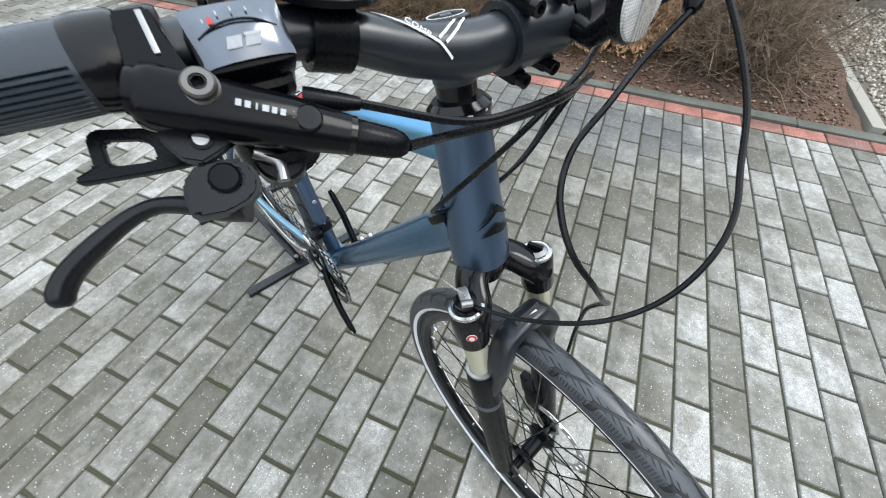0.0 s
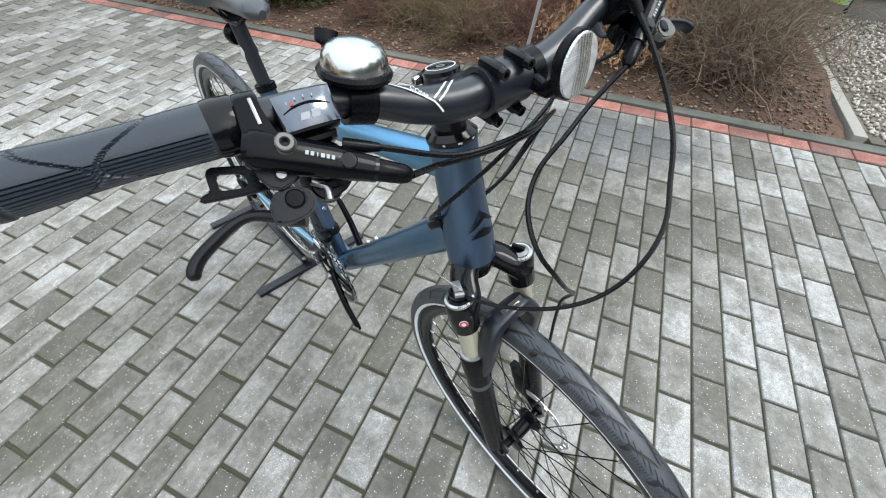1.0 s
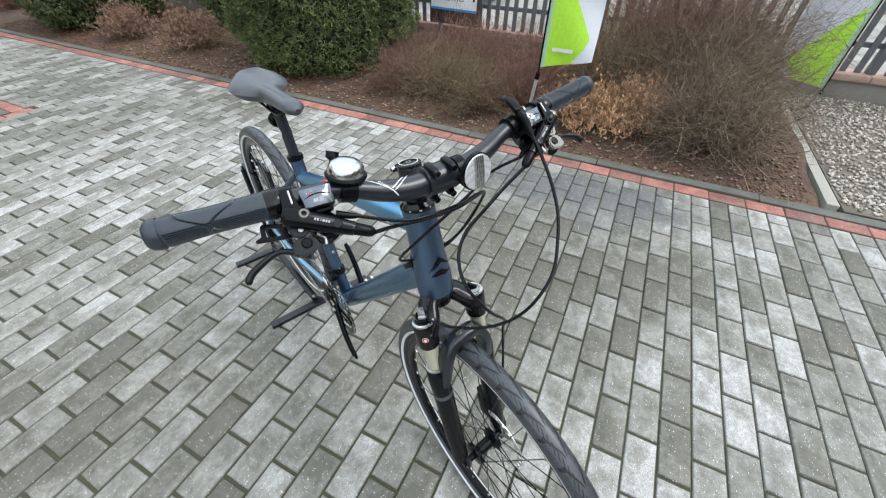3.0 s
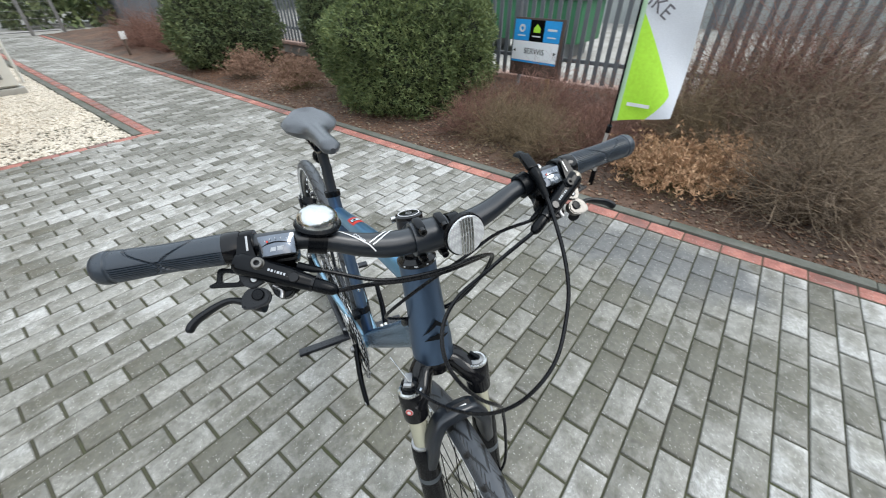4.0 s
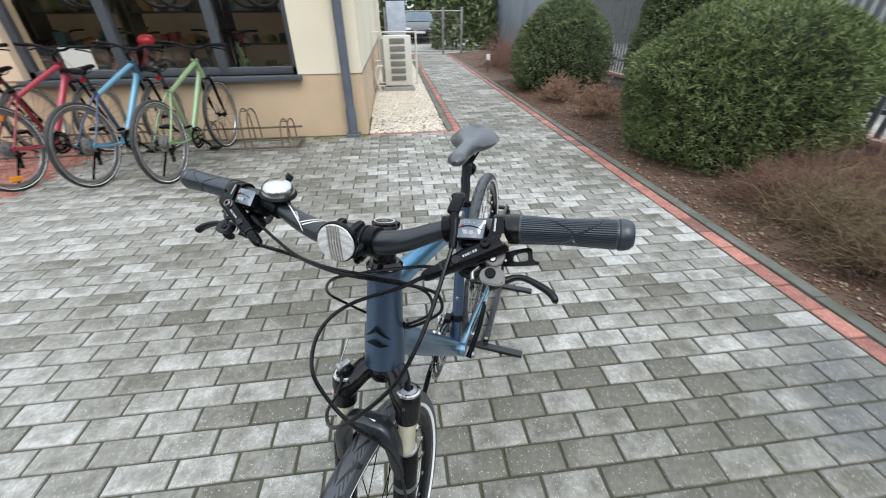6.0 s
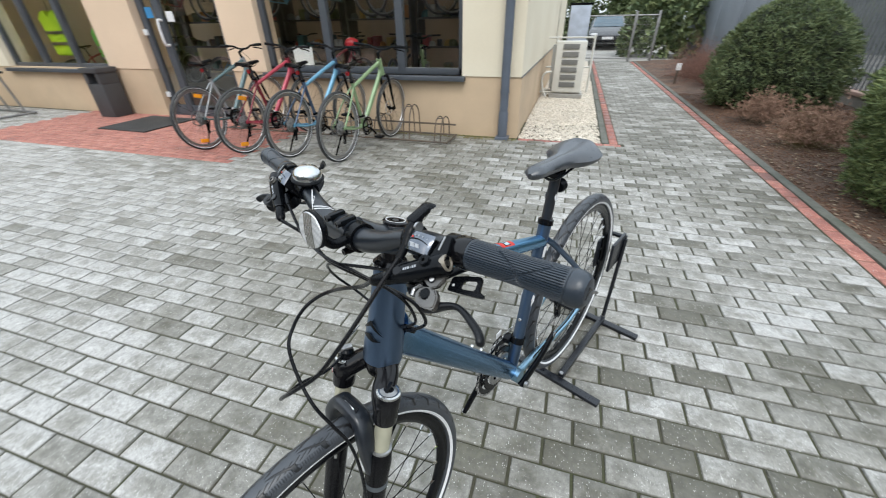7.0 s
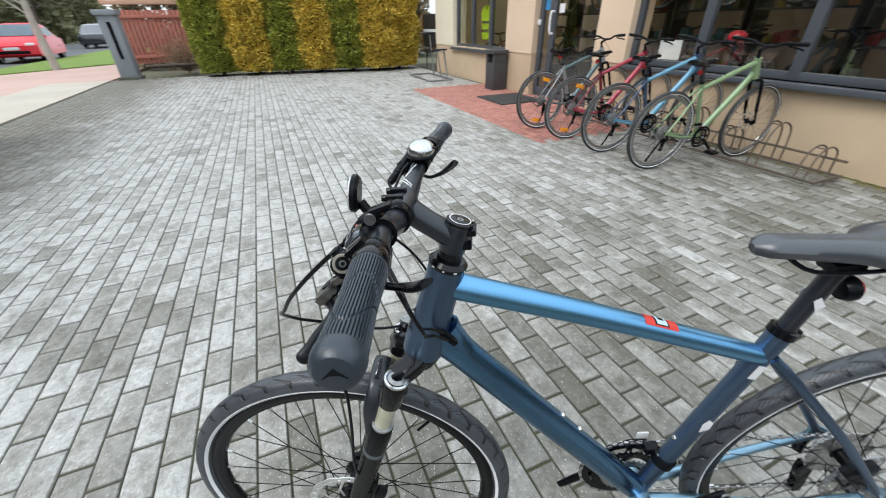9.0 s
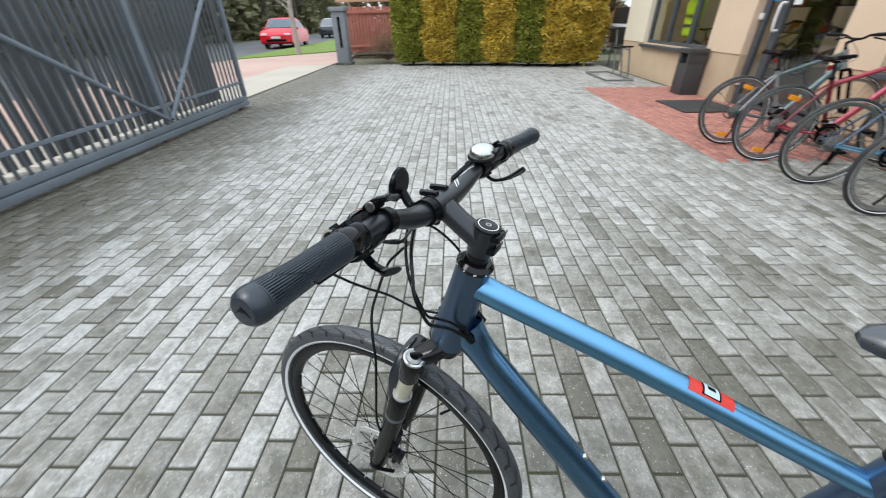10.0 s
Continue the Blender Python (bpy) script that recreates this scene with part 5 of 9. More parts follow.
    part("pivot_screw", lathe(bmesh.new(), [(0.0029, 0), (0.0029, 0.0012), (0, 0.0018)], sheet(-0.002, 0.0055, 0.0012), facing, 16), WHITE, lever, "", STEER)
    hook_out = [(0.0110, -0.0075), (0.0040, -0.0020), (-0.0060, -0.0030), (-0.0120, -0.0055), (-0.0155, -0.0105), (-0.0150, -0.0170), (-0.0105, -0.0220), (0.0000, -0.0245), (0.0130, -0.0225), (0.0130, -0.0140)]
    hook_in = [(0.0010, -0.0085), (-0.0005, -0.0070), (-0.0045, -0.0062), (-0.0078, -0.0075), (-0.0095, -0.0108), (-0.0090, -0.0142), (-0.0065, -0.0163), (-0.0020, -0.0165), (0.0008, -0.0145), (0.0016, -0.0115)]
    bm = ring_plate(bmesh.new(), hook_out, hook_in, 0.0090, lever_plane @ Matrix.Translation((0, 0, -0.0075)))
    bmesh.ops.bevel(bm, geom=bm.edges[:], offset=0.0014, segments=2, affect="EDGES")
    part("blade_root", bm, tone, lever, "", STEER)
    part("pivot", lathe(bmesh.new(), [(0, -0.006), (0.0085, -0.006), (0.0085, -0.002), (0, -0.002)], sheet(-0.0045, -0.0115, 0.0085), facing, 20), BLACK, lever, "", STEER)
    part("adjuster", lathe(bmesh.new(), [(0.0060, -0.003), (0.0060, 0.0040), (0.0050, 0.0050), (0, 0.0054)], sheet(-0.0035, -0.0105, 0.0070), facing, 20), PLASTIC, lever, "", STEER)
    part("return_spring", tube(bmesh.new(), glide([sheet(-0.0175, -0.002, 0.010), sheet(-0.0250, -0.0085, 0.012), sheet(-0.0240, -0.0170, 0.012)], 4), 0.0028, 10), SILVER, lever, "", STEER)
    part("lever_hub", lathe(bmesh.new(), [(0.0100, -0.0075), (0.0112, -0.006), (0.0112, 0.006), (0.0100, 0.0075), (0, 0.0075)], sheet(-0.0270, -0.006, 0.020), facing, 22), PLASTIC, lever, "", STEER)
    bend = ((-0.006, 0.0500, -0.0455), (0.004, 0.0460, -0.0445), (0.013, 0.0410, -0.0425), (0.023, 0.0372, -0.0405), (0.031, 0.0370, -0.0405), (0.040, 0.0393, -0.0420), (0.051, 0.0438, -0.0450), (0.060, 0.0478, -0.0485), (0.0655, 0.0525, -0.0520), (0.0670, 0.0570, -0.0550))
    blade = glide([B @ Vector(v) for v in bend], 4)
    n = len(blade)
    size = [0.0085, 0.0075, 0.0058, 0.0048, 0.0046, 0.0050, 0.0056, 0.0058, 0.0058, 0.0052, 0.0052]
    radii = [(size[k // 4] * (1 - k % 4 / 4) + size[k // 4 + 1] * (k % 4 / 4)) * (1.0 if k < n - 2 else (0.88 if k == n - 2 else 0.55)) for k in range(n)]
    part("blade", tube(bmesh.new(), blade, radii, 18, flat=(0.70, 1.05), up=facing, square=0.85), LEVER, lever, "", STEER)
    # gear pod inward of the clamp, its smoked window leaning back
    G = B @ Matrix.Translation((-0.0300, 0.0120, 0.0045)) @ Matrix.Rotation(radians(-44), 4, "X")
    bm = box(bmesh.new(), 0, 0.004, 0, 0.037, 0.023, 0.021, 0.006)
    box(bm, 0.0, 0.007, -0.018, 0.036, 0.026, 0.026, 0.008)
    pod = part("gear_pod", bm, PLASTIC, bike, "black gear pod with smoked window", STEER @ G)
    bm = bmesh.new()
    rows = []
    for i in range(13):
        t = -1 + i / 6
        rows.append([bm.verts.new((0.0176 * t * (1 - 0.10 * j / 8 * (t > 0)), -0.0085 + 0.0215 * j / 8, 0.0092 + 0.0052 * (1 - t * t) ** 0.6 * math.sin(math.pi * (0.12 + 0.62 * j / 8)))) for j in range(9)])
    for p, r in zip(rows, rows[1:]):
        for j in range(8):
            bm.faces.new((p[j], p[j + 1], r[j + 1], r[j]))
    bmesh.ops.recalc_face_normals(bm, faces=bm.faces)
    part("gear_window", bm, DISPLAY, pod, "smoked grey gear window", STEER @ G)
    # two slanted pale blocks and a small line above them
    for x0 in (-0.0030, 0.0036):
        bm = plate(bmesh.new(), [(x0 - 0.0033, -0.0020), (x0 + 0.0020, -0.0020), (x0 + 0.0033, 0.0020), (x0 - 0.0020, 0.0020)], 0.0006, Matrix.Translation((0, 0.0070, 0.0146)) @ Matrix.Rotation(radians(180), 4, "Z") @ Matrix.Rotation(radians(12), 4, "X"))
        part("window_print", bm, DULLPRINT, pod, "", STEER @ G)
    part("window_print", box(bmesh.new(), -0.0042, 0.0052, 0.0150, 0.0062, 0.0011, 0.0006, 0.0), DULLPRINT, pod, "", STEER @ G)
    part("gear_needle", box(bmesh.new(), -0.0080 * s, -0.0015, 0.0138, 0.0016, 0.0022, 0.0010, 0.0), REDPRINT, pod, "", STEER @ G)
    bm = tube(bmesh.new(), glide([(0.0140, 0.0028, 0.0116), (0.007, 0.0004, 0.0143), (0.0, -0.0004, 0.0148), (-0.007, 0.0004, 0.0143), (-0.0140, 0.0028, 0.0116)], 4), 0.0005, 5)
    part("gear_scale", bm, PLASTIC, pod, "", STEER @ G)
    for k in range(5):
        x = -0.0105 + 0.0052 * k
        part("scale_mark", box(bmesh.new(), x, -0.0042 + 0.0016 * (abs(x) / 0.0105) ** 2, 0.0142 - 0.0022 * (x / 0.0105) ** 2, 0.0006, 0.0015, 0.0006, 0.0), DULLPRINT, pod, "", STEER @ G)
    # triggers: a plate with a window in it and a plain one behind the brake lever
    trigger_plane = lever_plane.copy()
    trigger_plane.translation = B @ Vector((0.0, 0.0200, -0.0350))
    outer = [(0.004, -0.0035), (0.022, -0.0020), (0.0470, 0.0015), (0.0478, 0.0045), (0.0400, 0.0070), (0.0385, 0.0190), (0.0350, 0.0215), (0.0190, 0.0175), (0.0040, 0.0120)]
    inner = [(0.0180, 0.0035), (0.0220, 0.0030), (0.0330, 0.0050), (0.0348, 0.0058), (0.0345, 0.0085), (0.0338, 0.0145), (0.0322, 0.0160), (0.0215, 0.0130), (0.0178, 0.0100)]
    bm = ring_plate(bmesh.new(), outer, inner, 0.0042, trigger_plane)
    bmesh.ops.bevel(bm, geom=bm.edges[:], offset=0.0009, segments=2, affect="EDGES")
    part("gear_trigger", bm, PLASTIC, pod, "", STEER)
    part("trigger_rivet", lathe(bmesh.new(), [(0.0014, 0), (0.0014, 0.0008), (0, 0.0012)], trigger_plane @ Vector((0.0095, 0.0035, 0.0021)), facing, 10), WHITE, pod, "", STEER)
    # thumb paddle: a thin arm back under the bar that widens to a flat tip
    bm = tube(bmesh.new(), glide([B @ Vector(v) for v in ((-0.030, 0.016, -0.036), (-0.026, 0.0, -0.046), (-0.016, -0.020, -0.043), (-0.004, -0.034, -0.036), (0.006, -0.046, -0.027))], 4), [0.0055] * 6 + [0.0055 + 0.0006 * k for k in range(8)] + [0.0100, 0.0098, 0.0075], 14, flat=(1.15, 0.42))
    part("gear_trigger", bm, PLASTIC, pod, "", STEER)
    bm = lathe(bmesh.new(), [(0.017, -0.010), (0.019, -0.004), (0.019, 0.006), (0.010, 0.010), (0, 0.010)], B @ Vector((-0.030, 0.024, -0.034)), B.to_3x3() @ Vector((0, -0.3, -0.95)), 18)
    part("gear_housing", bm, PLASTIC, pod, "", STEER)
    rise = 0.014 if s < 0 else 0.0
    part("cable_barrel", tube(bmesh.new(), [B @ Vector((-0.045, 0.028, -0.030 + rise)), B @ Vector((-0.060, 0.033, -0.034 + rise)), B @ Vector((-0.068, 0.035, -0.036 + rise))], [0.0046, 0.0042, 0.003], 12), PLASTIC, pod, "", STEER)
    return c + d * 0.033, B @ Vector((-0.068, 0.035, -0.036 + rise))


grip(-1)
grip(1)
hose_r, gear_r = brake_set(-1)
hose_l, gear_l = brake_set(1)

# bell on the right half
B = bar_pose(-0.129)
q, w = at_bar(-0.129)
bm = lathe(bmesh.new(), [(0.0122, -0.010), (0.0162, -0.010), (0.0162, 0.010), (0.0122, 0.010)], q, w, 24, closed=True)
bm2 = lathe(bmesh.new(), [(0, 0.009), (0.016, 0.009), (0.0246, 0.0115), (0.0254, 0.0145), (0.0236, 0.017), (0, 0.017)], (0, 0, 0), (0, 0, 1), 36)
U = Matrix.Translation(B.translation) @ Matrix.Translation((-0.004, 0.002, 0.004)) @ Matrix.Rotation(radians(-11), 4, "X") @ Matrix.Rotation(radians(-3), 4, "Y") @ Matrix.Rotation(radians(-90), 4, "Z")
bell = part("bell", bm, PLASTIC, bike, "bright domed bell on a black base", STEER)
bm2.transform(U)
part("bell_base", bm2, PLASTIC, bell, "", STEER)
bm = lathe(bmesh.new(), [(0.0222, 0.0160), (0.0222, 0.0200), (0.0208, 0.0256), (0.0168, 0.0302), (0.0100, 0.0330), (0.0, 0.0340)], (0, 0, 0), (0, 0, 1), 40)
bm.transform(U)
part("bell_dome", bm, CHROME, bell, "polished metal dome", STEER)
bm = tube(bmesh.new(), glide([(0.008, -0.019, 0.017), (0.006, -0.027, 0.022), (0.003, -0.032, 0.030)], 4), [0.003] * 5 + [0.006] * 4, 8, flat=(1.3, 0.5))
bm.transform(U)
part("bell_striker", bm, PLASTIC, bell, "", STEER)

# round white front reflector on a bracket
at = Vector((0.957, 0.022, 0.697))
face = Vector((0.97, 0.12, 0.16)).normalized()
bm = lathe(bmesh.new(), [(0, -0.007), (0.021, -0.007), (0.0252, -0.003), (0.0252, 0.002), (0.0238, 0.003), (0.0, 0.003)], at, face, 36)
tube(bm, glide([at - face * 0.006 - Vector((0, 0, 0.012)), at + Vector((-0.020, 0.002, -0.030)), at + Vector((-0.038, 0.004, -0.030))], 4), 0.007, 10)
lathe(bm, [(0.0165, -0.007), (0.0205, -0.007), (0.0205, 0.007), (0.0165, 0.007)], CLAMP + Vector((0, 0.033, 0.001)), (0, 1, 0), 24, closed=True)
reflector = part("front_reflector", bm, PLASTIC, bike, "round white prismatic front reflector", STEER)


def reflector_lens():
    m, n, l, b = shader("prismatic_reflector")
    uv = n.new("ShaderNodeTexCoord").outputs["Object"]
    v = n.new("ShaderNodeTexVoronoi")
    v.inputs["Scale"].default_value, v.inputs["Randomness"].default_value = 560.0, 0.0
    l.new(uv, v.inputs["Vector"])
    l.new(mixed(n, l, ramp(n, l, v.outputs["Distance"], 0.1, 0.6), (0.92, 0.93, 0.94), (0.50, 0.51, 0.52)), b.inputs["Base Color"])
    b.inputs["Roughness"].default_value, b.inputs["Metallic"].default_value, b.inputs["Coat Weight"].default_value = 0.22, 0.35, 1.0
    bp = n.new("ShaderNodeBump")
    bp.inputs["Strength"].default_value, bp.inputs["Distance"].default_value = 0.8, 0.001
    l.new(v.outputs["Distance"], bp.inputs["Height"])
    l.new(bp.outputs[0], b.inputs["Normal"])
    return m


part("reflector_lens", lathe(bmesh.new(), [(0.0236, 0.0032), (0.0230, 0.005), (0.0, 0.0070)], at, face, 36), reflector_lens(), reflector, "white prismatic lens", STEER)
side = face.cross(Vector((0, 0, 1))).normalized()
over = side.cross(face)
for k in range(5):
    off = -0.007 + 0.0035 * k
    h = math.sqrt(0.0225**2 - off**2)
    bm = tube(bmesh.new(), [at + face * 0.0056 + side * off - over * h, at + face * 0.0070 + side * off, at + face * 0.0056 + side * off + over * h], 0.0012, 6)
    part("lens_rib", bm, STEEL, reflector, "", STEER)

# fork lockout lever on the left half
B = bar_pose(0.140)
q, w = at_bar(0.140)
bm = lathe(bmesh.new(), [(0.0120, -0.007), (0.0162, -0.007), (0.0162, 0.007), (0.0120, 0.007)], q, w, 24, closed=True)
tube(bm, glide([(0.887, 0.147, 0.723), (0.893, 0.148, 0.719), (0.904, 0.150, 0.713), (0.914, 0.153, 0.702)], 4), [0.0058] * 5 + [0.0070] * 4 + [0.0062] * 4, 14)
lockout = part("lockout_lever", bm, PLASTIC, bike, "black fork lockout lever", STEER)
part("lever_head", box(bmesh.new(), 0.886, 0.146, 0.7255, 0.026, 0.015, 0.007, 0.003, Matrix.Rotation(radians(18), 3, "Y")), PLASTIC, lockout, "", STEER)
bm = tube(bmesh.new(), glide([(0.878, 0.146, 0.7275), (0.872, 0.144, 0.7290), (0.866, 0.142, 0.7285)], 4), [0.0060] * 5 + [0.0068] * 4, 10, flat=(1.3, 0.5))
part("thumb_paddle", bm, PLASTIC, lockout, "", STEER)
part("lever_screw", lathe(bmesh.new(), [(0.006, 0), (0.006, 0.003), (0.003, 0.003), (0, 0.002)], (0.896, 0.1545, 0.718), (0, 1, 0), 14), SILVER, lockout, "", STEER)
lock_out_at = Vector((0.912, 0.152, 0.704))
part("lever_barrel", tube(bmesh.new(), [lock_out_at, (0.925, 0.154, 0.692)], [0.006, 0.0045], 12), PLASTIC, lockout, "", STEER)


def cable(pts, r=0.0024, label="black cable housing", xf=STEER, name="cable"):
    part(name, tube(bmesh.new(), glide(pts, 7), r, 8), CABLE, bike, label, xf)


# fork lockout cable: a wide loop from the left of the bar down to the right crown cap
cable([(0.917, 0.154, 0.699), (0.948, 0.152, 0.675), (0.983, 0.148, 0.644), (1.014, 0.139, 0.612), (1.038, 0.123, 0.581), (1.061, 0.099, 0.557), (1.071, 0.073, 0.532), (1.070, 0.045, 0.503), (1.057, 0.018, 0.477), (1.031, -0.009, 0.453), (0.986, -0.033, 0.420), (0.944, -0.054, 0.408)], 0.0026)
part("cable_end", tube(bmesh.new(), [leg_at(0.408, -LEG) + Vector((0.012, 0, 0.006)), leg_at(0.408, -LEG) + Vector((-0.035, -0.014, 0.012))], 0.0012, 6), STEEL, bike, "", STEER)
# front brake hose: from the left lever round the head tube's right to the left leg
cable([hose_l, (0.945, 0.089, 0.634), (0.951, 0.051, 0.616), (0.955, 0.017, 0.597), (0.969, -0.008, 0.581), (0.988, -0.021, 0.565), (1.009, -0.023, 0.545), (1.028, -0.013, 0.522), (1.036, 0.012, 0.481), (1.036, 0.039, 0.445), (1.026, 0.058, 0.405), (1.016, 0.070, 0.360), (1.018, 0.080, 0.290), (1.030, 0.082, 0.190), (BASE - 0.060, 0.066, 0.112)], 0.0027, "black brake hose", name="brake_hose")
# rear brake hose and rear gear cable: across under the stem, back on the left into the down tube
cable([hose_r, (0.931, -0.087, 0.639), (0.935, -0.042, 0.632), (0.939, 0.005, 0.631), (0.921, 0.052, 0.617), (0.893, 0.094, 0.592), (0.880, 0.110, 0.570), (0.867, 0.104, 0.528), (0.869, 0.075, 0.499), (0.864, 0.046, 0.474), (0.846, 0.030, 0.452)], 0.0027, "black brake hose", name="brake_hose")
cable([gear_r, (0.938, -0.080, 0.650), (0.943, -0.038, 0.643), (0.944, 0.008, 0.641), (0.929, 0.052, 0.630), (0.904, 0.090, 0.602), (0.888, 0.100, 0.572), (0.876, 0.092, 0.530), (0.876, 0.066, 0.505), (0.868, 0.040, 0.482), (0.850, 0.026, 0.462)], 0.0023)
# front gear cable: from the left pod across and back on the right into the down tube
cable([gear_l, (0.910, 0.094, 0.642), (0.928, 0.036, 0.634), (0.935, -0.016, 0.618), (0.924, -0.050, 0.586), (0.905, -0.069, 0.549), (0.884, -0.063, 0.515), (0.864, -0.032, 0.478), (0.846, -0.024, 0.456)], 0.0023)
for s in (-1, 1):
    bm = box(bmesh.new(), 0.848, s * 0.0275, 0.452, 0.034, 0.010, 0.012, 0.004, Matrix.Rotation(radians(-50), 3, "Y"))
    part("cable_port", bm, PLASTIC, frame_tubes)
# rear gear housing from the chain stay's end
cable([(0.10, -0.062, -0.030), (0.03, -0.070, -0.010), (-0.045, -0.084, -0.03), (-0.030, -0.082, -0.075), (0.016, -0.072, -0.070)], 0.0022, xf=None)
cable([(0.43, 0.02, -0.09), (0.30, 0.045, -0.045), (0.16, 0.060, -0.028), (0.075, 0.060, 0.010), (0.052, 0.056, 0.045)], 0.0024, xf=None, name="brake_hose")

# ---- floor stand under the rear wheel ----
stand = thing("bicycle_stand", Matrix.Identity(4), "black steel floor stand holding the rear wheel", "bike stand")
long_way = Vector((0.179, 0.413, 0)).normalized()
wide_way = Vector((-0.908, 0.418, 0)).normalized()


def bar_between(name, a, b, w, h, z):
    a, b = Vector((*a, z)), Vector((*b, z))
    d = (b - a).normalized()
    turn = Matrix((d, Vector((0, 0, 1)).cross(d), Vector((0, 0, 1)))).transposed()
    m = (a + b) / 2
    return part(name, box(bmesh.new(), m.x, m.y, m.z, (b - a).length, w, h, 0.003, turn), STANDPAINT, stand)


bar_between("cross_foot", (1.09, 0.19), (0.68, 0.38), 0.032, 0.016, 0.008)
bar_between("cross_foot", (1.272, 0.612), (0.872, 0.80), 0.032, 0.016, 0.008)
bar_between("side_bar", (0.945, 0.272), (1.122, 0.688), 0.024, 0.024, 0.029)
bar_between("side_bar", (0.868, 0.305), (1.045, 0.722), 0.024, 0.024, 0.029)
for s, p in ((1, (1.122, 0.688)), (-1, (1.045, 0.722))):
    a = Vector((*p, 0.03))
    b = a + long_way * 0.040 + Vector((0, 0, 0.42))
    part("upright", tube(bmesh.new(), [a, b], 0.0085, 12), STANDPAINT, stand)
    mid = b + wide_way * (0.012 * s)
    turn = Matrix((long_way, Vector((0, 0, 1)).cross(long_way), Vector((0, 0, 1)))).transposed()
    part("wheel_guide", box(bmesh.new(), mid.x - long_way.x * 0.055, mid.y - long_way.y * 0.055, mid.z - 0.045, 0.15, 0.012, 0.13, 0.004, turn), STANDPAINT, stand)
a = Vector((1.122, 0.688, 0.45)) + long_way * 0.055
b = Vector((1.045, 0.722, 0.45)) + long_way * 0.055
part("back_strap", tube(bmesh.new(), [a, b], 0.010, 10), STANDPAINT, stand)
for x, y in ((0.945, 0.272), (0.868, 0.305), (1.122, 0.688), (1.045, 0.722)):
    part("stand_bolt", lathe(bmesh.new(), [(0.008, 0), (0.008, 0.005), (0, 0.006)], (x, y, 0.041), (0, 0, 1), 10), SILVER, stand)


# ---- ground, paving, borders and beds ----
far_ground = bmesh.new()
bmesh.ops.create_grid(far_ground, x_segments=2, y_segments=2, size=900.0)
bmesh.ops.translate(far_ground, verts=far_ground.verts, vec=(0, 0, -0.09))
tagged(part("ground", far_ground, FARLAND), "rough winter grass and earth", "ground", kind="structure")

RED_X, PATH_X, FRONT_Y, SIDE_X = 2.605, 1.34, 3.97, 0.25       # border, path edge, facade line, side wall


def chamfered(w, d, h, c=0.004):
    """One paver: a block with its upper edges chamfered, its top at z = 0."""
    x, y = w / 2, d / 2
    v = [(-x, -y, -h), (x, -y, -h), (x, y, -h), (-x, y, -h), (-x, -y, -c), (x, -y, -c), (x, y, -c), (-x, y, -c), (-x + c, -y + c, 0), (x - c, -y + c, 0), (x - c, y - c, 0), (-x + c, y - c, 0)]
    f = [(8, 9, 10, 11), (4, 5, 9, 8), (5, 6, 10, 9), (6, 7, 11, 10), (7, 4, 8, 11), (0, 1, 5, 4), (1, 2, 6, 5), (2, 3, 7, 6), (3, 0, 4, 7)]
    return np.array(v), np.array(f)


def top_map(mesh, v, faces, w, d, k):
    """Each stone's own u and v, from 0 to 1 over its plan."""
    uv = v[np.asarray(faces).ravel() % k][:, :2] / np.array([w, d]) + 0.5
    layer = mesh.uv_layers.new(name="stone")
    layer.data.foreach_set("uv", uv.astype(np.float32).ravel())


def paved(name, places, material, w, d, h=0.05, parent=None, label=""):
    """Many pavers in one mesh, each a little uneven. places: rows of x, y, wobble."""
    v, f = chamfered(w, d, h)
    rng = np.random.default_rng(5)
    places = np.asarray(places)
    n = len(places)
    tilt = rng.normal(0, 0.0035, (n, 2))
    lift = rng.normal(0, 0.0011, n)
    base = np.repeat(v[None], n, 0)
    ang = rng.normal(0, 0.004, n)
    c, s = np.cos(ang)[:, None], np.sin(ang)[:, None]
    x, y = base[:, :, 0] * c - base[:, :, 1] * s, base[:, :, 0] * s + base[:, :, 1] * c
    z = base[:, :, 2] + x * tilt[:, :1] + y * tilt[:, 1:] + lift[:, None]
    out = np.stack([x + places[:, :1], y + places[:, 1:2], z], 2).reshape(-1, 3)
    faces = (f[None] + 12 * np.arange(n)[:, None, None]).reshape(-1, 4)
    mesh = array_mesh(name, out, faces)
    top_map(mesh, v, faces, w, d, 12)
    ob = put(name, mesh, material, parent, label, smooth=False)
    ob["kind"] = "stuff"
    return ob


def single_pavers(name, places, material, w, d, parent, h=0.05):
    """Pavers as objects of their own on a few shared meshes."""
    v, f = chamfered(w, d, h)
    mesh = array_mesh(name, v, f)
    top_map(mesh, v, f, w, d, 12)
    mesh.materials.append(material)
    rng = random.Random(8)
    for x, y in places:
        ob = new(name, mesh)
        ob.parent = parent
        ob.matrix_local = Matrix.LocRotScale((x, y, rng.gauss(0, 0.0011)), Euler((rng.gauss(0, 0.0035), rng.gauss(0, 0.0035), rng.gauss(0, 0.004))), None)


def in_red_zone(x, y):
    return -7.3 < x < -2.62 and y > 2.22


def is_paved(x, y):
    """The courtyard in front of the shop and the path along its side."""
    if y < FRONT_Y - 0.1:
        return -12.6 < x < RED_X - 0.09 and y > -4.45
    if x > PATH_X + 0.25:
        return x < RED_X - 0.09 and y < 15.0
    return in_red_zone(x, y) and y < 4.75


pavement = part("pavement", slab(bmesh.new(), -12.7, RED_X, -4.5, 4.9, -0.075, -0.008), SAND)
tagged(pavement, "grey concrete block paving with mossy joints, damp in patches", "paving", kind="structure")
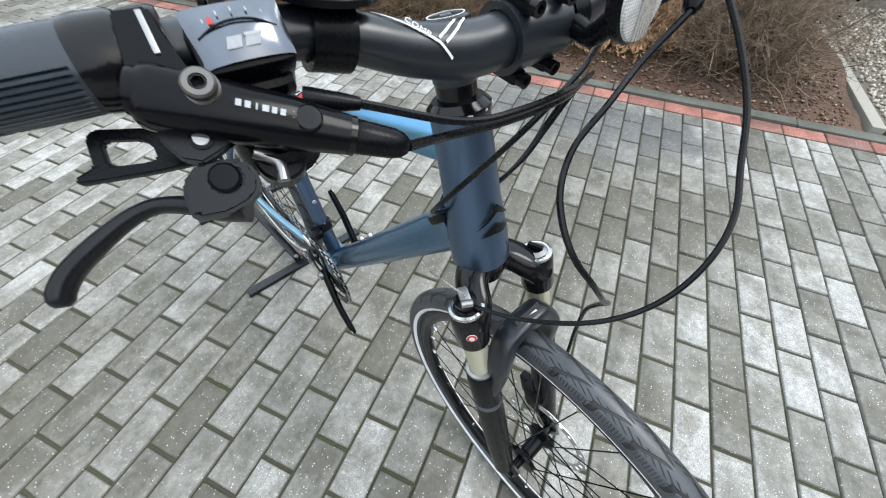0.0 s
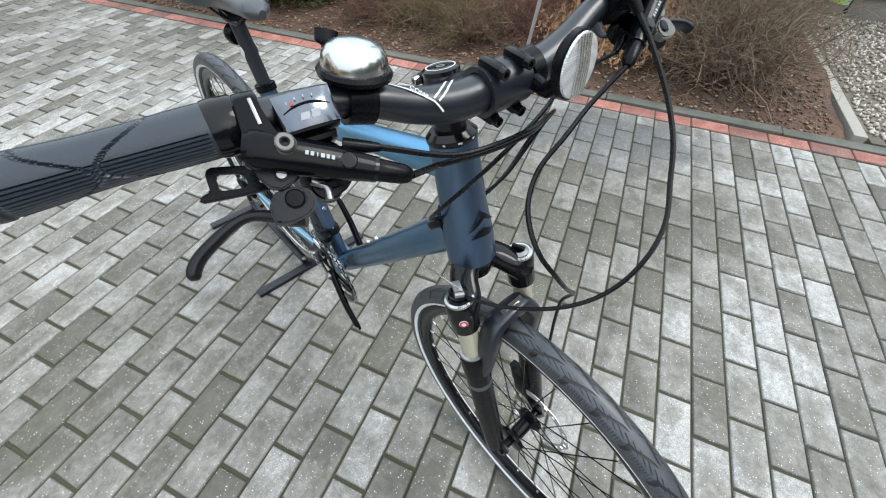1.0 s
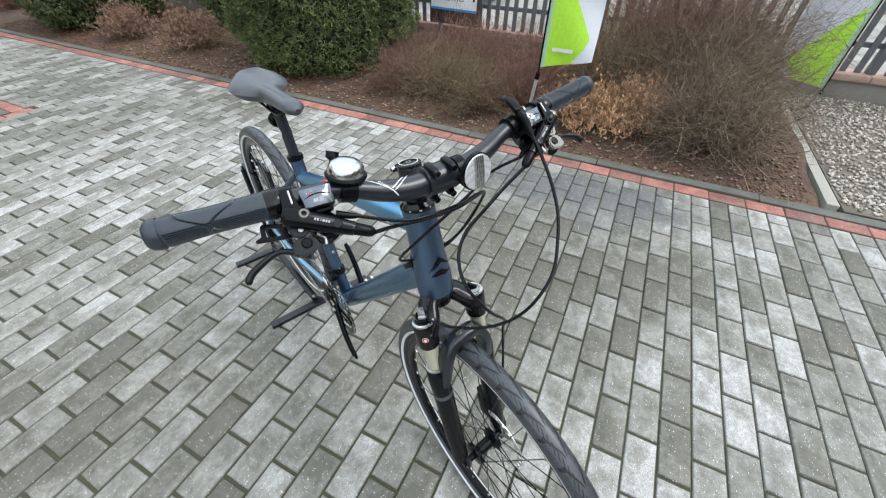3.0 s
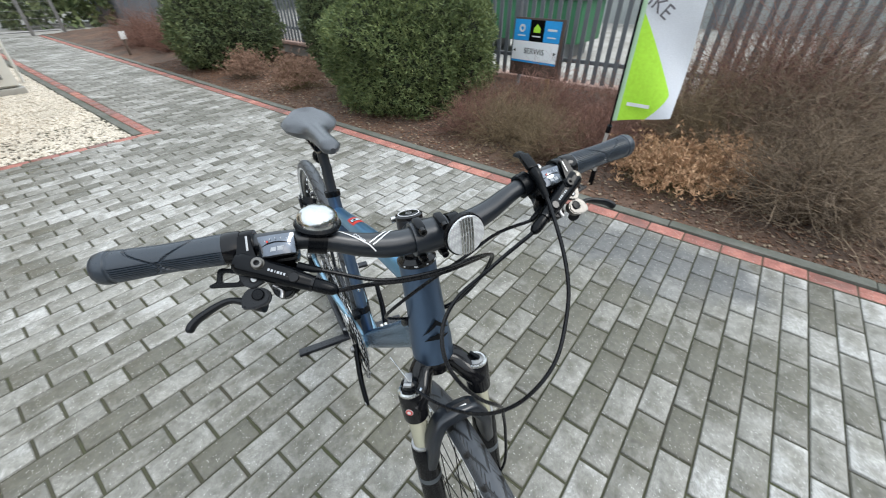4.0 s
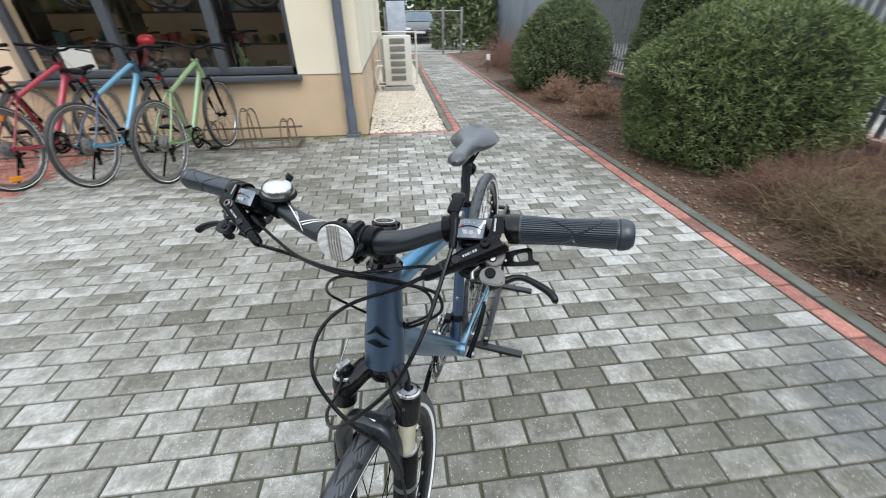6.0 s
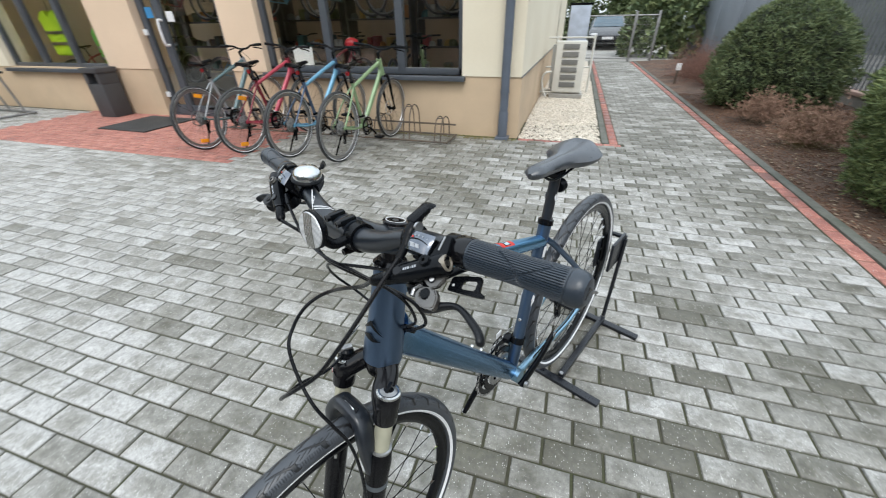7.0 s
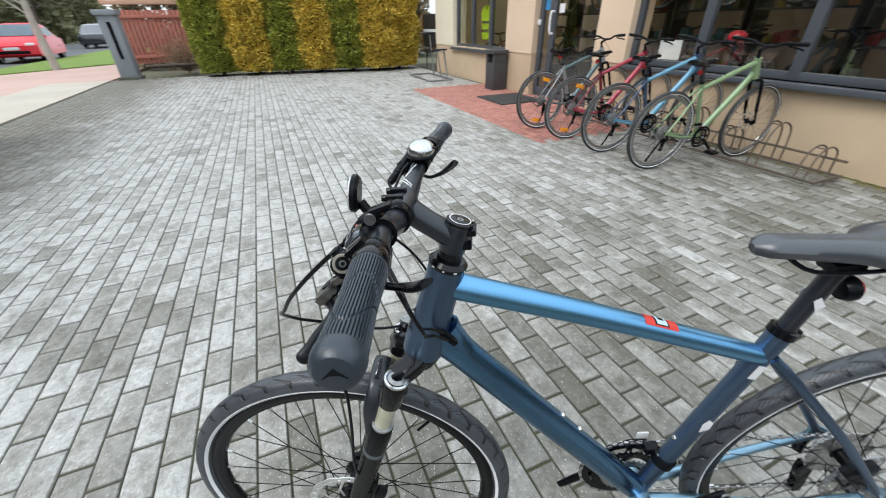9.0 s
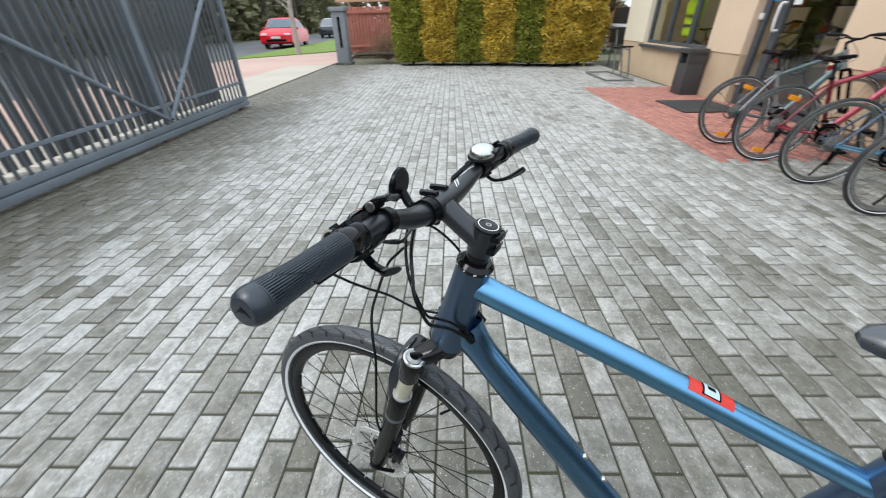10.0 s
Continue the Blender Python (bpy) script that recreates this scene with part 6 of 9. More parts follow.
path_bed = part("path", slab(bmesh.new(), PATH_X - 0.1, RED_X, 4.9, 15.0, -0.075, -0.008), SAND)
tagged(path_bed, "grey concrete block path beside the building", "path", kind="structure")

near, grey, path_far, red, half, cut, sliver = [], [], [], [], [], [], []
for row in range(-46, 151):
    y = (row + 0.5) * 0.1
    if y > -4.45 and row % 2:
        half.append((2.55, y))
    if y > FRONT_Y:
        (sliver if row % 2 else cut).append((1.4735 if row % 2 else 1.5195, y))
    for col in range(-66, 15):
        x = 0.2 * col + (0.1 if row % 2 == 0 else 0.0)
        if not is_paved(x, y):
            continue
        if in_red_zone(x, y):
            red.append((x, y))
        elif y > 4.9:
            path_far.append((x, y))
        elif -0.05 < x < 2.05 and -1.42 < y < 0.52 and len(near) < 300 and abs(x - 1.0) < 0.95:
            near.append((x, y))
        else:
            grey.append((x, y))
paved("paver_field", grey, PAVERS, 0.1900, 0.0936, parent=pavement, label="grey concrete pavers")
paved("path_pavers", path_far, PAVERS, 0.1900, 0.0936, parent=path_bed, label="grey concrete pavers")
paved("half_pavers", half, PAVERS, 0.0900, 0.0936, parent=pavement, label="halved grey pavers along the border")
paved("cut_pavers", cut, PAVERS, 0.1505, 0.0936, parent=path_bed, label="cut grey pavers along the pebble strip")
paved("cut_pavers", sliver, PAVERS, 0.0535, 0.0936, parent=path_bed, label="cut grey pavers along the pebble strip")
paved("red_pavers", red, RED_PAVERS, 0.1900, 0.0936, parent=pavement, label="red concrete pavers before the shop door")

# red border bricks along the bed and round the pebble strip, then kerbs
border = part("border", slab(bmesh.new(), RED_X, RED_X + 0.11, -4.5, 15.0, -0.075, -0.006), SAND)
tagged(border, "single row of red border bricks", "border", kind="structure")
path_border = part("path_border", slab(bmesh.new(), SIDE_X, PATH_X + 0.102, FRONT_Y - 0.10, FRONT_Y - 0.001, -0.074, -0.008), SAND)
slab_bm = slab(bmesh.new(), PATH_X, PATH_X + 0.102, FRONT_Y, 15.0, -0.0745, -0.0085)
tagged(path_border, "red bricks framing the white pebble strip", "border", kind="structure")
part("border_bed", slab_bm, SAND, path_border)


def kerb_row(name, a, b, w, h, top, n_len=1.0, parent_label="", material=None):
    """Kerb stones end to end from a to b."""
    a, b = Vector((*a, 0)), Vector((*b, 0))
    d = (b - a).normalized()
    count = max(1, round((b - a).length / n_len))
    step = (b - a).length / count
    root = thing(name, None, parent_label, "kerb", kind="structure")
    mesh_bm = box(bmesh.new(), 0, 0, top - h / 2, step - 0.006, w, h, 0.004)
    mesh = bpy.data.meshes.new("kerb_stone")
    mesh_bm.to_mesh(mesh)
    mesh_bm.free()
    mesh.materials.append(material or KERB)
    ang = math.atan2(d.y, d.x)
    rng = random.Random(3)
    for k in range(count):
        q = a + d * step * (k + 0.5)
        ob = new("kerb_stone", mesh)
        ob.parent = root
        ob.matrix_local = Matrix.LocRotScale((q.x, q.y, rng.gauss(0, 0.002)), Euler((0, 0, ang + rng.gauss(0, 0.002))), None)
    return root


kerb_row("kerb", (RED_X + 0.152, -4.5), (RED_X + 0.152, 15.0), 0.078, 0.20, 0.007, 1.0, "grey concrete edging kerb along the planting bed")
kerb_row("path_kerb", (PATH_X - 0.045, FRONT_Y + 0.01), (PATH_X - 0.045, 15.0), 0.075, 0.18, 0.004, 1.0, "grey concrete edging beside white pebbles")
kerb_row("bed_kerb", (RED_X + 0.21, -1.95), (5.1, -1.95), 0.065, 0.22, 0.03, 0.8, "pale concrete edging closing the planting bed", surf("pale_kerb", (0.42, 0.40, 0.35), (0.3, 0.29, 0.25), 2.0, 90, 0.9, bump=0.4))

# soil of the bed, slightly heaped
bm = bmesh.new()
bmesh.ops.create_grid(bm, x_segments=36, y_segments=190, size=0.5)
for v in bm.verts:
    x, y = 2.805 + (v.co.x + 0.5) * 2.365, -1.9 + (v.co.y + 0.5) * 17.0
    z = -0.006 + 0.06 * math.sin(math.pi * (v.co.x + 0.5)) + min(0.05, 0.2 * (x - 2.8)) * (noise.noise((x * 2.1, y * 2.1, 3)) + 0.4 * noise.noise((x * 7, y * 7, 1)))
    v.co = (x, y, max(z, -0.03))
bed = part("planting_bed", bm, SOIL)
tagged(bed, "brown soil bed under bark mulch and dead leaves", "soil bed", kind="structure")


def scatter(name, label, category, area, n, size, flat, material, z_of, seed, parent=None, kind="stuff"):
    """Loose small pieces: squashed six-cornered chips or pebbles in one mesh."""
    rng = np.random.default_rng(seed)
    x0, x1, y0, y1 = area
    o = np.array([(1, 0, 0), (-1, 0, 0), (0, 1, 0), (0, -1, 0), (0, 0, 1), (0, 0, -1)], float)
    f = np.array([(0, 2, 4), (2, 1, 4), (1, 3, 4), (3, 0, 4), (2, 0, 5), (1, 2, 5), (3, 1, 5), (0, 3, 5)])
    s = rng.uniform(0.55, 1.0, (n, 3)) * size * np.array([1.0, rng.uniform(0.5, 0.8), flat])
    v = o[None] * s[:, None, :]
    a, t = rng.uniform(0, 6.28, n), rng.normal(0, 0.35, n)
    y2, z2 = v[:, :, 1] * np.cos(t)[:, None] - v[:, :, 2] * np.sin(t)[:, None], v[:, :, 1] * np.sin(t)[:, None] + v[:, :, 2] * np.cos(t)[:, None]
    x2 = v[:, :, 0] * np.cos(a)[:, None] - y2 * np.sin(a)[:, None]
    y3 = v[:, :, 0] * np.sin(a)[:, None] + y2 * np.cos(a)[:, None]
    px, py = rng.uniform(x0, x1, n), rng.uniform(y0, y1, n)
    pz = np.array([z_of(q, r) for q, r in zip(px, py)])
    out = np.stack([x2 + px[:, None], y3 + py[:, None], z2 + pz[:, None]], 2).reshape(-1, 3)
    faces = (f[None] + 6 * np.arange(n)[:, None, None]).reshape(-1, 3)
    ob = put(name, array_mesh(name, out, faces), material, parent, smooth=False)
    return tagged(ob, label, category, kind=kind)


def bed_height(x, y):
    u = (x - 2.805) / 2.365
    return -0.002 + 0.06 * math.sin(math.pi * u) + min(0.05, 0.2 * (x - 2.8)) * (noise.noise((x * 2.1, y * 2.1, 3)) + 0.4 * noise.noise((x * 7, y * 7, 1)))


MULCH = leaf_material("bark_and_dead_leaves", (0.27, 0.145, 0.090), (0.085, 0.055, 0.042), 0.85)
scatter("mulch", "brown bark mulch and dead leaves", "mulch", (2.81, 5.0, -1.85, 8.0), 26000, 0.019, 0.22, MULCH, bed_height, 2)
PALE = leaf_material("pale_dead_leaves", (0.42, 0.33, 0.24), (0.26, 0.19, 0.13), 0.8)
scatter("leaf_litter", "pale curled dead leaves", "leaves", (2.81, 4.4, -1.85, 5.0), 2400, 0.020, 0.15, PALE, lambda x, y: bed_height(x, y) + 0.006, 7)
PEBBLE = leaf_material("white_pebbles", (0.80, 0.74, 0.64), (0.52, 0.46, 0.38), 0.7)
pebble_floor = part("pebble_strip", slab(bmesh.new(), SIDE_X, PATH_X - 0.085, FRONT_Y, 15.0, -0.07, -0.012), surf("pebble_ground", (0.62, 0.56, 0.47), (0.45, 0.40, 0.33), 6, 50, 0.9, bump=0.8, relief=0.01))
tagged(pebble_floor, "strip of white pebbles along the wall", "pebbles", kind="structure")
scatter("pebbles", "white and cream pebbles", "pebbles", (SIDE_X + 0.02, PATH_X - 0.10, FRONT_Y + 0.01, 9.5), 13000, 0.023, 0.7, PEBBLE, lambda x, y: -0.004, 4)
GRAVEL = leaf_material("mixed_grey_gravel", (0.66, 0.61, 0.53), (0.22, 0.195, 0.16), 0.8)
gravel_floor = part("gravel_patch", slab(bmesh.new(), 2.83, 5.2, -4.5, -2.02, -0.06, 0.0), surf("gravel_ground", (0.20, 0.175, 0.14), (0.10, 0.085, 0.065), 5, 60, 0.9, bump=0.8, relief=0.01))
tagged(gravel_floor, "pale gravel patch beyond the bed edging", "gravel", kind="structure")
scatter("gravel", "pale gravel stones", "gravel", (2.85, 5.1, -4.0, -2.03), 4500, 0.021, 0.7, GRAVEL, lambda x, y: 0.006, 9)

MOSS = leaf_material("wall_moss", (0.17, 0.18, 0.05), (0.24, 0.19, 0.09), 0.95)
scatter("moss", "moss and dirt along the wall's foot", "moss", (-2.6, SIDE_X, FRONT_Y - 0.16, FRONT_Y - 0.01), 1800, 0.012, 0.4, MOSS, lambda x, y: 0.0, 12)
scatter("moss", "moss in the joints before the wall", "moss", (-1.8, SIDE_X + 0.3, FRONT_Y - 0.75, FRONT_Y - 0.15), 1300, 0.008, 0.25, MOSS, lambda x, y: -0.004, 13)

scatter("leaf_litter", "brown leaf litter along the hedge's foot", "leaves", (-11.9, -10.9, -3.2, 2.6), 700, 0.020, 0.2, MULCH, lambda x, y: 0.002, 17)

scatter("moss", "dark moss and dirt along the gate's track", "moss", (-7.5, 2.4, -4.3, -3.30), 4500, 0.011, 0.3, leaf_material("dark_moss", (0.11, 0.11, 0.045), (0.07, 0.06, 0.04), 0.95), lambda x, y: -0.001, 18)

# apron, verge and street beyond the gate
apron = part("apron", slab(bmesh.new(), -60, 12, -9.3, -4.5, -0.08, -0.004), surf("pink_paving", (0.55, 0.38, 0.32), (0.46, 0.31, 0.26), 0.5, 20, 0.85, bump=0.3))
tagged(apron, "pinkish paved apron and pavement along the street", "pavement", kind="structure")
part("apron_strip", slab(bmesh.new(), -12.7, 12, -5.9, -4.502, -0.078, 0.0), surf("pale_slab", (0.50, 0.45, 0.38), (0.42, 0.38, 0.32), 1, 30, 0.85), apron)
verge = part("verge", plate(bmesh.new(), [(-15.2, -9.3), (-18.9, -5.8), (-40, -5.8), (-60, -9.3)], 0.05, Matrix.Translation((0, 0, 0.0))), surf("green_grass", (0.14, 0.24, 0.03), (0.20, 0.26, 0.06), 1.5, 60, 0.9, bump=0.8, relief=0.02))
tagged(verge, "bright green grass verge", "grass", kind="structure")
road = part("road", slab(bmesh.new(), -200, 80, -16, -9.4, -0.088, -0.045), ASPHALT)
tagged(road, "grey asphalt street", "road", kind="structure")
kerb_row("road_kerb", (-60, -9.35), (12, -9.35), 0.1, 0.15, 0.0, 1.0, "grey street kerb")


# ---- the shop building ----
H = 3.3


def wall_piece(name, x0, x1, y0, y1, z0, z1, material, parent):
    return part(name, slab(bmesh.new(), x0, x1, y0, y1, z0, z1), material, parent, smooth=False)


WIN_R = (-3.32, -0.47, 0.70, 2.45)       # window beside the door: x0, x1, sill, head
WIN_L = (-8.95, -6.42, 0.68, 2.45)
DOOR = (-5.48, -3.95)                    # recessed entrance between two piers
END_X = -10.1
front = thing("wall_front", None, "cream rendered shop wall on a tan plinth", "wall", kind="structure")
y0, y1 = FRONT_Y, FRONT_Y + 0.36
spans = [(END_X, WIN_L[0]), (WIN_L[1], DOOR[0] - 0.03), (DOOR[1] + 0.03, WIN_R[0]), (WIN_R[1], SIDE_X)]
for a, b in spans:
    wall_piece("upper_wall", a, b, y0, y1, 0.70, H, PEACH if -7 < a < -3.5 else CREAM, front)
for a, b in ((END_X, DOOR[0] - 0.03), (DOOR[1] + 0.03, SIDE_X)):
    wall_piece("plinth", a, b, y0 + 0.012, y1, -0.05, 0.698, TAN, front)
for x0, x1, zs, zh in (WIN_R, WIN_L):
    wall_piece("lintel", x0, x1, y0, y1, zh, H, CREAM, front)
wall_piece("lintel", DOOR[0] - 0.03, DOOR[1] + 0.03, y0, y1, 2.55, H, CREAM, front)
for x0, x1 in ((DOOR[0] - 0.33, DOOR[0] - 0.03), (DOOR[1] + 0.03, DOOR[1] + 0.33)):
    wall_piece("pier", x0, x1, y1, 4.45, -0.05, H, TAN, front)

side = thing("wall_side", None, "cream rendered side wall on a tan plinth", "wall", kind="structure")
wall_piece("upper_wall", SIDE_X - 0.36, SIDE_X, y1, 15.5, 0.70, H, CREAM, side)
wall_piece("plinth", SIDE_X - 0.36, SIDE_X - 0.012, y1, 15.5, -0.05, 0.698, TAN, side)
for z in (0.70,):
    part("drip_edge", tube(bmesh.new(), [(SIDE_X + 0.002, y0, z), (SIDE_X + 0.002, 15.5, z)], 0.008, 6), ANTHRACITE, side)
west = part("wall_west", slab(bmesh.new(), END_X, END_X + 0.3, y1, 15.5, -0.05, H), CREAM, smooth=False)
tagged(west, "cream rendered end wall", "wall", kind="structure")
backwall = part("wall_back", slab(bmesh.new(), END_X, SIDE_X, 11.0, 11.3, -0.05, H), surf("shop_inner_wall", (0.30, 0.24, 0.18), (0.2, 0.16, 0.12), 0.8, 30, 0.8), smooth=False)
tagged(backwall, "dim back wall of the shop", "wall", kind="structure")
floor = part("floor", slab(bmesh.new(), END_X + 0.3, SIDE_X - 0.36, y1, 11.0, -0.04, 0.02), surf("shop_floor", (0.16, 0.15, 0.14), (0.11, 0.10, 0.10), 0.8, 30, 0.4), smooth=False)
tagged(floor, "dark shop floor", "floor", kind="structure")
ceiling = part("ceiling", slab(bmesh.new(), END_X - 0.1, SIDE_X + 0.1, y0 - 0.1, 15.6, H, H + 0.25), surf("roof_slab", (0.25, 0.23, 0.21)), smooth=False)
tagged(ceiling, "flat roof over the shop", "roof", kind="structure")


def window(name, x0, x1, zs, zh, mullions, label):
    w = thing(name, None, label, "window", kind="structure")
    y = FRONT_Y + 0.10
    for nm, a, b, c, d in (("window_frame", x0, x1, zs, zs + 0.075), ("window_frame", x0, x1, zh - 0.075, zh), ("window_frame", x0, x0 + 0.07, zs, zh), ("window_frame", x1 - 0.07, x1, zs, zh)):
        part(nm, slab(bmesh.new(), a, b, y, y + 0.08, c, d, 0.004), ANTHRACITE, w)
    edges = [x0 + 0.07, *mullions, x1 - 0.07]
    for m in mullions:
        part("mullion", slab(bmesh.new(), m - 0.05, m + 0.05, y - 0.004, y + 0.084, zs, zh, 0.004), ANTHRACITE, w)
    for a, b in zip(edges, edges[1:]):
        pane = part("pane", slab(bmesh.new(), a, b, y + 0.036, y + 0.044, zs + 0.05, zh - 0.05), PANE, w, smooth=False)
        pane.visible_shadow = False
    bm = slab(bmesh.new(), x0 - 0.03, x1 + 0.04, FRONT_Y - 0.075, FRONT_Y + 0.11, zs - 0.055, zs - 0.002, 0.006)
    part("window_sill", bm, ANTHRACITE, w)
    return w


window("window_1", *WIN_R, (-2.34, -1.30), "wide shop window with anthracite frame and sill")
window("window_2", *WIN_L, (-8.10, -7.25), "shop window with anthracite frame, vests behind it")

door = thing("door_1", None, "glazed shop door in anthracite frame with pale pull handle", "door", kind="structure")
yd = 4.07
for a, b, c, d in ((DOOR[0], DOOR[0] + 0.09, 0, 2.5), (DOOR[1] - 0.09, DOOR[1], 0, 2.5), (DOOR[0], DOOR[1], 2.4, 2.5), (-5.18, -5.06, 0, 2.4)):
    part("door_frame", slab(bmesh.new(), a, b, yd, yd + 0.07, c, d, 0.004), ANTHRACITE, door)
part("kick_panel", slab(bmesh.new(), DOOR[0] + 0.09, DOOR[1] - 0.09, yd + 0.01, yd + 0.06, 0.0, 0.16, 0.003), ANTHRACITE, door)
for a, b in ((DOOR[0] + 0.09, -5.18), (-5.06, DOOR[1] - 0.09)):
    pane = part("pane", slab(bmesh.new(), a, b, yd + 0.03, yd + 0.038, 0.16, 2.4), PANE, door, smooth=False)
    pane.visible_shadow = False
part("door_handle", tube(bmesh.new(), glide([(-5.08, yd - 0.0, 1.35), (-5.08, yd - 0.07, 1.33), (-5.08, yd - 0.07, 1.05), (-5.08, yd - 0.0, 1.03)], 5), 0.018, 10), WHITE, door, "pale pull handle")
part("notice", slab(bmesh.new(), -5.37, -5.24, yd + 0.024, yd + 0.027, 1.38, 1.52), surf("blue_notice", (0.05, 0.30, 0.62)), door, "blue square notice")
part("notice", slab(bmesh.new(), -4.99, -4.86, yd + 0.024, yd + 0.027, 1.33, 1.46), WHITE, door, "white notice")
for z in (0.32, 1.20):
    part("hinge", box(bmesh.new(), DOOR[0] + 0.02, yd - 0.012, z, 0.07, 0.03, 0.08, 0.005), WHITE, door)

# downpipe on the corner
pipe = thing("downpipe", None, "slate-blue steel downpipe on the corner", "downpipe")
part("pipe", tube(bmesh.new(), [(0.075, FRONT_Y - 0.075, 0.10), (0.075, FRONT_Y - 0.075, H + 0.1)], 0.050, 20), PIPE, pipe)
part("pipe_foot", tube(bmesh.new(), [(0.075, FRONT_Y - 0.075, -0.02), (0.075, FRONT_Y - 0.075, 0.30), (0.075, FRONT_Y - 0.075, 0.33)], [0.058, 0.058, 0.052], 20), PIPE, pipe)
part("foot_collar", box(bmesh.new(), 0.075, FRONT_Y - 0.075, 0.012, 0.16, 0.16, 0.04, 0.01), PIPE, pipe)
for z in (0.55, 1.9):
    part("pipe_clip", lathe(bmesh.new(), [(0.050, -0.014), (0.055, -0.014), (0.055, 0.014), (0.050, 0.014)], (0.075, FRONT_Y - 0.075, z), (0, 0, 1), 20, closed=True), PIPE, pipe)

# doormat and litter bin
mat_bm = slab(bmesh.new(), -5.72, -4.80, 2.98, 3.84, 0.0, 0.016, 0.004)
tagged(part("doormat", mat_bm, surf("black_rubber_mat", (0.03, 0.03, 0.03), (0.045, 0.045, 0.045), 5, 120, 0.85, bump=0.9, relief=0.004)), "dark rubber doormat on red paving", "doormat")
bin_ob = thing("litter_bin", None, "dark grey square litter bin by the shop door", "litter bin")
BIN = surf("dark_grey_bin", (0.06, 0.062, 0.066), (0.05, 0.05, 0.055), 4, 120, 0.5)
bx, by = -6.42, 4.02 - 0.24
bm = bmesh.new()
slab(bm, bx - 0.17, bx + 0.17, by - 0.15, by + 0.15, 0.0, 0.50, 0.012)
slab(bm, bx - 0.17, bx - 0.10, by - 0.15, by + 0.15, 0.498, 0.66, 0.006)
slab(bm, bx + 0.10, bx + 0.17, by - 0.15, by + 0.15, 0.498, 0.66, 0.006)
slab(bm, bx - 0.102, bx + 0.102, by + 0.10, by + 0.15, 0.498, 0.66, 0.004)
part("bin_body", bm, BIN, bin_ob)
part("bin_lid", slab(bmesh.new(), bx - 0.185, bx + 0.185, by - 0.165, by + 0.165, 0.66, 0.735, 0.012), BIN, bin_ob)

# outdoor air-conditioning unit on the side wall
ac = thing("air_conditioner", None, "cream outdoor air-conditioning unit on a bracket", "air conditioner")
ACW = surf("cream_painted_steel", (0.72, 0.71, 0.66), (0.62, 0.61, 0.56), 3, 120, 0.5)
part("ac_body", slab(bmesh.new(), 0.46, 0.98, 7.05, 7.38, 0.10, 0.94, 0.015), ACW, ac)
bm = bmesh.new()
for k in range(6):
    z = 0.19 + 0.125 * k
    slab(bm, 0.58, 0.86, 7.035, 7.052, z, z + 0.085, 0.006)
part("ac_grille", bm, surf("ac_grille_grey", (0.22, 0.22, 0.21)), ac)
part("ac_back_coil", slab(bmesh.new(), 0.40, 0.458, 7.08, 7.36, 0.16, 0.88, 0.004), surf("coil_grey", (0.35, 0.35, 0.33)), ac)
for yb in (7.1, 7.32):
    part("ac_bracket", tube(bmesh.new(), [(0.25, yb, 0.09), (1.0, yb, 0.09)], 0.014, 8), ACW, ac)
part("ac_hose", tube(bmesh.new(), glide([(0.42, 7.02, 0.45), (0.33, 6.96, 0.44), (0.27, 6.98, 0.34), (0.30, 7.0, 0.16), (0.36, 7.0, 0.02)], 5), 0.018, 10), ACW, ac)
part("ac_plinth", slab(bmesh.new(), 0.42, 1.02, 7.02, 7.40, -0.01, 0.072, 0.01), surf("grey_block", (0.40, 0.39, 0.36)), ac)
cage = thing("unit_cage", None, "white tubular cage behind the air-conditioning unit", "cage")
for x in (0.42, 1.12):
    part("post", tube(bmesh.new(), [(x, 7.9, 0), (x, 7.9, 1.0)], 0.02, 10), ACW, cage)
for z in (0.45, 0.97):
    part("rail", tube(bmesh.new(), [(0.26, 7.9, z), (1.12, 7.9, z)], 0.016, 10), ACW, cage)
board = thing("notice_board", None, "pale blue notice board on the path", "board")
part("panel", slab(bmesh.new(), 0.55, 1.0, 9.98, 10.02, 0.80, 1.55, 0.006), surf("pale_blue_board", (0.55, 0.62, 0.75)), board)
part("board_rim", slab(bmesh.new(), 0.53, 1.02, 9.985, 10.015, 1.55, 1.60, 0.004), BLACK, board)
for x in (0.60, 0.95):
    part("board_leg", tube(bmesh.new(), [(x, 10.0, 0), (x, 10.0, 0.82)], 0.02, 8), BLACK, board)

# black display board past the building's end
display = thing("display_board", None, "black display board with a white band and an orange edge", "board")
part("panel", slab(bmesh.new(), -11.25, -10.16, 4.02, 4.05, 0.60, 1.42, 0.006), surf("black_board_face", (0.02, 0.022, 0.025), (0.03, 0.03, 0.033), 4, 90, 0.5), display)
part("white_band", slab(bmesh.new(), -11.23, -10.18, 4.012, 4.019, 0.98, 1.05), WHITE, display, smooth=False)
part("orange_edge", slab(bmesh.new(), -11.33, -11.252, 4.02, 4.05, 0.60, 1.42, 0.004), surf("orange_trim", (0.62, 0.30, 0.05), (0.5, 0.25, 0.05)), display)
for x in (-11.1, -10.3):
    part("board_leg", tube(bmesh.new(), [(x, 4.06, -0.01), (x, 4.06, 0.9)], 0.02, 8), bpy.data.materials["dark_grey_bin"], display)
yard_wall = part("yard_wall", slab(bmesh.new(), -13.4, -10.3, 5.6, 5.85, -0.05, 2.9), CREAM, smooth=False)
tagged(yard_wall, "cream rendered wall behind the hedge's end", "wall", kind="structure")


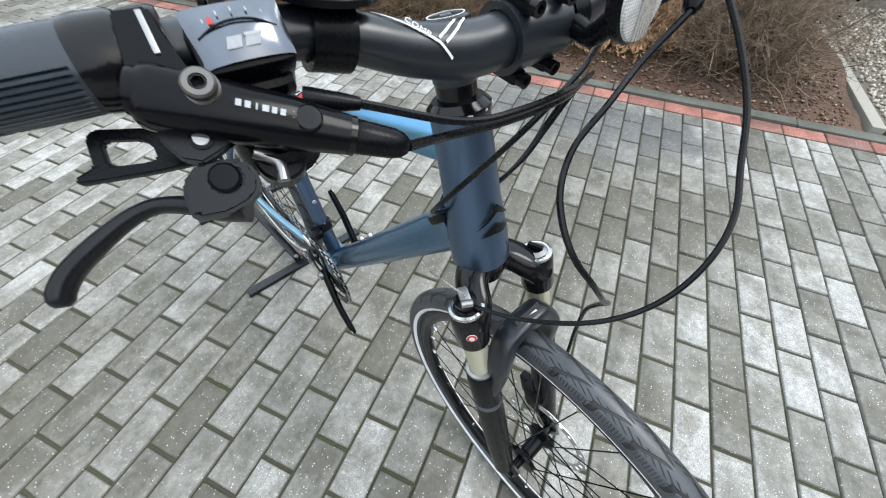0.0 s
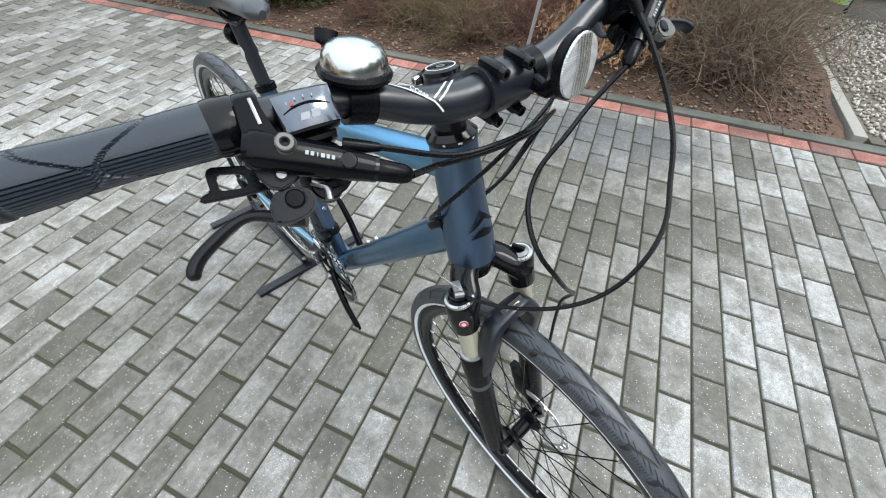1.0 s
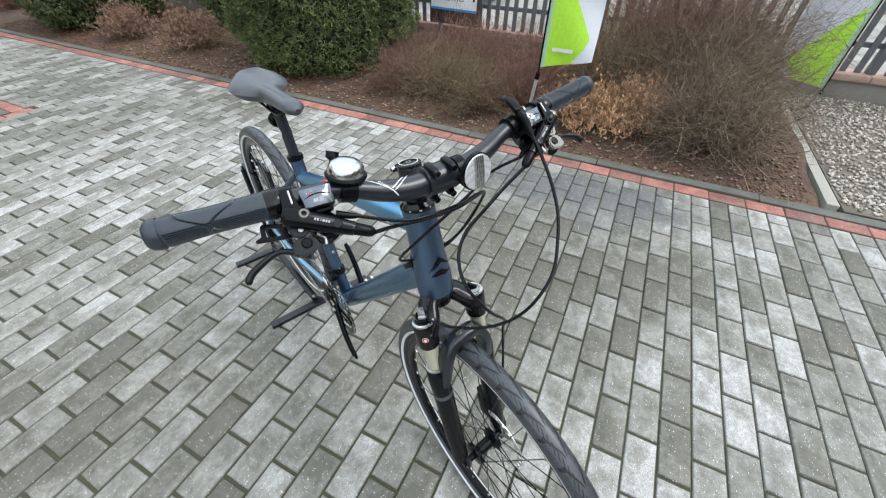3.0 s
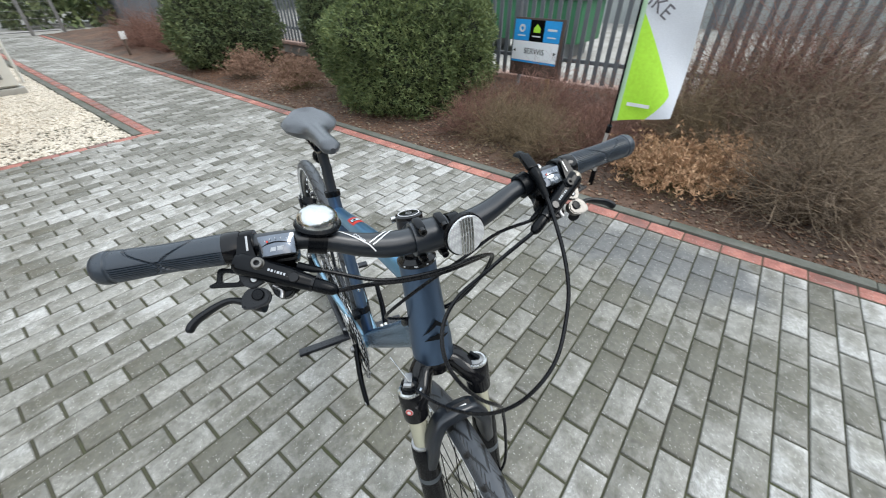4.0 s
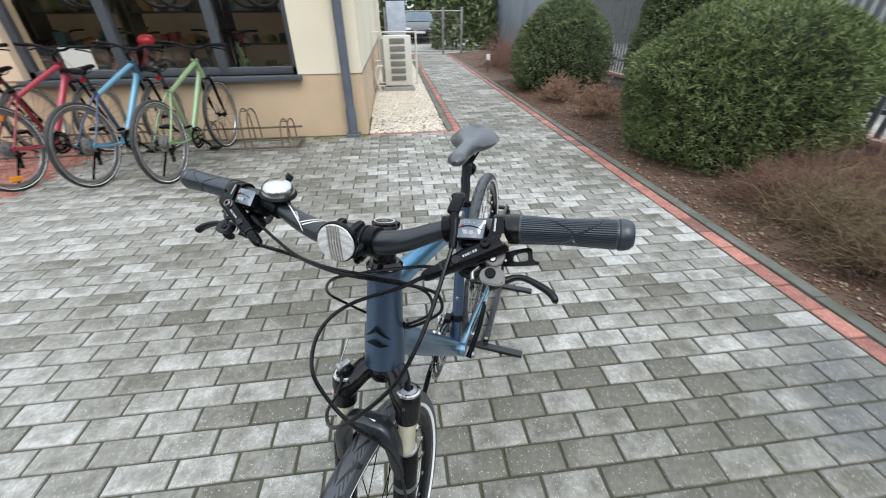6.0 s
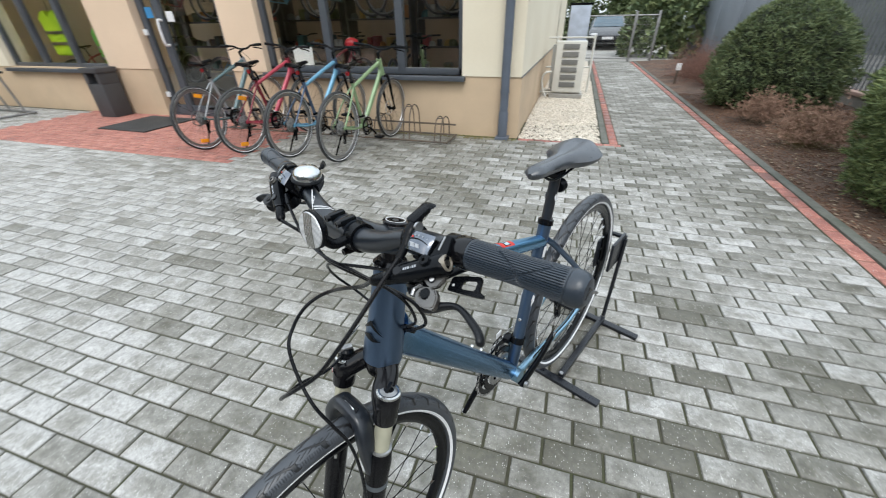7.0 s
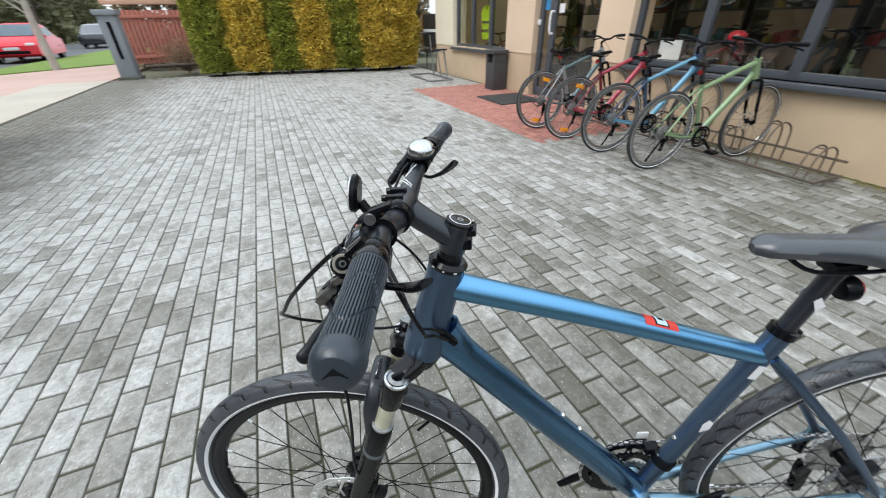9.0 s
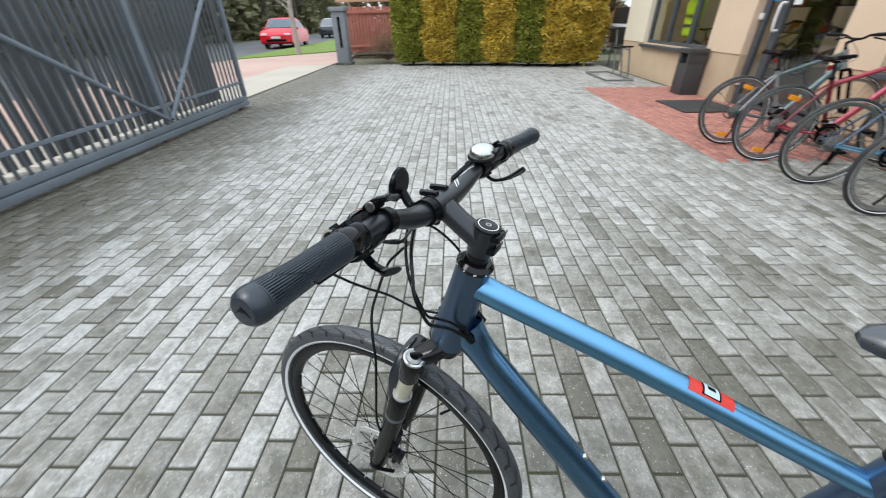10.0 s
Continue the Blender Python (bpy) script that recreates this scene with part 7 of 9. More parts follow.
# ---- plants ----
def sprigs(points, ways, length, width, blades, seed, jitter=0.7):
    """Small leafy sprigs: at each point a few narrow diamond leaves fanned about its way."""
    rng = np.random.default_rng(seed)
    n = len(points)
    p = np.repeat(points, blades, 0)
    d = np.repeat(ways, blades, 0) + rng.normal(0, jitter, (n * blades, 3))
    d /= np.linalg.norm(d, axis=1, keepdims=True)
    s = np.cross(d, rng.normal(0, 1, d.shape))
    s /= np.linalg.norm(s, axis=1, keepdims=True) + 1e-9
    ln = length * rng.uniform(0.6, 1.25, (len(p), 1))
    wd = width * rng.uniform(0.7, 1.2, (len(p), 1))
    v = np.stack([p, p + d * ln * 0.45 + s * wd, p + d * ln, p + d * ln * 0.45 - s * wd], 1).reshape(-1, 3)
    return v, np.arange(len(v)).reshape(-1, 4)


def lump(x, y, z, k=1.0):
    return noise.noise((x * 3.1 * k, y * 3.1 * k, z * 3.1 * k)) + 0.55 * noise.noise((x * 9 * k, y * 9 * k, z * 13 * k))


def clipped_shrub(name, x, y, R, Ht, n, leaf, core, label, power=2.3, seed=1, length=0.055, width=0.008, category="shrub", waist=0.30, blades=4, lumps=0.15, foot=0.80):
    """A dense evergreen: a solid core coloured for inner shade, a short trunk and a coat of leafy sprigs with an uneven
    outline.
    """
    root = thing(name, Matrix.Translation((x, y, 0)), label, category)
    rng = np.random.default_rng(seed)

    def radius(h):
        u = h / Ht
        if u < waist:
            return R * (foot + (1 - foot) * math.sin(u / waist * math.pi / 2))
        w = (u - waist) / (1 - waist)
        return R * max(0.0, 1 - w**power) ** (1 / power)

    pts, ways = [], []
    while len(pts) < n:
        h = Ht * (0.04 + 0.96 * rng.uniform() ** 0.9)
        if rng.uniform() > (radius(h) / R) * 0.9 + 0.25:
            continue
        a = rng.uniform(0, 2 * math.pi)
        r = radius(h) * (1 + lumps * lump(x + math.cos(a) * R, y + math.sin(a) * R, h)) * (1 - 0.16 * rng.uniform() ** 2.5)
        pts.append((r * math.cos(a), r * math.sin(a), h))
        up = max(0.15, (h / Ht) ** 2)
        ways.append((math.cos(a) * (1.1 - up), math.sin(a) * (1.1 - up), up))
    v, f = sprigs(np.array(pts), np.array(ways), length, width, blades, seed + 9)
    put("crown", array_mesh("crown", v, f), leaf, root, smooth=False)["kind"] = "stuff"
    # added closed core; the shade between the sprigs is put into its dark colour
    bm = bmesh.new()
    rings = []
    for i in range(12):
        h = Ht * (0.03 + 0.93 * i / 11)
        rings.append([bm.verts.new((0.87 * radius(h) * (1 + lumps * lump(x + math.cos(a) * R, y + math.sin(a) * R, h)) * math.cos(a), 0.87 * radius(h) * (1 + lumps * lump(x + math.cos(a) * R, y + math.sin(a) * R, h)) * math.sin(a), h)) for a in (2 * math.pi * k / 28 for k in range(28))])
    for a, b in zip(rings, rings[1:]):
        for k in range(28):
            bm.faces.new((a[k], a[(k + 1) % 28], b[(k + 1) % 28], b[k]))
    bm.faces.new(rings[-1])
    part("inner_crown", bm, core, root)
    part("trunk", tube(bmesh.new(), [(0, 0, -0.05), (0.01, 0, 0.1), (0, 0.01, Ht * 0.5)], [0.06, 0.05, 0.02], 8), BARK, root)
    return root


def twig_bush(name, x, y, R, Ht, stems, material, label, seed, thick=0.0032, droop=0.35, tips=None):
    """A leafless shrub: wandering stems from one foot that fork into fine twigs."""
    rng = np.random.default_rng(seed)
    segs = []
    ends = []

    def grow(p, d, ln, r, depth):
        steps = 4 if depth == 0 else 3
        for k in range(steps):
            d = d + rng.normal(0, 0.34, 3) + np.array([0, 0, -0.10 * droop * k + 0.03])
            d /= np.linalg.norm(d)
            q = p + d * ln / steps * rng.uniform(0.8, 1.2)
            if q[2] < 0.03:
                q[2] = 0.03
            r1 = r * 0.80
            segs.append((p, q, r, r1))
            if depth < 2 and (k > 0 or depth == 0):
                for _ in range(2 if depth == 0 else 1):
                    side = d + rng.normal(0, 0.75, 3)
                    side /= np.linalg.norm(side)
                    grow(q, side, ln * rng.uniform(0.35, 0.55), r1 * 0.7, depth + 1)
            p, r = q, r1
        ends.append(p)

    for _ in range(stems):
        a, t = rng.uniform(0, 6.283), rng.uniform(0.0, 1.0) ** 0.7
        lean = np.array([math.cos(a) * R * t * 1.1, math.sin(a) * R * t * 1.1, Ht * (1 - 0.42 * t * t) * rng.uniform(0.6, 1.05)])
        foot = np.array([math.cos(a) * R * 0.30 * t, math.sin(a) * R * 0.30 * t, 0.0])
        ln = np.linalg.norm(lean - foot)
        grow(foot, (lean - foot) / ln, ln * 0.9, thick, 0)
    p0, p1 = np.array([s[0] for s in segs]), np.array([s[1] for s in segs])
    r0, r1 = np.array([s[2] for s in segs]), np.array([s[3] for s in segs])
    d = p1 - p0
    d /= np.linalg.norm(d, axis=1, keepdims=True) + 1e-9
    ref = np.where(np.abs(d[:, 2:]) < 0.9, np.array([[0, 0, 1.0]]), np.array([[1.0, 0, 0]]))
    u = np.cross(d, ref)
    u /= np.linalg.norm(u, axis=1, keepdims=True) + 1e-9
    w = np.cross(d, u)
    ring = []
    for p, r in ((p0, r0), (p1, r1)):
        for k in range(3):
            a = 2 * math.pi * k / 3
            ring.append(p + r[:, None] * (math.cos(a) * u + math.sin(a) * w))
    v = np.stack(ring, 1).reshape(-1, 3)
    f = np.array([(0, 1, 4, 3), (1, 2, 5, 4), (2, 0, 3, 5)])
    faces = (f[None] + 6 * np.arange(len(segs))[:, None, None]).reshape(-1, 4)
    root = thing(name, Matrix.Translation((x, y, 0.02)), label, "shrub")
    put("branch_mass", array_mesh("branch_mass", v, faces), material, root, smooth=False)["kind"] = "stuff"
    part("root_foot", tube(bmesh.new(), [(0, 0, -0.06), (0.01, 0.0, 0.02), (0.0, 0.01, 0.07)], [0.03, 0.022, 0.010], 8), material, root)
    if tips is not None:
        e = np.array(ends)
        e = e[e[:, 2] > Ht * 0.25]
        v, f = sprigs(e, np.tile([[0, 0, 1.0]], (len(e), 1)), 0.035, 0.0045, 4, seed + 4, 0.6)
        put("dry_bloom", array_mesh("dry_bloom", v, f), tips, root, smooth=False)["kind"] = "stuff"
    return root


BARK = surf("rough_bark", (0.12, 0.09, 0.07), (0.07, 0.055, 0.045), 8, 60, 0.9, bump=0.8, relief=0.006)
YEW = leaf_material("yew_needles", (0.066, 0.105, 0.041), (0.225, 0.268, 0.104))
YEWDARK = leaf_material("dark_conifer_needles", (0.078, 0.120, 0.058), (0.20, 0.235, 0.105))
# core colours: the crowns' inner shade is painted in
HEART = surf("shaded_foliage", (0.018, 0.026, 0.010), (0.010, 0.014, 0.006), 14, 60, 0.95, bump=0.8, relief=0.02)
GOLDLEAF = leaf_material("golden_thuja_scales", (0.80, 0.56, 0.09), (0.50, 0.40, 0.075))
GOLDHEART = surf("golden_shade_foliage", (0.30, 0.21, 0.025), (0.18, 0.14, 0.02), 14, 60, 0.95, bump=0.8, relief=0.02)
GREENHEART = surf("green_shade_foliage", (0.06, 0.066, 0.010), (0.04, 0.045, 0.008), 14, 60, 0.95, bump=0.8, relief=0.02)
GREENLEAF = leaf_material("green_thuja_scales", (0.24, 0.27, 0.040), (0.38, 0.37, 0.065))
TWIG = leaf_material("brown_purple_twigs", (0.36, 0.20, 0.155), (0.080, 0.042, 0.034), 0.8)
TWIGGREY = leaf_material("grey_brown_twigs", (0.35, 0.265, 0.185), (0.070, 0.050, 0.038), 0.8)
TWIGOLIVE = leaf_material("olive_brown_twigs", (0.34, 0.255, 0.155), (0.085, 0.060, 0.040), 0.8)
HEATHER = leaf_material("olive_heather_stems", (0.22, 0.175, 0.085), (0.11, 0.090, 0.045), 0.8)
PINKTIP = leaf_material("pinkish_dry_tips", (0.36, 0.23, 0.17), (0.20, 0.12, 0.085), 0.8)
HEATHTIP = leaf_material("dry_heather_tips", (0.60, 0.38, 0.225), (0.34, 0.20, 0.115), 0.8)

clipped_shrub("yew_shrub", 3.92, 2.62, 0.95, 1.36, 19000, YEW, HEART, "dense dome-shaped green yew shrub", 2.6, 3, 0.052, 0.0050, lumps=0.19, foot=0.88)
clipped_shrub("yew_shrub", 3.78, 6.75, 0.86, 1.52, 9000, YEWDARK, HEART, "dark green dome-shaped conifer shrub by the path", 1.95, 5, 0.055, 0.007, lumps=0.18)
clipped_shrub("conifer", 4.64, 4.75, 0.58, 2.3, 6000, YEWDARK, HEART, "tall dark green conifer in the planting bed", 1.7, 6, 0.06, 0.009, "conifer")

for k, (x, y, R, Ht, n, mat_, lab) in enumerate((
    (3.46, 0.95, 0.52, 0.40, 90, TWIGOLIVE, "low bare brown barberry shrub"),
    (4.25, 1.05, 0.60, 0.46, 90, TWIG, "low bare brown barberry shrub"),
    (3.54, 0.20, 0.50, 0.42, 80, TWIG, "low bare purple-brown shrub by the flag"),
    (4.35, 0.15, 0.60, 0.48, 90, TWIG, "bare purple-brown shrub before the fence"),
    (4.55, -0.80, 0.64, 1.22, 150, TWIG, "tall tangled bare purple-brown shrub"),
    (4.14, -1.20, 0.58, 1.00, 150, TWIGGREY, "broad tangled bare grey-brown shrub"),
    (3.36, -1.26, 0.52, 0.62, 110, TWIGGREY, "low spreading bare grey-brown shrub at the kerb"),
    (4.80, -1.35, 0.36, 0.80, 70, TWIG, "tall bare shrub beside the bed edging"),
    (3.95, 1.55, 0.40, 0.40, 50, TWIG, "small bare brown shrub under the yew"),
    (3.70, 9.00, 0.60, 0.75, 80, TWIG, "reddish-brown bare shrub at the path's end"),
    (3.30, 0.52, 0.38, 0.34, 70, TWIGOLIVE, "low bare brown barberry shrub at the kerb"),
    (3.40, 1.40, 0.36, 0.32, 60, TWIG, "low bare brown barberry shrub at the kerb"),
    (3.95, -0.45, 0.50, 0.70, 90, TWIGOLIVE, "tangled bare purple-brown shrub behind the heather"),
    (3.60, 10.2, 0.60, 0.75, 80, TWIG, "reddish-brown bare shrub at the path's end"),
)):
    twig_bush("bare_shrub", x, y, R * 1.1, Ht * 1.12, int(n * 1.9), mat_, lab, 20 + k, 0.0050)
twig_bush("heather", 3.26, -0.42, 0.36, 0.29, 130, HEATHER, "dry golden-brown heather by the kerb", 41, 0.0024, 0.2, HEATHTIP)
twig_bush("heather", 3.46, -0.74, 0.34, 0.31, 110, HEATHER, "dry golden-brown heather by the kerb", 42, 0.0024, 0.2, HEATHTIP)
twig_bush("heather", 3.36, 4.22, 0.34, 0.40, 110, HEATHER, "dry pinkish-brown heather beside the yew", 43, 0.0026, 0.2, PINKTIP)
twig_bush("heather", 3.30, 5.45, 0.34, 0.34, 90, TWIGGREY, "dry yellowish heather between the shrubs", 44, 0.0026, 0.2, PINKTIP)

# ---- boundary wall and fences ----
fence = thing("fence_boundary", None, "dark grey picket fence on a low concrete wall", "fence", kind="structure")
part("low_wall", slab(bmesh.new(), 5.12, 5.30, -3.5, 9.2, -0.06, 0.168, 0.004), surf("weathered_concrete", (0.30, 0.28, 0.25), (0.2, 0.19, 0.17), 1.5, 60, 0.9, bump=0.4), fence)
for k in range(42):
    y = -3.5 + 0.30 * k
    part("coping", slab(bmesh.new(), 5.09, 5.33, y + 0.003, y + 0.297, 0.170, 0.226, 0.005), surf("pink_coping", (0.55, 0.37, 0.30), (0.44, 0.30, 0.25), 2, 60, 0.85) if k == 0 else bpy.data.materials["pink_coping"], fence)
PICKET = surf("dark_grey_fence_steel", (0.140, 0.153, 0.164), (0.108, 0.119, 0.128), 3, 100, 0.5)
bm = slab(bmesh.new(), -0.014, 0.014, -0.024, 0.024, 0.226, 1.78, 0.003)
picket = bpy.data.meshes.new("picket")
bm.to_mesh(picket)
bm.free()
picket.materials.append(PICKET)
for k in range(112):
    ob = new("picket", picket)
    ob.parent = fence
    ob.matrix_local = Matrix.Translation((5.20, -3.4 + 0.112 * k, 0))
for z in (0.45, 1.60):
    part("fence_rail", slab(bmesh.new(), 5.218, 5.248, -3.5, 9.2, z - 0.022, z + 0.022, 0.003), PICKET, fence)
for y in (-2.6, -0.4, 1.95, 4.3, 6.6, 9.1):
    part("fence_post", slab(bmesh.new(), 5.17, 5.25, y - 0.03, y + 0.03, 0.1, 1.86, 0.004), PICKET, fence)
SHEET = surf("grey_fence_sheet", (0.20, 0.225, 0.26), (0.15, 0.17, 0.195), 1.2, 40, 0.5)
solid = thing("fence_panels", None, "solid dark grey sheet fence", "fence", kind="structure")
for k in range(5):
    part("panel", slab(bmesh.new(), 4.98, 5.02, 9.3 + 2.0 * k, 11.26 + 2.0 * k, 0.16, 1.75, 0.004), SHEET, solid)
part("panel_base", slab(bmesh.new(), 4.93, 5.05, 9.3, 19.2, -0.06, 0.15, 0.004), bpy.data.materials["weathered_concrete"], solid)

yard = part("neighbour_yard", slab(bmesh.new(), 5.4, 60, -40, 60, -0.08, -0.03), surf("pale_asphalt", (0.40, 0.385, 0.355), (0.20, 0.19, 0.165), 1.3, 30, 0.9, bump=0.3))
tagged(yard, "pale grey yard behind the fence", "yard", kind="structure")
skip = thing("container", Matrix.Translation((8.6, 3.4, 0)), "green steel container behind the fence", "container")
GREEN = surf("green_container_paint", (0.03, 0.16, 0.07), (0.025, 0.12, 0.055), 2, 60, 0.5)
part("container_body", slab(bmesh.new(), -0.6, 0.6, -1.2, 1.2, 0.25, 0.95, 0.03), GREEN, skip)
part("container_rim", slab(bmesh.new(), -0.66, 0.66, -1.26, 1.26, 0.95, 1.03, 0.02), PICKET, skip)
for y in (-0.9, 0.9):
    part("container_foot", slab(bmesh.new(), -0.55, 0.55, y - 0.08, y + 0.08, -0.03, 0.25, 0.01), PICKET, skip)
shed = thing("storage_hall", Matrix.Translation((19, 6, 0)), "long dark grey storage hall far behind the fence", "building")
part("wall", slab(bmesh.new(), -3, 3, -22, 22, -0.05, 4.2, 0.02), surf("dark_hall_cladding", (0.36, 0.385, 0.375), (0.27, 0.29, 0.28), 0.4, 12, 0.7), shed)
part("roof", slab(bmesh.new(), -3.3, 3.3, -22.3, 22.3, 4.2, 4.5, 0.02), PICKET, shed)
for k in range(9):
    part("wall_rib", slab(bmesh.new(), -3.06, -2.99, -20 + 5 * k - 0.1, -20 + 5 * k + 0.1, 0, 4.2), PICKET, shed)

# ---- service sign ----
sign = thing("service_sign", Matrix.Translation((4.86, 1.53, 0)) @ Matrix.Rotation(radians(-6), 4, "Z") @ Matrix.Rotation(radians(3), 4, "Y"), "blue and white service signboard on a brown board", "sign")
part("board", slab(bmesh.new(), 0.0, 0.022, -0.345, 0.315, 0.29, 0.90, 0.004), surf("brown_board", (0.085, 0.055, 0.042), (0.06, 0.04, 0.03), 4, 60, 0.7), sign)
SKYBLUE = surf("sign_blue", (0.03, 0.36, 0.80), (0.03, 0.33, 0.75), 5, 60, 0.4, bump=0)
SIGNWHITE = surf("white_sign_panel", (0.95, 0.96, 0.97), (0.92, 0.93, 0.94), 6, 900, 0.35, bump=0, spread=0.03)
part("white_panel", slab(bmesh.new(), -0.008, -0.001, -0.31, 0.31, 0.455, 0.66), SIGNWHITE, sign, smooth=False)
part("blue_tile", slab(bmesh.new(), -0.008, -0.001, 0.095, 0.31, 0.664, 0.88), SKYBLUE, sign, smooth=False)
part("black_tile", slab(bmesh.new(), -0.008, -0.001, -0.095, 0.091, 0.664, 0.88), GLOSSBLACK, sign, smooth=False)
part("blue_tile", slab(bmesh.new(), -0.008, -0.001, -0.31, -0.099, 0.664, 0.88), SKYBLUE, sign, smooth=False)
part("blue_band", slab(bmesh.new(), -0.009, -0.001, -0.31, 0.31, 0.432, 0.452), SKYBLUE, sign, smooth=False)
faced = Matrix.Rotation(radians(90), 4, "X")
turned = Matrix.Rotation(radians(-90), 4, "Z")
words("lettering", "SERWIS", 0.085, Matrix.Translation((-0.0095, 0, 0.555)) @ turned @ faced, GLOSSBLACK, sign)
LIME = surf("lime_green", (0.48, 0.86, 0.05), (0.44, 0.80, 0.05), 3, 60, 0.6, bump=0)
for y, m_ in ((0.20, WHITE), (-0.003, LIME), (-0.205, WHITE)):
    bm = bmesh.new()
    if m_ is LIME:
        plate(bm, [(-0.045, -0.035), (0.045, -0.035), (0.045, 0.01), (0.0, 0.05), (-0.045, 0.01)], 0.002, Matrix.Translation((-0.0095, y, 0.79)) @ turned @ faced)
    elif y > 0:
        lathe(bm, [(0.02, 0), (0.042, 0), (0.042, 0.002), (0.02, 0.002)], (-0.0095, y, 0.79), (-1, 0, 0), 18, closed=True)
    else:
        box(bm, -0.009, y, 0.79, 0.002, 0.12, 0.022)
    part("sign_shape", bm, m_, sign, smooth=False)
    part("sign_bar", box(bmesh.new(), -0.009, y, 0.715, 0.002, 0.11, 0.014), WHITE, sign, smooth=False)
for y in (-0.275, 0.275):
    bm = plate(bmesh.new(), [(-0.02, 0), (0.012, 0.018), (0.012, -0.018)] if y > 0 else [(0.02, 0), (-0.012, -0.018), (-0.012, 0.018)], 0.002, Matrix.Translation((-0.0095, y, 0.555)) @ turned @ faced)
    part("arrow", bm, GLOSSBLACK, sign, smooth=False)
part("sign_post", tube(bmesh.new(), [(0.05, 0.20, 0.0), (0.05, 0.20, 0.86)], 0.024, 10), surf("grey_post", (0.3, 0.31, 0.32)), sign)
part("sign_post", slab(bmesh.new(), 0.03, 0.07, -0.24, -0.20, 0.0, 0.86, 0.003), surf("yellow_wood_post", (0.50, 0.33, 0.10), (0.4, 0.26, 0.09), 4, 60, 0.7), sign)


# ---- feather flags ----
def feather_flag(foot, knee, y_dir, z0, z1, width, label, seed, letters):
    root = thing("feather_flag", None, label, "flag")
    foot, knee = Vector(foot), Vector(knee)
    part("ground_spike", tube(bmesh.new(), [foot - Vector((0, 0, 0.08)), foot.lerp(knee, 0.18)], 0.018, 10), BLACK, root)
    part("pole_socket", tube(bmesh.new(), [foot.lerp(knee, 0.14), foot.lerp(knee, 0.95)], 0.012, 12), surf("pale_alloy_socket", (0.62, 0.62, 0.60), (0.5, 0.5, 0.48), 8, 90, 0.4, 0.3), root)
    part("pole_collar", tube(bmesh.new(), [foot.lerp(knee, 0.90), knee], 0.016, 12), BLACK, root)
    mast = [knee, knee + Vector((0.004, 0, 1.2)), knee + Vector((0.01, y_dir * 0.02, 1.9)), knee + Vector((0.01, y_dir * 0.14, 2.2)), knee + Vector((0.01, y_dir * width, 2.32))]
    part("mast", tube(bmesh.new(), glide(mast, 5), 0.006, 8), BLACK, root)

    def cloth(t, u):
        """A place on the billowing cloth: t from foot to top, u from sleeve to free edge."""
        top = z1 - 0.25 * (1 - math.sin(math.pi / 2 * min(1, u + 0.15)))
        z = z0 + 0.07 * u * (1 - t) + (top - z0) * t
        wave = 0.035 * math.sin(5.0 * z + 2.2 * u + seed) * u + 0.02 * math.sin(11 * z + seed * 2 + 4 * u) * u
        return (knee.x + 0.01 + wave + 0.05 * u, knee.y + y_dir * width * u * (1 + 0.05 * math.sin(3 * z + seed)), z)

    def edge(t):
        """How far out the green reaches at that height."""
        z = t * (z1 - z0)
        if z < 0.14:
            return 0.58 + 0.28 * math.sin(z / 0.14 * math.pi / 2)
        return max(0.09, 0.86 - 0.77 * (z - 0.14) / 0.50)

    for nm, low, high, top_t, m_ in (("sleeve", lambda t: 0.0, lambda t: 0.09, 1.0, SLEEVE), ("green_cloth", lambda t: 0.09, edge, 0.66 / (z1 - z0), LIME), ("white_cloth", edge, lambda t: 1.0, 1.0, CLOTH)):
        bm = bmesh.new()
        cols, rows_ = (2 if nm == "sleeve" else 14), (30 if nm == "green_cloth" else 90)
        net = []
        for i in range(rows_ + 1):
            t = top_t * i / rows_
            net.append([bm.verts.new(cloth(t, low(t) + (high(t) - low(t)) * j / cols)) for j in range(cols + 1)])
        for p, q in zip(net, net[1:]):
            for j in range(cols):
                bm.faces.new((p[j], p[j + 1], q[j + 1], q[j]))
        bmesh.ops.remove_doubles(bm, verts=bm.verts, dist=1e-5)
        bmesh.ops.solidify(bm, geom=bm.faces[:], thickness=0.0012)
        part(nm, bm, m_, root)
    if letters:
        m = Matrix.Translation((knee.x - 0.004, knee.y + y_dir * 0.10, 1.155)) @ Matrix.Rotation(radians(-90), 4, "Z") @ Matrix.Rotation(radians(90), 4, "X") @ Matrix.Rotation(radians(-34), 4, "Z")
        words("lettering", "IKE", 0.10, m, surf("grey_print", (0.16, 0.15, 0.17)), root)
        bm = box(bmesh.new(), knee.x - 0.006, knee.y + y_dir * 0.13, z0 + 0.12, 0.002, 0.13, 0.02)
        part("print_bar", bm, WHITE, root, smooth=False)
    return root


SLEEVE = surf("pale_mint_sleeve", (0.52, 0.74, 0.50), (0.46, 0.68, 0.44), 3, 200, 0.8, bump=0.1)
CLOTH = surf("white_flag_cloth", (0.74, 0.76, 0.80), (0.68, 0.70, 0.75), 3, 200, 0.8, bump=0.1)
feather_flag((3.0, 0.01, 0.05), (2.845, -0.062, 0.50), -1, 0.53, 2.55, 0.31, "white and lime green feather flag on a ground spike", 0.4, True)
feather_flag((4.72, -2.15, 0.0), (4.60, -2.15, 0.18), 1, 0.20, 2.3, 0.42, "white and lime green feather flag over the gravel", 2.1, False)


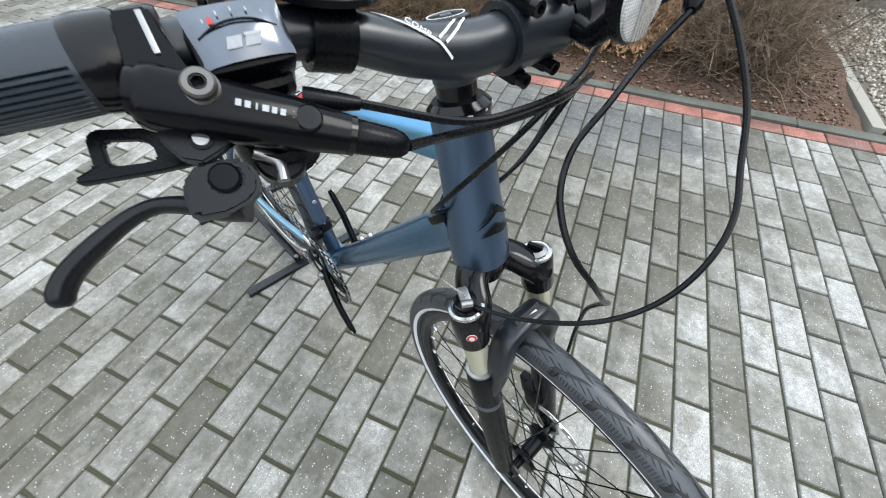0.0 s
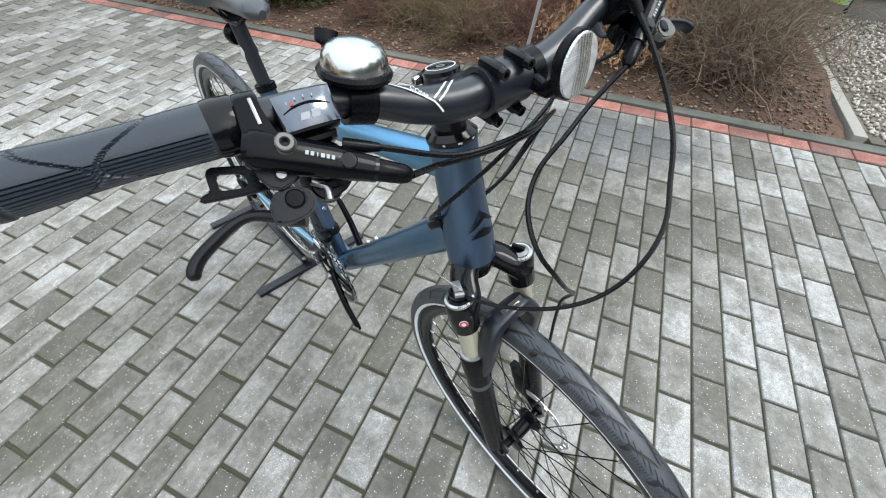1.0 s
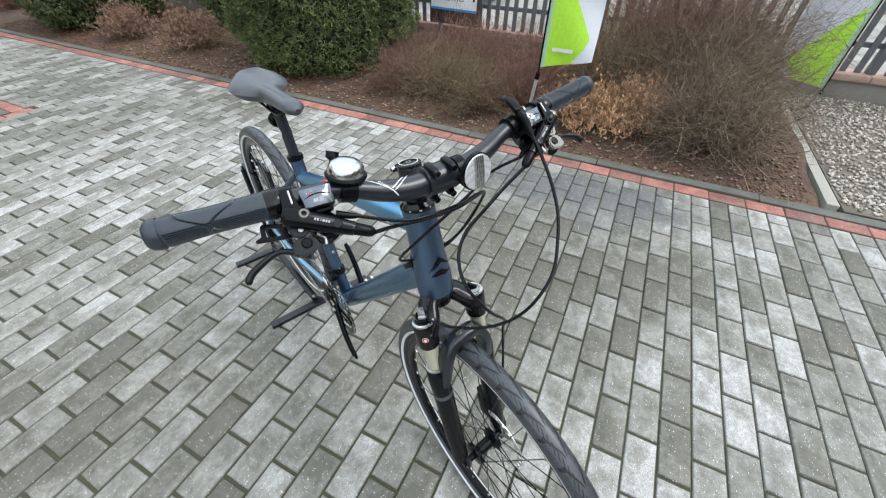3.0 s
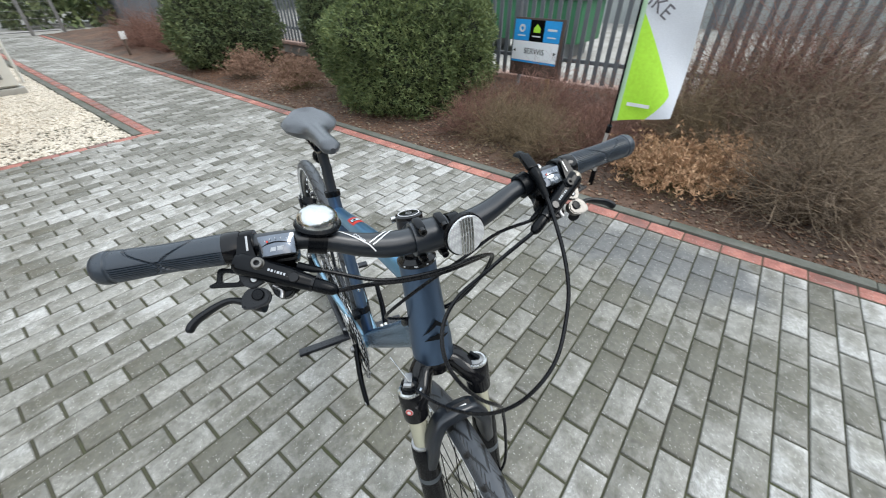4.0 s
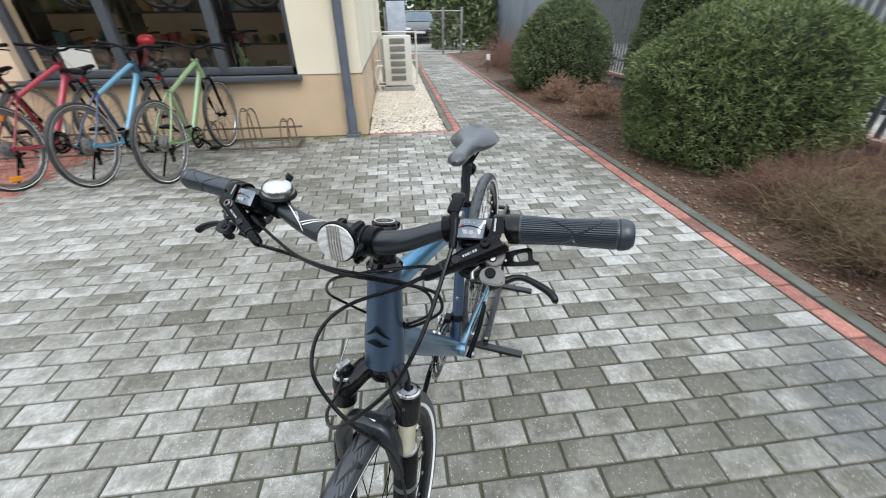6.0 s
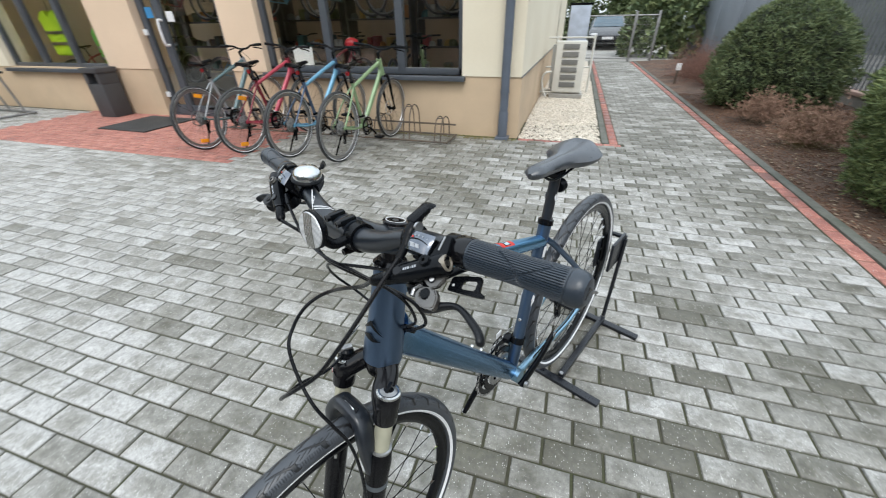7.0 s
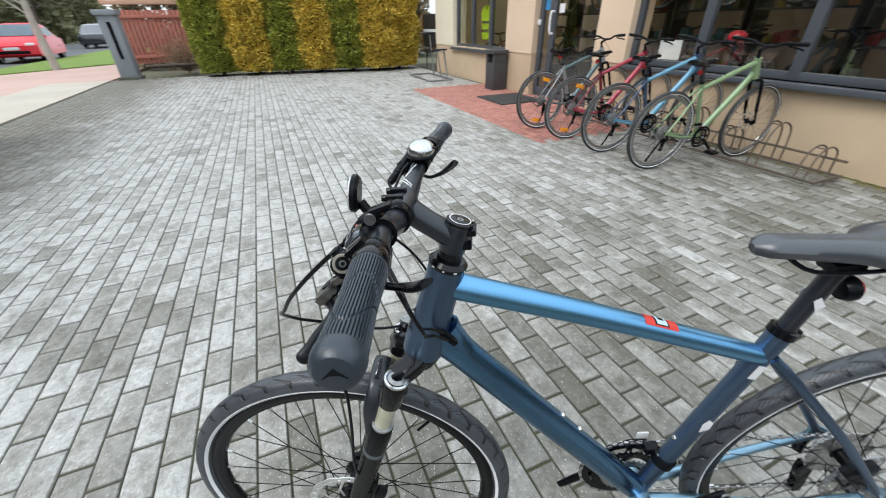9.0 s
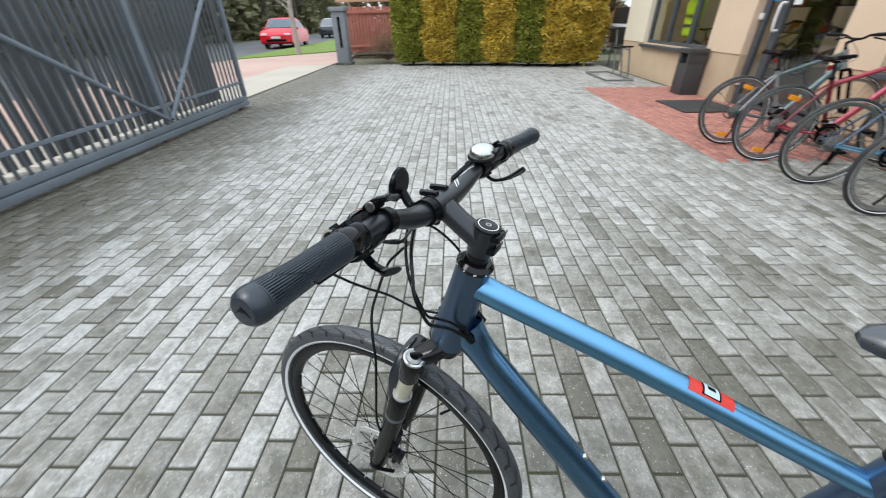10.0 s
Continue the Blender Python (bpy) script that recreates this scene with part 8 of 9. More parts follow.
DUSTY = surf("dusty_grey_tyre_rubber", (0.020, 0.021, 0.023), (0.045, 0.044, 0.043), 14, 200, 0.6, bump=0.3)


# ---- parked bicycles before the shop window ----
def parked_bike(x, turn, paint, second, label, tilt, amber):
    m = bike_axes(Vector((x, 2.58, 0.352)), Vector((x + turn, 3.66, 0.352)), tilt)
    root = thing("bicycle", m, label, "bicycle", "bicycles parked at the shop window")
    frame_parts(root, paint, second)
    seatpost_part(root)
    saddle_part(root, cover=PLASTIC)
    bm = lathe(bmesh.new(), [(0, -0.012), (0.022, -0.008), (0.022, 0.004), (0, 0.010)], (0.225, 0, 0.485), (-1, 0, 0.1), 14)
    part("rear_reflector", bm, REDLENS, root, "red rear reflector")
    drive_parts(root)
    wheel("rear_wheel", root, 0.0, None, True, 56, 24, 0.2, SILVER, True, "", 0.84, DUSTY)
    wheel("front_wheel", root, BASE, None, False, 56, 24, 0.5, SILVER, True, "", 0.84, DUSTY)
    bm = bmesh.new()
    for s in (-1, 1):
        tube(bm, glide([on_axis(0.39) + Vector((0.004, s * 0.012, 0)), leg_at(0.37, s * 0.052), leg_at(0.12, s * 0.055), (BASE, s * 0.052, 0)], 4), [0.016] * 5 + [0.015] * 4 + [0.010] * 4, 10)
    part("fork", bm, BLACK, root)
    part("stem", tube(bmesh.new(), [on_axis(0.57), on_axis(0.63), CLAMP], 0.015, 12), BLACK, root)
    part("handlebar", tube(bmesh.new(), full_line, 0.0115, 12), BLACK, root)
    for s in (-1, 1):
        part("grip", tube(bmesh.new(), [bar_pose(s * 0.21) @ Vector((0, 0, 0)), bar_pose(s * 0.33) @ Vector((0, 0, 0))], 0.0165, 12), PLASTIC, root)
        B = bar_pose(s * 0.185)
        part("brake_lever", tube(bmesh.new(), glide([B @ Vector(v) for v in ((-0.04, 0.03, -0.02), (0, 0.045, -0.03), (0.05, 0.055, -0.04), (0.085, 0.05, -0.05))], 3), 0.007, 8), BLACK, root)
    part("pedal", box(bmesh.new(), BB.x + 0.12, -0.13, BB.z - 0.13, 0.09, 0.09, 0.022, 0.006), PLASTIC, root)
    part("pedal", box(bmesh.new(), BB.x - 0.12, 0.13, BB.z + 0.13, 0.09, 0.09, 0.022, 0.006), PLASTIC, root)
    part("kickstand", tube(bmesh.new(), [(0.16, 0.07, -0.05), (0.10, 0.16, -0.345)], 0.009, 8), BLACK, root)
    part("cable", tube(bmesh.new(), glide([(0.94, 0.11, 0.65), (0.99, 0.06, 0.58), (0.97, -0.02, 0.50), (0.90, -0.04, 0.46)], 5), 0.0026, 6), CABLE, root)
    if amber:
        for a in (-1.75, 1.30):
            part("spoke_reflector", box(bmesh.new(), 0.245 * math.cos(a), 0, 0.245 * math.sin(a), 0.10, 0.014, 0.042, 0.005, Matrix.Rotation(-a + 1.57, 3, "Y")), AMBER, root, "amber spoke reflector")
    return root


def paint(name, col, metal=0.2):
    return surf(name, col, tuple(c * 0.9 for c in col), 6, 400, 0.35, metal, bump=0.02, relief=0.0004, spread=0.05, coat=0.3)


SAGE = paint("sage_green_paint", (0.25, 0.36, 0.19))
CYAN = paint("light_blue_paint", (0.15, 0.36, 0.52))
WINE = paint("wine_red_paint", (0.20, 0.018, 0.03))
ROSE = paint("coral_red_paint", (0.42, 0.05, 0.08))
TEAL = paint("grey_teal_paint", (0.10, 0.16, 0.17))
GREYP = paint("silver_grey_paint", (0.32, 0.33, 0.34))
parked_bike(-1.40, 0.10, SAGE, SAGE, "sage green bicycle parked nose-in at a rack", radians(3), False)
parked_bike(-2.00, 0.12, CYAN, paint("dark_blue_paint", (0.05, 0.09, 0.16)), "light blue and dark blue bicycle parked at a rack", radians(4), False)
parked_bike(-2.62, 0.10, ROSE, WINE, "wine red bicycle with amber spoke reflectors", radians(3), True)
parked_bike(-3.22, 0.06, TEAL, GREYP, "grey and teal bicycle with amber spoke reflectors", radians(-2), True)


def bike_rack(x0, x1, label):
    root = thing("bike_rack", None, label, "bike rack", "wall bike racks")
    RUST = bpy.data.materials.get("worn_rack_steel") or surf("worn_rack_steel", (0.10, 0.085, 0.07), (0.17, 0.12, 0.085), 8, 80, 0.6, 0.4)
    for y, z in ((3.42, 0.035), (3.80, 0.035), (3.80, 0.16)):
        part("rail", tube(bmesh.new(), [(x0, y, z), (x1, y, z)], 0.011, 8), RUST, root)
    n = max(2, round((x1 - x0) / 0.36))
    for k in range(n):
        x = x0 + 0.10 + (x1 - x0 - 0.26) * k / max(1, n - 1)
        h = 0.40 if k % 2 == 0 else 0.28
        for dx in (0.0, 0.075):
            hoop = glide([(x + dx, 3.42, 0.035), (x + dx, 3.47, h * 0.75), (x + dx, 3.56, h), (x + dx, 3.68, h), (x + dx, 3.78, h * 0.75), (x + dx, 3.80, 0.035)], 4)
            part("hoop", tube(bmesh.new(), hoop, 0.0075, 8), RUST, root)
        part("tie", tube(bmesh.new(), [(x, 3.56, h), (x + 0.075, 3.56, h)], 0.006, 6), RUST, root)
    for x in (x0, x1):
        part("end_bar", tube(bmesh.new(), [(x, 3.40, 0.035), (x, 3.82, 0.035)], 0.011, 8), RUST, root)
    return root


bike_rack(-1.95, -0.50, "rusty steel hoop rack along the shop wall, half empty")
bike_rack(-3.70, -2.10, "rusty steel hoop rack filled with bicycles")

# tubular display stand near the far window
GALV = surf("galvanised_tube", (0.30, 0.30, 0.30), (0.22, 0.22, 0.22), 6, 100, 0.5, 0.6)
rack = thing("display_stand", Matrix.Translation((-8.75, 3.22, 0)), "galvanised tubular bicycle display stand", "display stand")
for y in (-0.28, 0.30):
    part("base_tube", tube(bmesh.new(), [(-0.75, y, 0.03), (0.75, y, 0.03)], 0.018, 10), GALV, rack)
for x in (-0.75, 0.75):
    part("base_tube", tube(bmesh.new(), [(x, -0.28, 0.03), (x, 0.30, 0.03)], 0.018, 10), GALV, rack)
for x, h in ((-0.45, 0.98), (0.05, 0.62), (0.45, 0.66)):
    part("upright", tube(bmesh.new(), [(x, 0.30, 0.03), (x, 0.20, h)], 0.018, 10), GALV, rack)
    part("cradle", box(bmesh.new(), x, 0.12, h, 0.10, 0.30, 0.035, 0.01), STANDPAINT, rack)
part("upper_rail", tube(bmesh.new(), [(-0.45, 0.22, 0.60), (0.45, 0.20, 0.60)], 0.014, 8), GALV, rack)

# ---- hedge ----
row = ((-12.42, -1.70, 0.55, GREENLEAF, "green"), (-12.28, -0.75, 0.66, GOLDLEAF, "golden"), (-12.02, 0.15, 0.52, GREENLEAF, "green"), (-11.92, 0.98, 0.64, GOLDLEAF, "golden"), (-11.62, 1.86, 0.55, GREENLEAF, "green"), (-11.45, 2.62, 0.64, GOLDLEAF, "golden"), (-11.55, 3.30, 0.55, GOLDLEAF, "golden"))
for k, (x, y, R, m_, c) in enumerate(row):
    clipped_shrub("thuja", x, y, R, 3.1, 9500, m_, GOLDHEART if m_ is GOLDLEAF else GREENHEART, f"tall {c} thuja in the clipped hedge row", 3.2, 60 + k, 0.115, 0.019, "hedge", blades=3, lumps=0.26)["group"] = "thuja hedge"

# ---- sliding gate and street fence ----
GATE = surf("blue_grey_gate_steel", (0.20, 0.235, 0.275), (0.15, 0.178, 0.21), 2.5, 90, 0.5)
gate = thing("sliding_gate", None, "blue-grey steel sliding gate with vertical bars, standing open", "gate")
GX0, GX1, GY = -5.78, 1.6, -4.02
part("bottom_beam", slab(bmesh.new(), GX0, GX1, GY - 0.04, GY + 0.04, 0.035, 0.105, 0.006), GATE, gate)
part("guide_beam", slab(bmesh.new(), GX0, GX1, GY - 0.025, GY + 0.025, 0.115, 0.185, 0.006), GATE, gate)
part("top_beam", slab(bmesh.new(), GX0, GX1, GY - 0.025, GY + 0.025, 1.95, 2.02, 0.006), GATE, gate)
part("middle_rail", slab(bmesh.new(), GX0, GX1, GY - 0.015, GY + 0.015, 0.38, 0.415, 0.003), GATE, gate)
for x in (GX0 + 0.03, -3.72, -1.6, 0.4, GX1 - 0.03):
    part("gate_post", slab(bmesh.new(), x - 0.035, x + 0.035, GY - 0.03, GY + 0.03, 0.185, 1.95, 0.004), GATE, gate)
for a, b in (((-3.70, 0.24), (-1.62, 1.60)), ((-3.76, 0.24), (-5.30, 1.62)), ((0.42, 0.24), (-1.58, 1.60))):
    part("brace", tube(bmesh.new(), [(a[0], GY + 0.045, a[1]), (b[0], GY + 0.045, b[1])], 0.026, 8), GATE, gate)
bm = slab(bmesh.new(), -0.011, 0.011, -0.013, 0.013, 0.185, 1.95, 0.003)
bar_mesh = bpy.data.meshes.new("gate_bar")
bm.to_mesh(bar_mesh)
bm.free()
bar_mesh.materials.append(surf("dark_gate_bar_steel", (0.125, 0.145, 0.162), (0.098, 0.113, 0.128), 3, 90, 0.5))
for k in range(66):
    ob = new("gate_bar", bar_mesh)
    ob.parent = gate
    ob.matrix_local = Matrix.Translation((GX0 + 0.09 + 0.111 * k, GY, 0))
part("roller", box(bmesh.new(), -1.30, GY, 0.016, 0.10, 0.07, 0.034, 0.006), surf("blue_roller", (0.03, 0.12, 0.36), (0.02, 0.09, 0.28), 6, 60, 0.5), gate, "blue roller")
for x in (GX0 + 0.25, -3.6):
    part("roller", box(bmesh.new(), x, GY, 0.016, 0.12, 0.07, 0.034, 0.006), surf("rusty_roller", (0.14, 0.08, 0.05)) if x < -5 else bpy.data.materials["rusty_roller"], gate)
street_fence = thing("fence_street", None, "dark picket fence on pale concrete blocks behind the gate", "fence", kind="structure")
bm = slab(bmesh.new(), -0.045, 0.045, -0.012, 0.012, 0.16, 1.9, 0.003)
wide = bpy.data.meshes.new("picket")
bm.to_mesh(wide)
bm.free()
wide.materials.append(surf("charcoal_picket", (0.105, 0.112, 0.118), (0.075, 0.080, 0.086), 3, 90, 0.6))
for k in range(62):
    ob = new("picket", wide)
    ob.parent = street_fence
    ob.matrix_local = Matrix.Translation((-5.6 + 0.135 * k, -4.38, 0))
for k in range(30):
    part("base_block", slab(bmesh.new(), -5.70 + 0.27 * k, -5.58 + 0.27 * k + 0.05, -4.44, -4.30, -0.04, 0.13, 0.012), bpy.data.materials.get("pale_block") or surf("pale_block", (0.62, 0.60, 0.54), (0.5, 0.48, 0.43), 3, 60, 0.9), street_fence)
post = thing("gate_pillar", Matrix.Translation((-12.95, -4.05, 0)), "grey steel gate pillar with a cap", "pillar")
part("pillar_body", slab(bmesh.new(), -0.22, 0.22, -0.20, 0.20, -0.02, 1.50, 0.01), surf("grey_pillar", (0.25, 0.27, 0.29), (0.2, 0.21, 0.23), 2, 60, 0.6), post)
part("pillar_cap", slab(bmesh.new(), -0.27, 0.27, -0.25, 0.25, 1.50, 1.62, 0.02), bpy.data.materials["grey_pillar"], post)
part("pillar_slot", slab(bmesh.new(), 0.222, 0.232, -0.03, 0.05, 0.5, 1.35), BLACK, post)
part("pillar_foot", slab(bmesh.new(), -0.26, 0.30, -0.26, 0.26, -0.03, 0.06, 0.01), KERB, post)
red_fence = thing("fence_red", None, "faded red slatted fence beside the gate pillar", "fence", kind="structure")
REDF = surf("faded_red_fence", (0.50, 0.17, 0.125), (0.40, 0.15, 0.11), 2, 60, 0.7)
for k in range(20):
    part("slat", slab(bmesh.new(), -14.52, -14.48, -4.2 + 0.115 * k, -4.2 + 0.115 * k + 0.09, 0.25, 1.65, 0.004), REDF, red_fence)
for z in (0.40, 1.45):
    part("fence_rail", slab(bmesh.new(), -14.48, -14.44, -4.2, -1.9, z, z + 0.08, 0.004), REDF, red_fence)
part("fence_pillar", slab(bmesh.new(), -13.86, -13.74, -2.31, -2.19, -0.02, 1.76, 0.01), surf("salmon_pillar", (0.62, 0.36, 0.25), (0.55, 0.32, 0.22), 2, 60, 0.8), red_fence)
part("fence_beam", slab(bmesh.new(), -13.87, -13.73, -4.32, -2.17, 1.763, 1.86, 0.01), bpy.data.materials["salmon_pillar"], red_fence)
part("low_rail", tube(bmesh.new(), [(-13.7, -3.8, 0.22), (-13.6, -2.0, 0.24)], 0.05, 8), BARK, red_fence)


twig_bush("bare_shrub", -14.12, -2.80, 0.42, 1.0, 90, TWIGGREY, "yellowish dry shrub before the red fence", 91, 0.006, 0.3, HEATHTIP)


# ---- cars and street trees ----
def car(m, body_paint, label):
    root = thing("car", m, label, "car")
    bm = bmesh.new()
    side_line = [(-2.05, 0.30), (-2.10, 0.62), (-1.98, 0.86), (-1.50, 0.92), (-0.95, 1.36), (-0.30, 1.48), (0.45, 1.44), (1.15, 0.98), (1.75, 0.86), (2.02, 0.66), (2.05, 0.34), (1.9, 0.24), (-1.9, 0.24)]
    rows = []
    for y, tuck in ((-0.86, 0.90), (-0.80, 1.0), (-0.4, 1.02), (0.4, 1.02), (0.80, 1.0), (0.86, 0.90)):
        rows.append([bm.verts.new((x * (0.985 if abs(y) > 0.83 else 1.0), y * (1 - 0.20 * max(0, (z - 0.9) / 0.58)), 0.24 + (z - 0.24) * (tuck if z > 0.9 else 1.0))) for x, z in side_line])
    for a, b in zip(rows, rows[1:]):
        for k in range(len(side_line)):
            j = (k + 1) % len(side_line)
            bm.faces.new((a[k], a[j], b[j], b[k]))
    bm.faces.new(rows[0])
    bm.faces.new(list(reversed(rows[-1])))
    bmesh.ops.recalc_face_normals(bm, faces=bm.faces)
    part("body", bm, body_paint, root)
    # the mirrored sky is put into the windows' blue-grey colour
    DARK = bpy.data.materials.get("car_glass_sky_tone") or surf("car_glass_sky_tone", (0.10, 0.15, 0.19), None, 3, 50, 0.06, bump=0)
    bm = bmesh.new()
    bm.faces.new([bm.verts.new(v) for v in ((1.13, -0.70, 1.005), (1.13, 0.70, 1.005), (0.49, 0.58, 1.425), (0.49, -0.58, 1.425))])
    bmesh.ops.translate(bm, verts=bm.verts, vec=(0.012, 0, 0.016))
    bmesh.ops.solidify(bm, geom=bm.faces[:], thickness=0.012)
    part("windscreen", bm, DARK, root)
    for s in (-1, 1):
        bm = plate(bmesh.new(), [(-1.0, -0.16), (0.75, -0.16), (0.30, 0.17), (-0.70, 0.17)], 0.02, Matrix.Translation((-0.1, s * 0.775, 1.12)) @ Matrix.Rotation(radians(90 + s * 12), 4, "X"))
        part("side_window", bm, DARK, root)
        part("headlight", box(bmesh.new(), 1.93, s * 0.62, 0.68, 0.16, 0.30, 0.16, 0.05), WHITE, root)
        part("wing_mirror", box(bmesh.new(), 0.75, s * 0.90, 0.98, 0.10, 0.16, 0.12, 0.03), body_paint, root)
        for x in (-1.28, 1.28):
            w = part("car_wheel", lathe(bmesh.new(), [(0.20, -0.09), (0.29, -0.10), (0.31, -0.06), (0.31, 0.06), (0.29, 0.10), (0.20, 0.09)], (x, s * 0.76, 0.31), (0, 1, 0), 22, closed=True), PLASTIC, root)
            part("wheel_rim", lathe(bmesh.new(), [(0, -0.05), (0.20, -0.07), (0.20, 0.07), (0, 0.05)], (x, s * 0.76, 0.31), (0, 1, 0), 18), SILVER, w)
    part("bumper_slot", box(bmesh.new(), 2.03, 0, 0.42, 0.06, 1.1, 0.12, 0.03), PLASTIC, root)
    part("number_plate", box(bmesh.new(), 2.055, 0, 0.56, 0.02, 0.50, 0.11, 0.005), WHITE, root)
    return root


car(Matrix.Translation((-24.3, -10.3, -0.045)) @ Matrix.Rotation(radians(6), 4, "Z"), surf("bright_red_car_paint", (0.68, 0.010, 0.026), (0.62, 0.009, 0.022), 2, 60, 0.3, coat=0.3, bump=0, spec=0.3), "bright red small car on the street")
car(Matrix.Translation((-37.8, -11.1, -0.045)) @ Matrix.Rotation(radians(183), 4, "Z"), surf("dark_car_paint", (0.03, 0.033, 0.04), None, 2, 60, 0.2, coat=0.8, bump=0), "dark car far down the street")
car(Matrix.Translation((2.1, 22.8, -0.06)) @ Matrix.Rotation(radians(-90), 4, "Z"), surf("black_car_paint", (0.025, 0.026, 0.03), None, 2, 60, 0.2, coat=0.8, bump=0), "black car parked behind the mesh gate")


def street_tree(x, y, h, seed, label, bark=None):
    """A bare winter tree: tapered trunk, limbs and many thin twigs with gaps between."""
    root = thing("tree", Matrix.Translation((x, y, -0.05)), label, "tree")
    rng = np.random.default_rng(seed)
    bm = bmesh.new()
    tube(bm, [(0, 0, 0), (0.03, 0, h * 0.3), (0, 0.05, h * 0.6), (0.05, 0, h)], [h * 0.026, h * 0.02, h * 0.012, h * 0.004], 8)
    pts = []
    for _ in range(26):
        z = h * rng.uniform(0.30, 0.9)
        a = rng.uniform(0, 6.28)
        ln = h * rng.uniform(0.18, 0.38) * (1.1 - z / h * 0.6)
        p = Vector((0, 0, z))
        line_ = [p]
        d = Vector((math.cos(a), math.sin(a), rng.uniform(0.3, 1.0))).normalized()
        for _k in range(4):
            d = (d + Vector(rng.normal(0, 0.2, 3))).normalized()
            p = p + d * ln / 4
            line_.append(p)
            for _j in range(3):
                e = (d + Vector(rng.normal(0, 0.7, 3))).normalized()
                tube(bm, [p, p + e * ln * 0.22, p + e * ln * 0.22 + Vector(rng.normal(0, 0.06, 3)) * h * 0.4], [h * 0.0022, h * 0.0014, h * 0.0006], 3, caps=False)
                pts.append(p + e * ln * 0.3)
        tube(bm, line_, [h * 0.006, h * 0.005, h * 0.004, h * 0.003, h * 0.0015], 5)
    part("limb_mass", bm, bark or BARK, root)["kind"] = "stuff"
    return root, pts


street_tree(-17.4, -7.2, 5.0, 4, "slim pale bare street tree on the verge", surf("pale_bark", (0.46, 0.43, 0.37), (0.34, 0.31, 0.27), 6, 50, 0.9, bump=0.6))
for k, (x, y, h) in enumerate(((-24, -17.5, 7), (-31, -18, 8), (-38, -17, 7), (-17, -18.5, 8), (-10, -18, 7), (-47, -17.5, 8), (-3, -18, 7), (9, 20, 7), (14, 16, 8))):
    street_tree(x, y, h, 30 + k, "bare winter tree far across the street" if y < 0 else "bare winter tree beyond the yard")


def thicket(name, spots, n, size, material, label, seed):
    """A far belt of bushes as clumps of leaves round wandering middles."""
    rng = np.random.default_rng(seed)
    pts, ways = [], []
    for x, y, rx, ry, h in spots:
        u = rng.normal(0, 1, (n, 3))
        u /= np.linalg.norm(u, axis=1, keepdims=True)
        u[:, 2] = np.abs(u[:, 2])
        lumps = 1 + 0.25 * np.sin(u[:, 0] * 7 + x) * np.cos(u[:, 1] * 6 + y) * np.sin(u[:, 2] * 8)
        r = rng.uniform(0.75, 1.0, n) * lumps
        pts.append(np.stack([x + u[:, 0] * rx * r, y + u[:, 1] * ry * r, u[:, 2] * h * r], 1))
        ways.append(u)
    v, f = sprigs(np.concatenate(pts), np.concatenate(ways), size, size * 0.3, 2, seed + 1)
    ob = put(name, array_mesh(name, v, f), material, smooth=False)
    return tagged(ob, label, "bushes", kind="stuff")


BROWNLEAF = leaf_material("brown_winter_thicket", (0.30, 0.23, 0.14), (0.17, 0.14, 0.09))
thicket("garden_bushes", [(-17.5 - 0.8 * (k % 3), -3.6 + 1.5 * k, 1.6, 1.3, 3.4 + 0.5 * (k % 2)) for k in range(7)], 2600, 0.22, BROWNLEAF, "brown winter bushes behind the red fence", 74)
OLIVE = leaf_material("olive_winter_leaves", (0.19, 0.20, 0.10), (0.30, 0.28, 0.16))
thicket("far_bushes", [(-66 + 4.6 * k, -20 - 1.5 * (k % 3), 4.6, 2.8, 7.5 + (k % 4) * 1.3) for k in range(24)], 3000, 0.72, OLIVE, "belt of olive green bushes across the street", 71)
thicket("end_hedge", [(-3 + 2.4 * k, 26, 1.9, 1.4, 3.0 + 0.4 * (k % 3)) for k in range(8)], 2200, 0.26, YEWDARK, "dark green hedge behind the parked car", 72)
thicket("yard_bushes", [(4.0 + 2.6 * k, 17.5 + 0.8 * k, 1.6, 1.3, 2.6) for k in range(5)], 2000, 0.24, YEWDARK, "dark green bushes behind the sheet fence", 73)

# mesh gate across the path's end
mesh_gate = thing("mesh_gate", None, "galvanised wire mesh gate across the path", "gate")
for x in (0.45, 2.52, 3.20):
    part("gate_post", slab(bmesh.new(), x - 0.035, x + 0.035, 14.77, 14.83, -0.03, 1.48, 0.004), GALV, mesh_gate)
for z in (0.10, 1.36):
    part("gate_rail", tube(bmesh.new(), [(0.45, 14.8, z), (3.2, 14.8, z)], 0.020, 8), GALV, mesh_gate)
bm = bmesh.new()
for k in range(54):
    tube(bm, [(0.47 + 0.05 * k, 14.8, 0.10), (0.47 + 0.05 * k, 14.8, 1.36)], 0.0022, 4, caps=False)
for k in range(7):
    tube(bm, [(0.45, 14.8, 0.2 + 0.18 * k), (3.2, 14.8, 0.2 + 0.18 * k)], 0.0026, 4, caps=False)
part("wire_mesh", bm, GALV, mesh_gate)
mesh_gate.children[-1]["kind"] = "stuff"
tagged(part("lane", slab(bmesh.new(), -4, 12, 15.05, 30, -0.085, -0.02), bpy.data.materials["pale_asphalt"]), "pale lane behind the mesh gate", "lane", kind="structure")
marker = thing("marker_post", Matrix.Translation((3.0, 9.4, 0)), "small wooden marker post with a pale tag", "marker")
part("stake", slab(bmesh.new(), -0.02, 0.02, -0.02, 0.02, -0.03, 0.38, 0.003), BARK, marker)
part("tag", slab(bmesh.new(), -0.05, 0.05, -0.028, -0.021, 0.28, 0.42, 0.003), WHITE, marker)


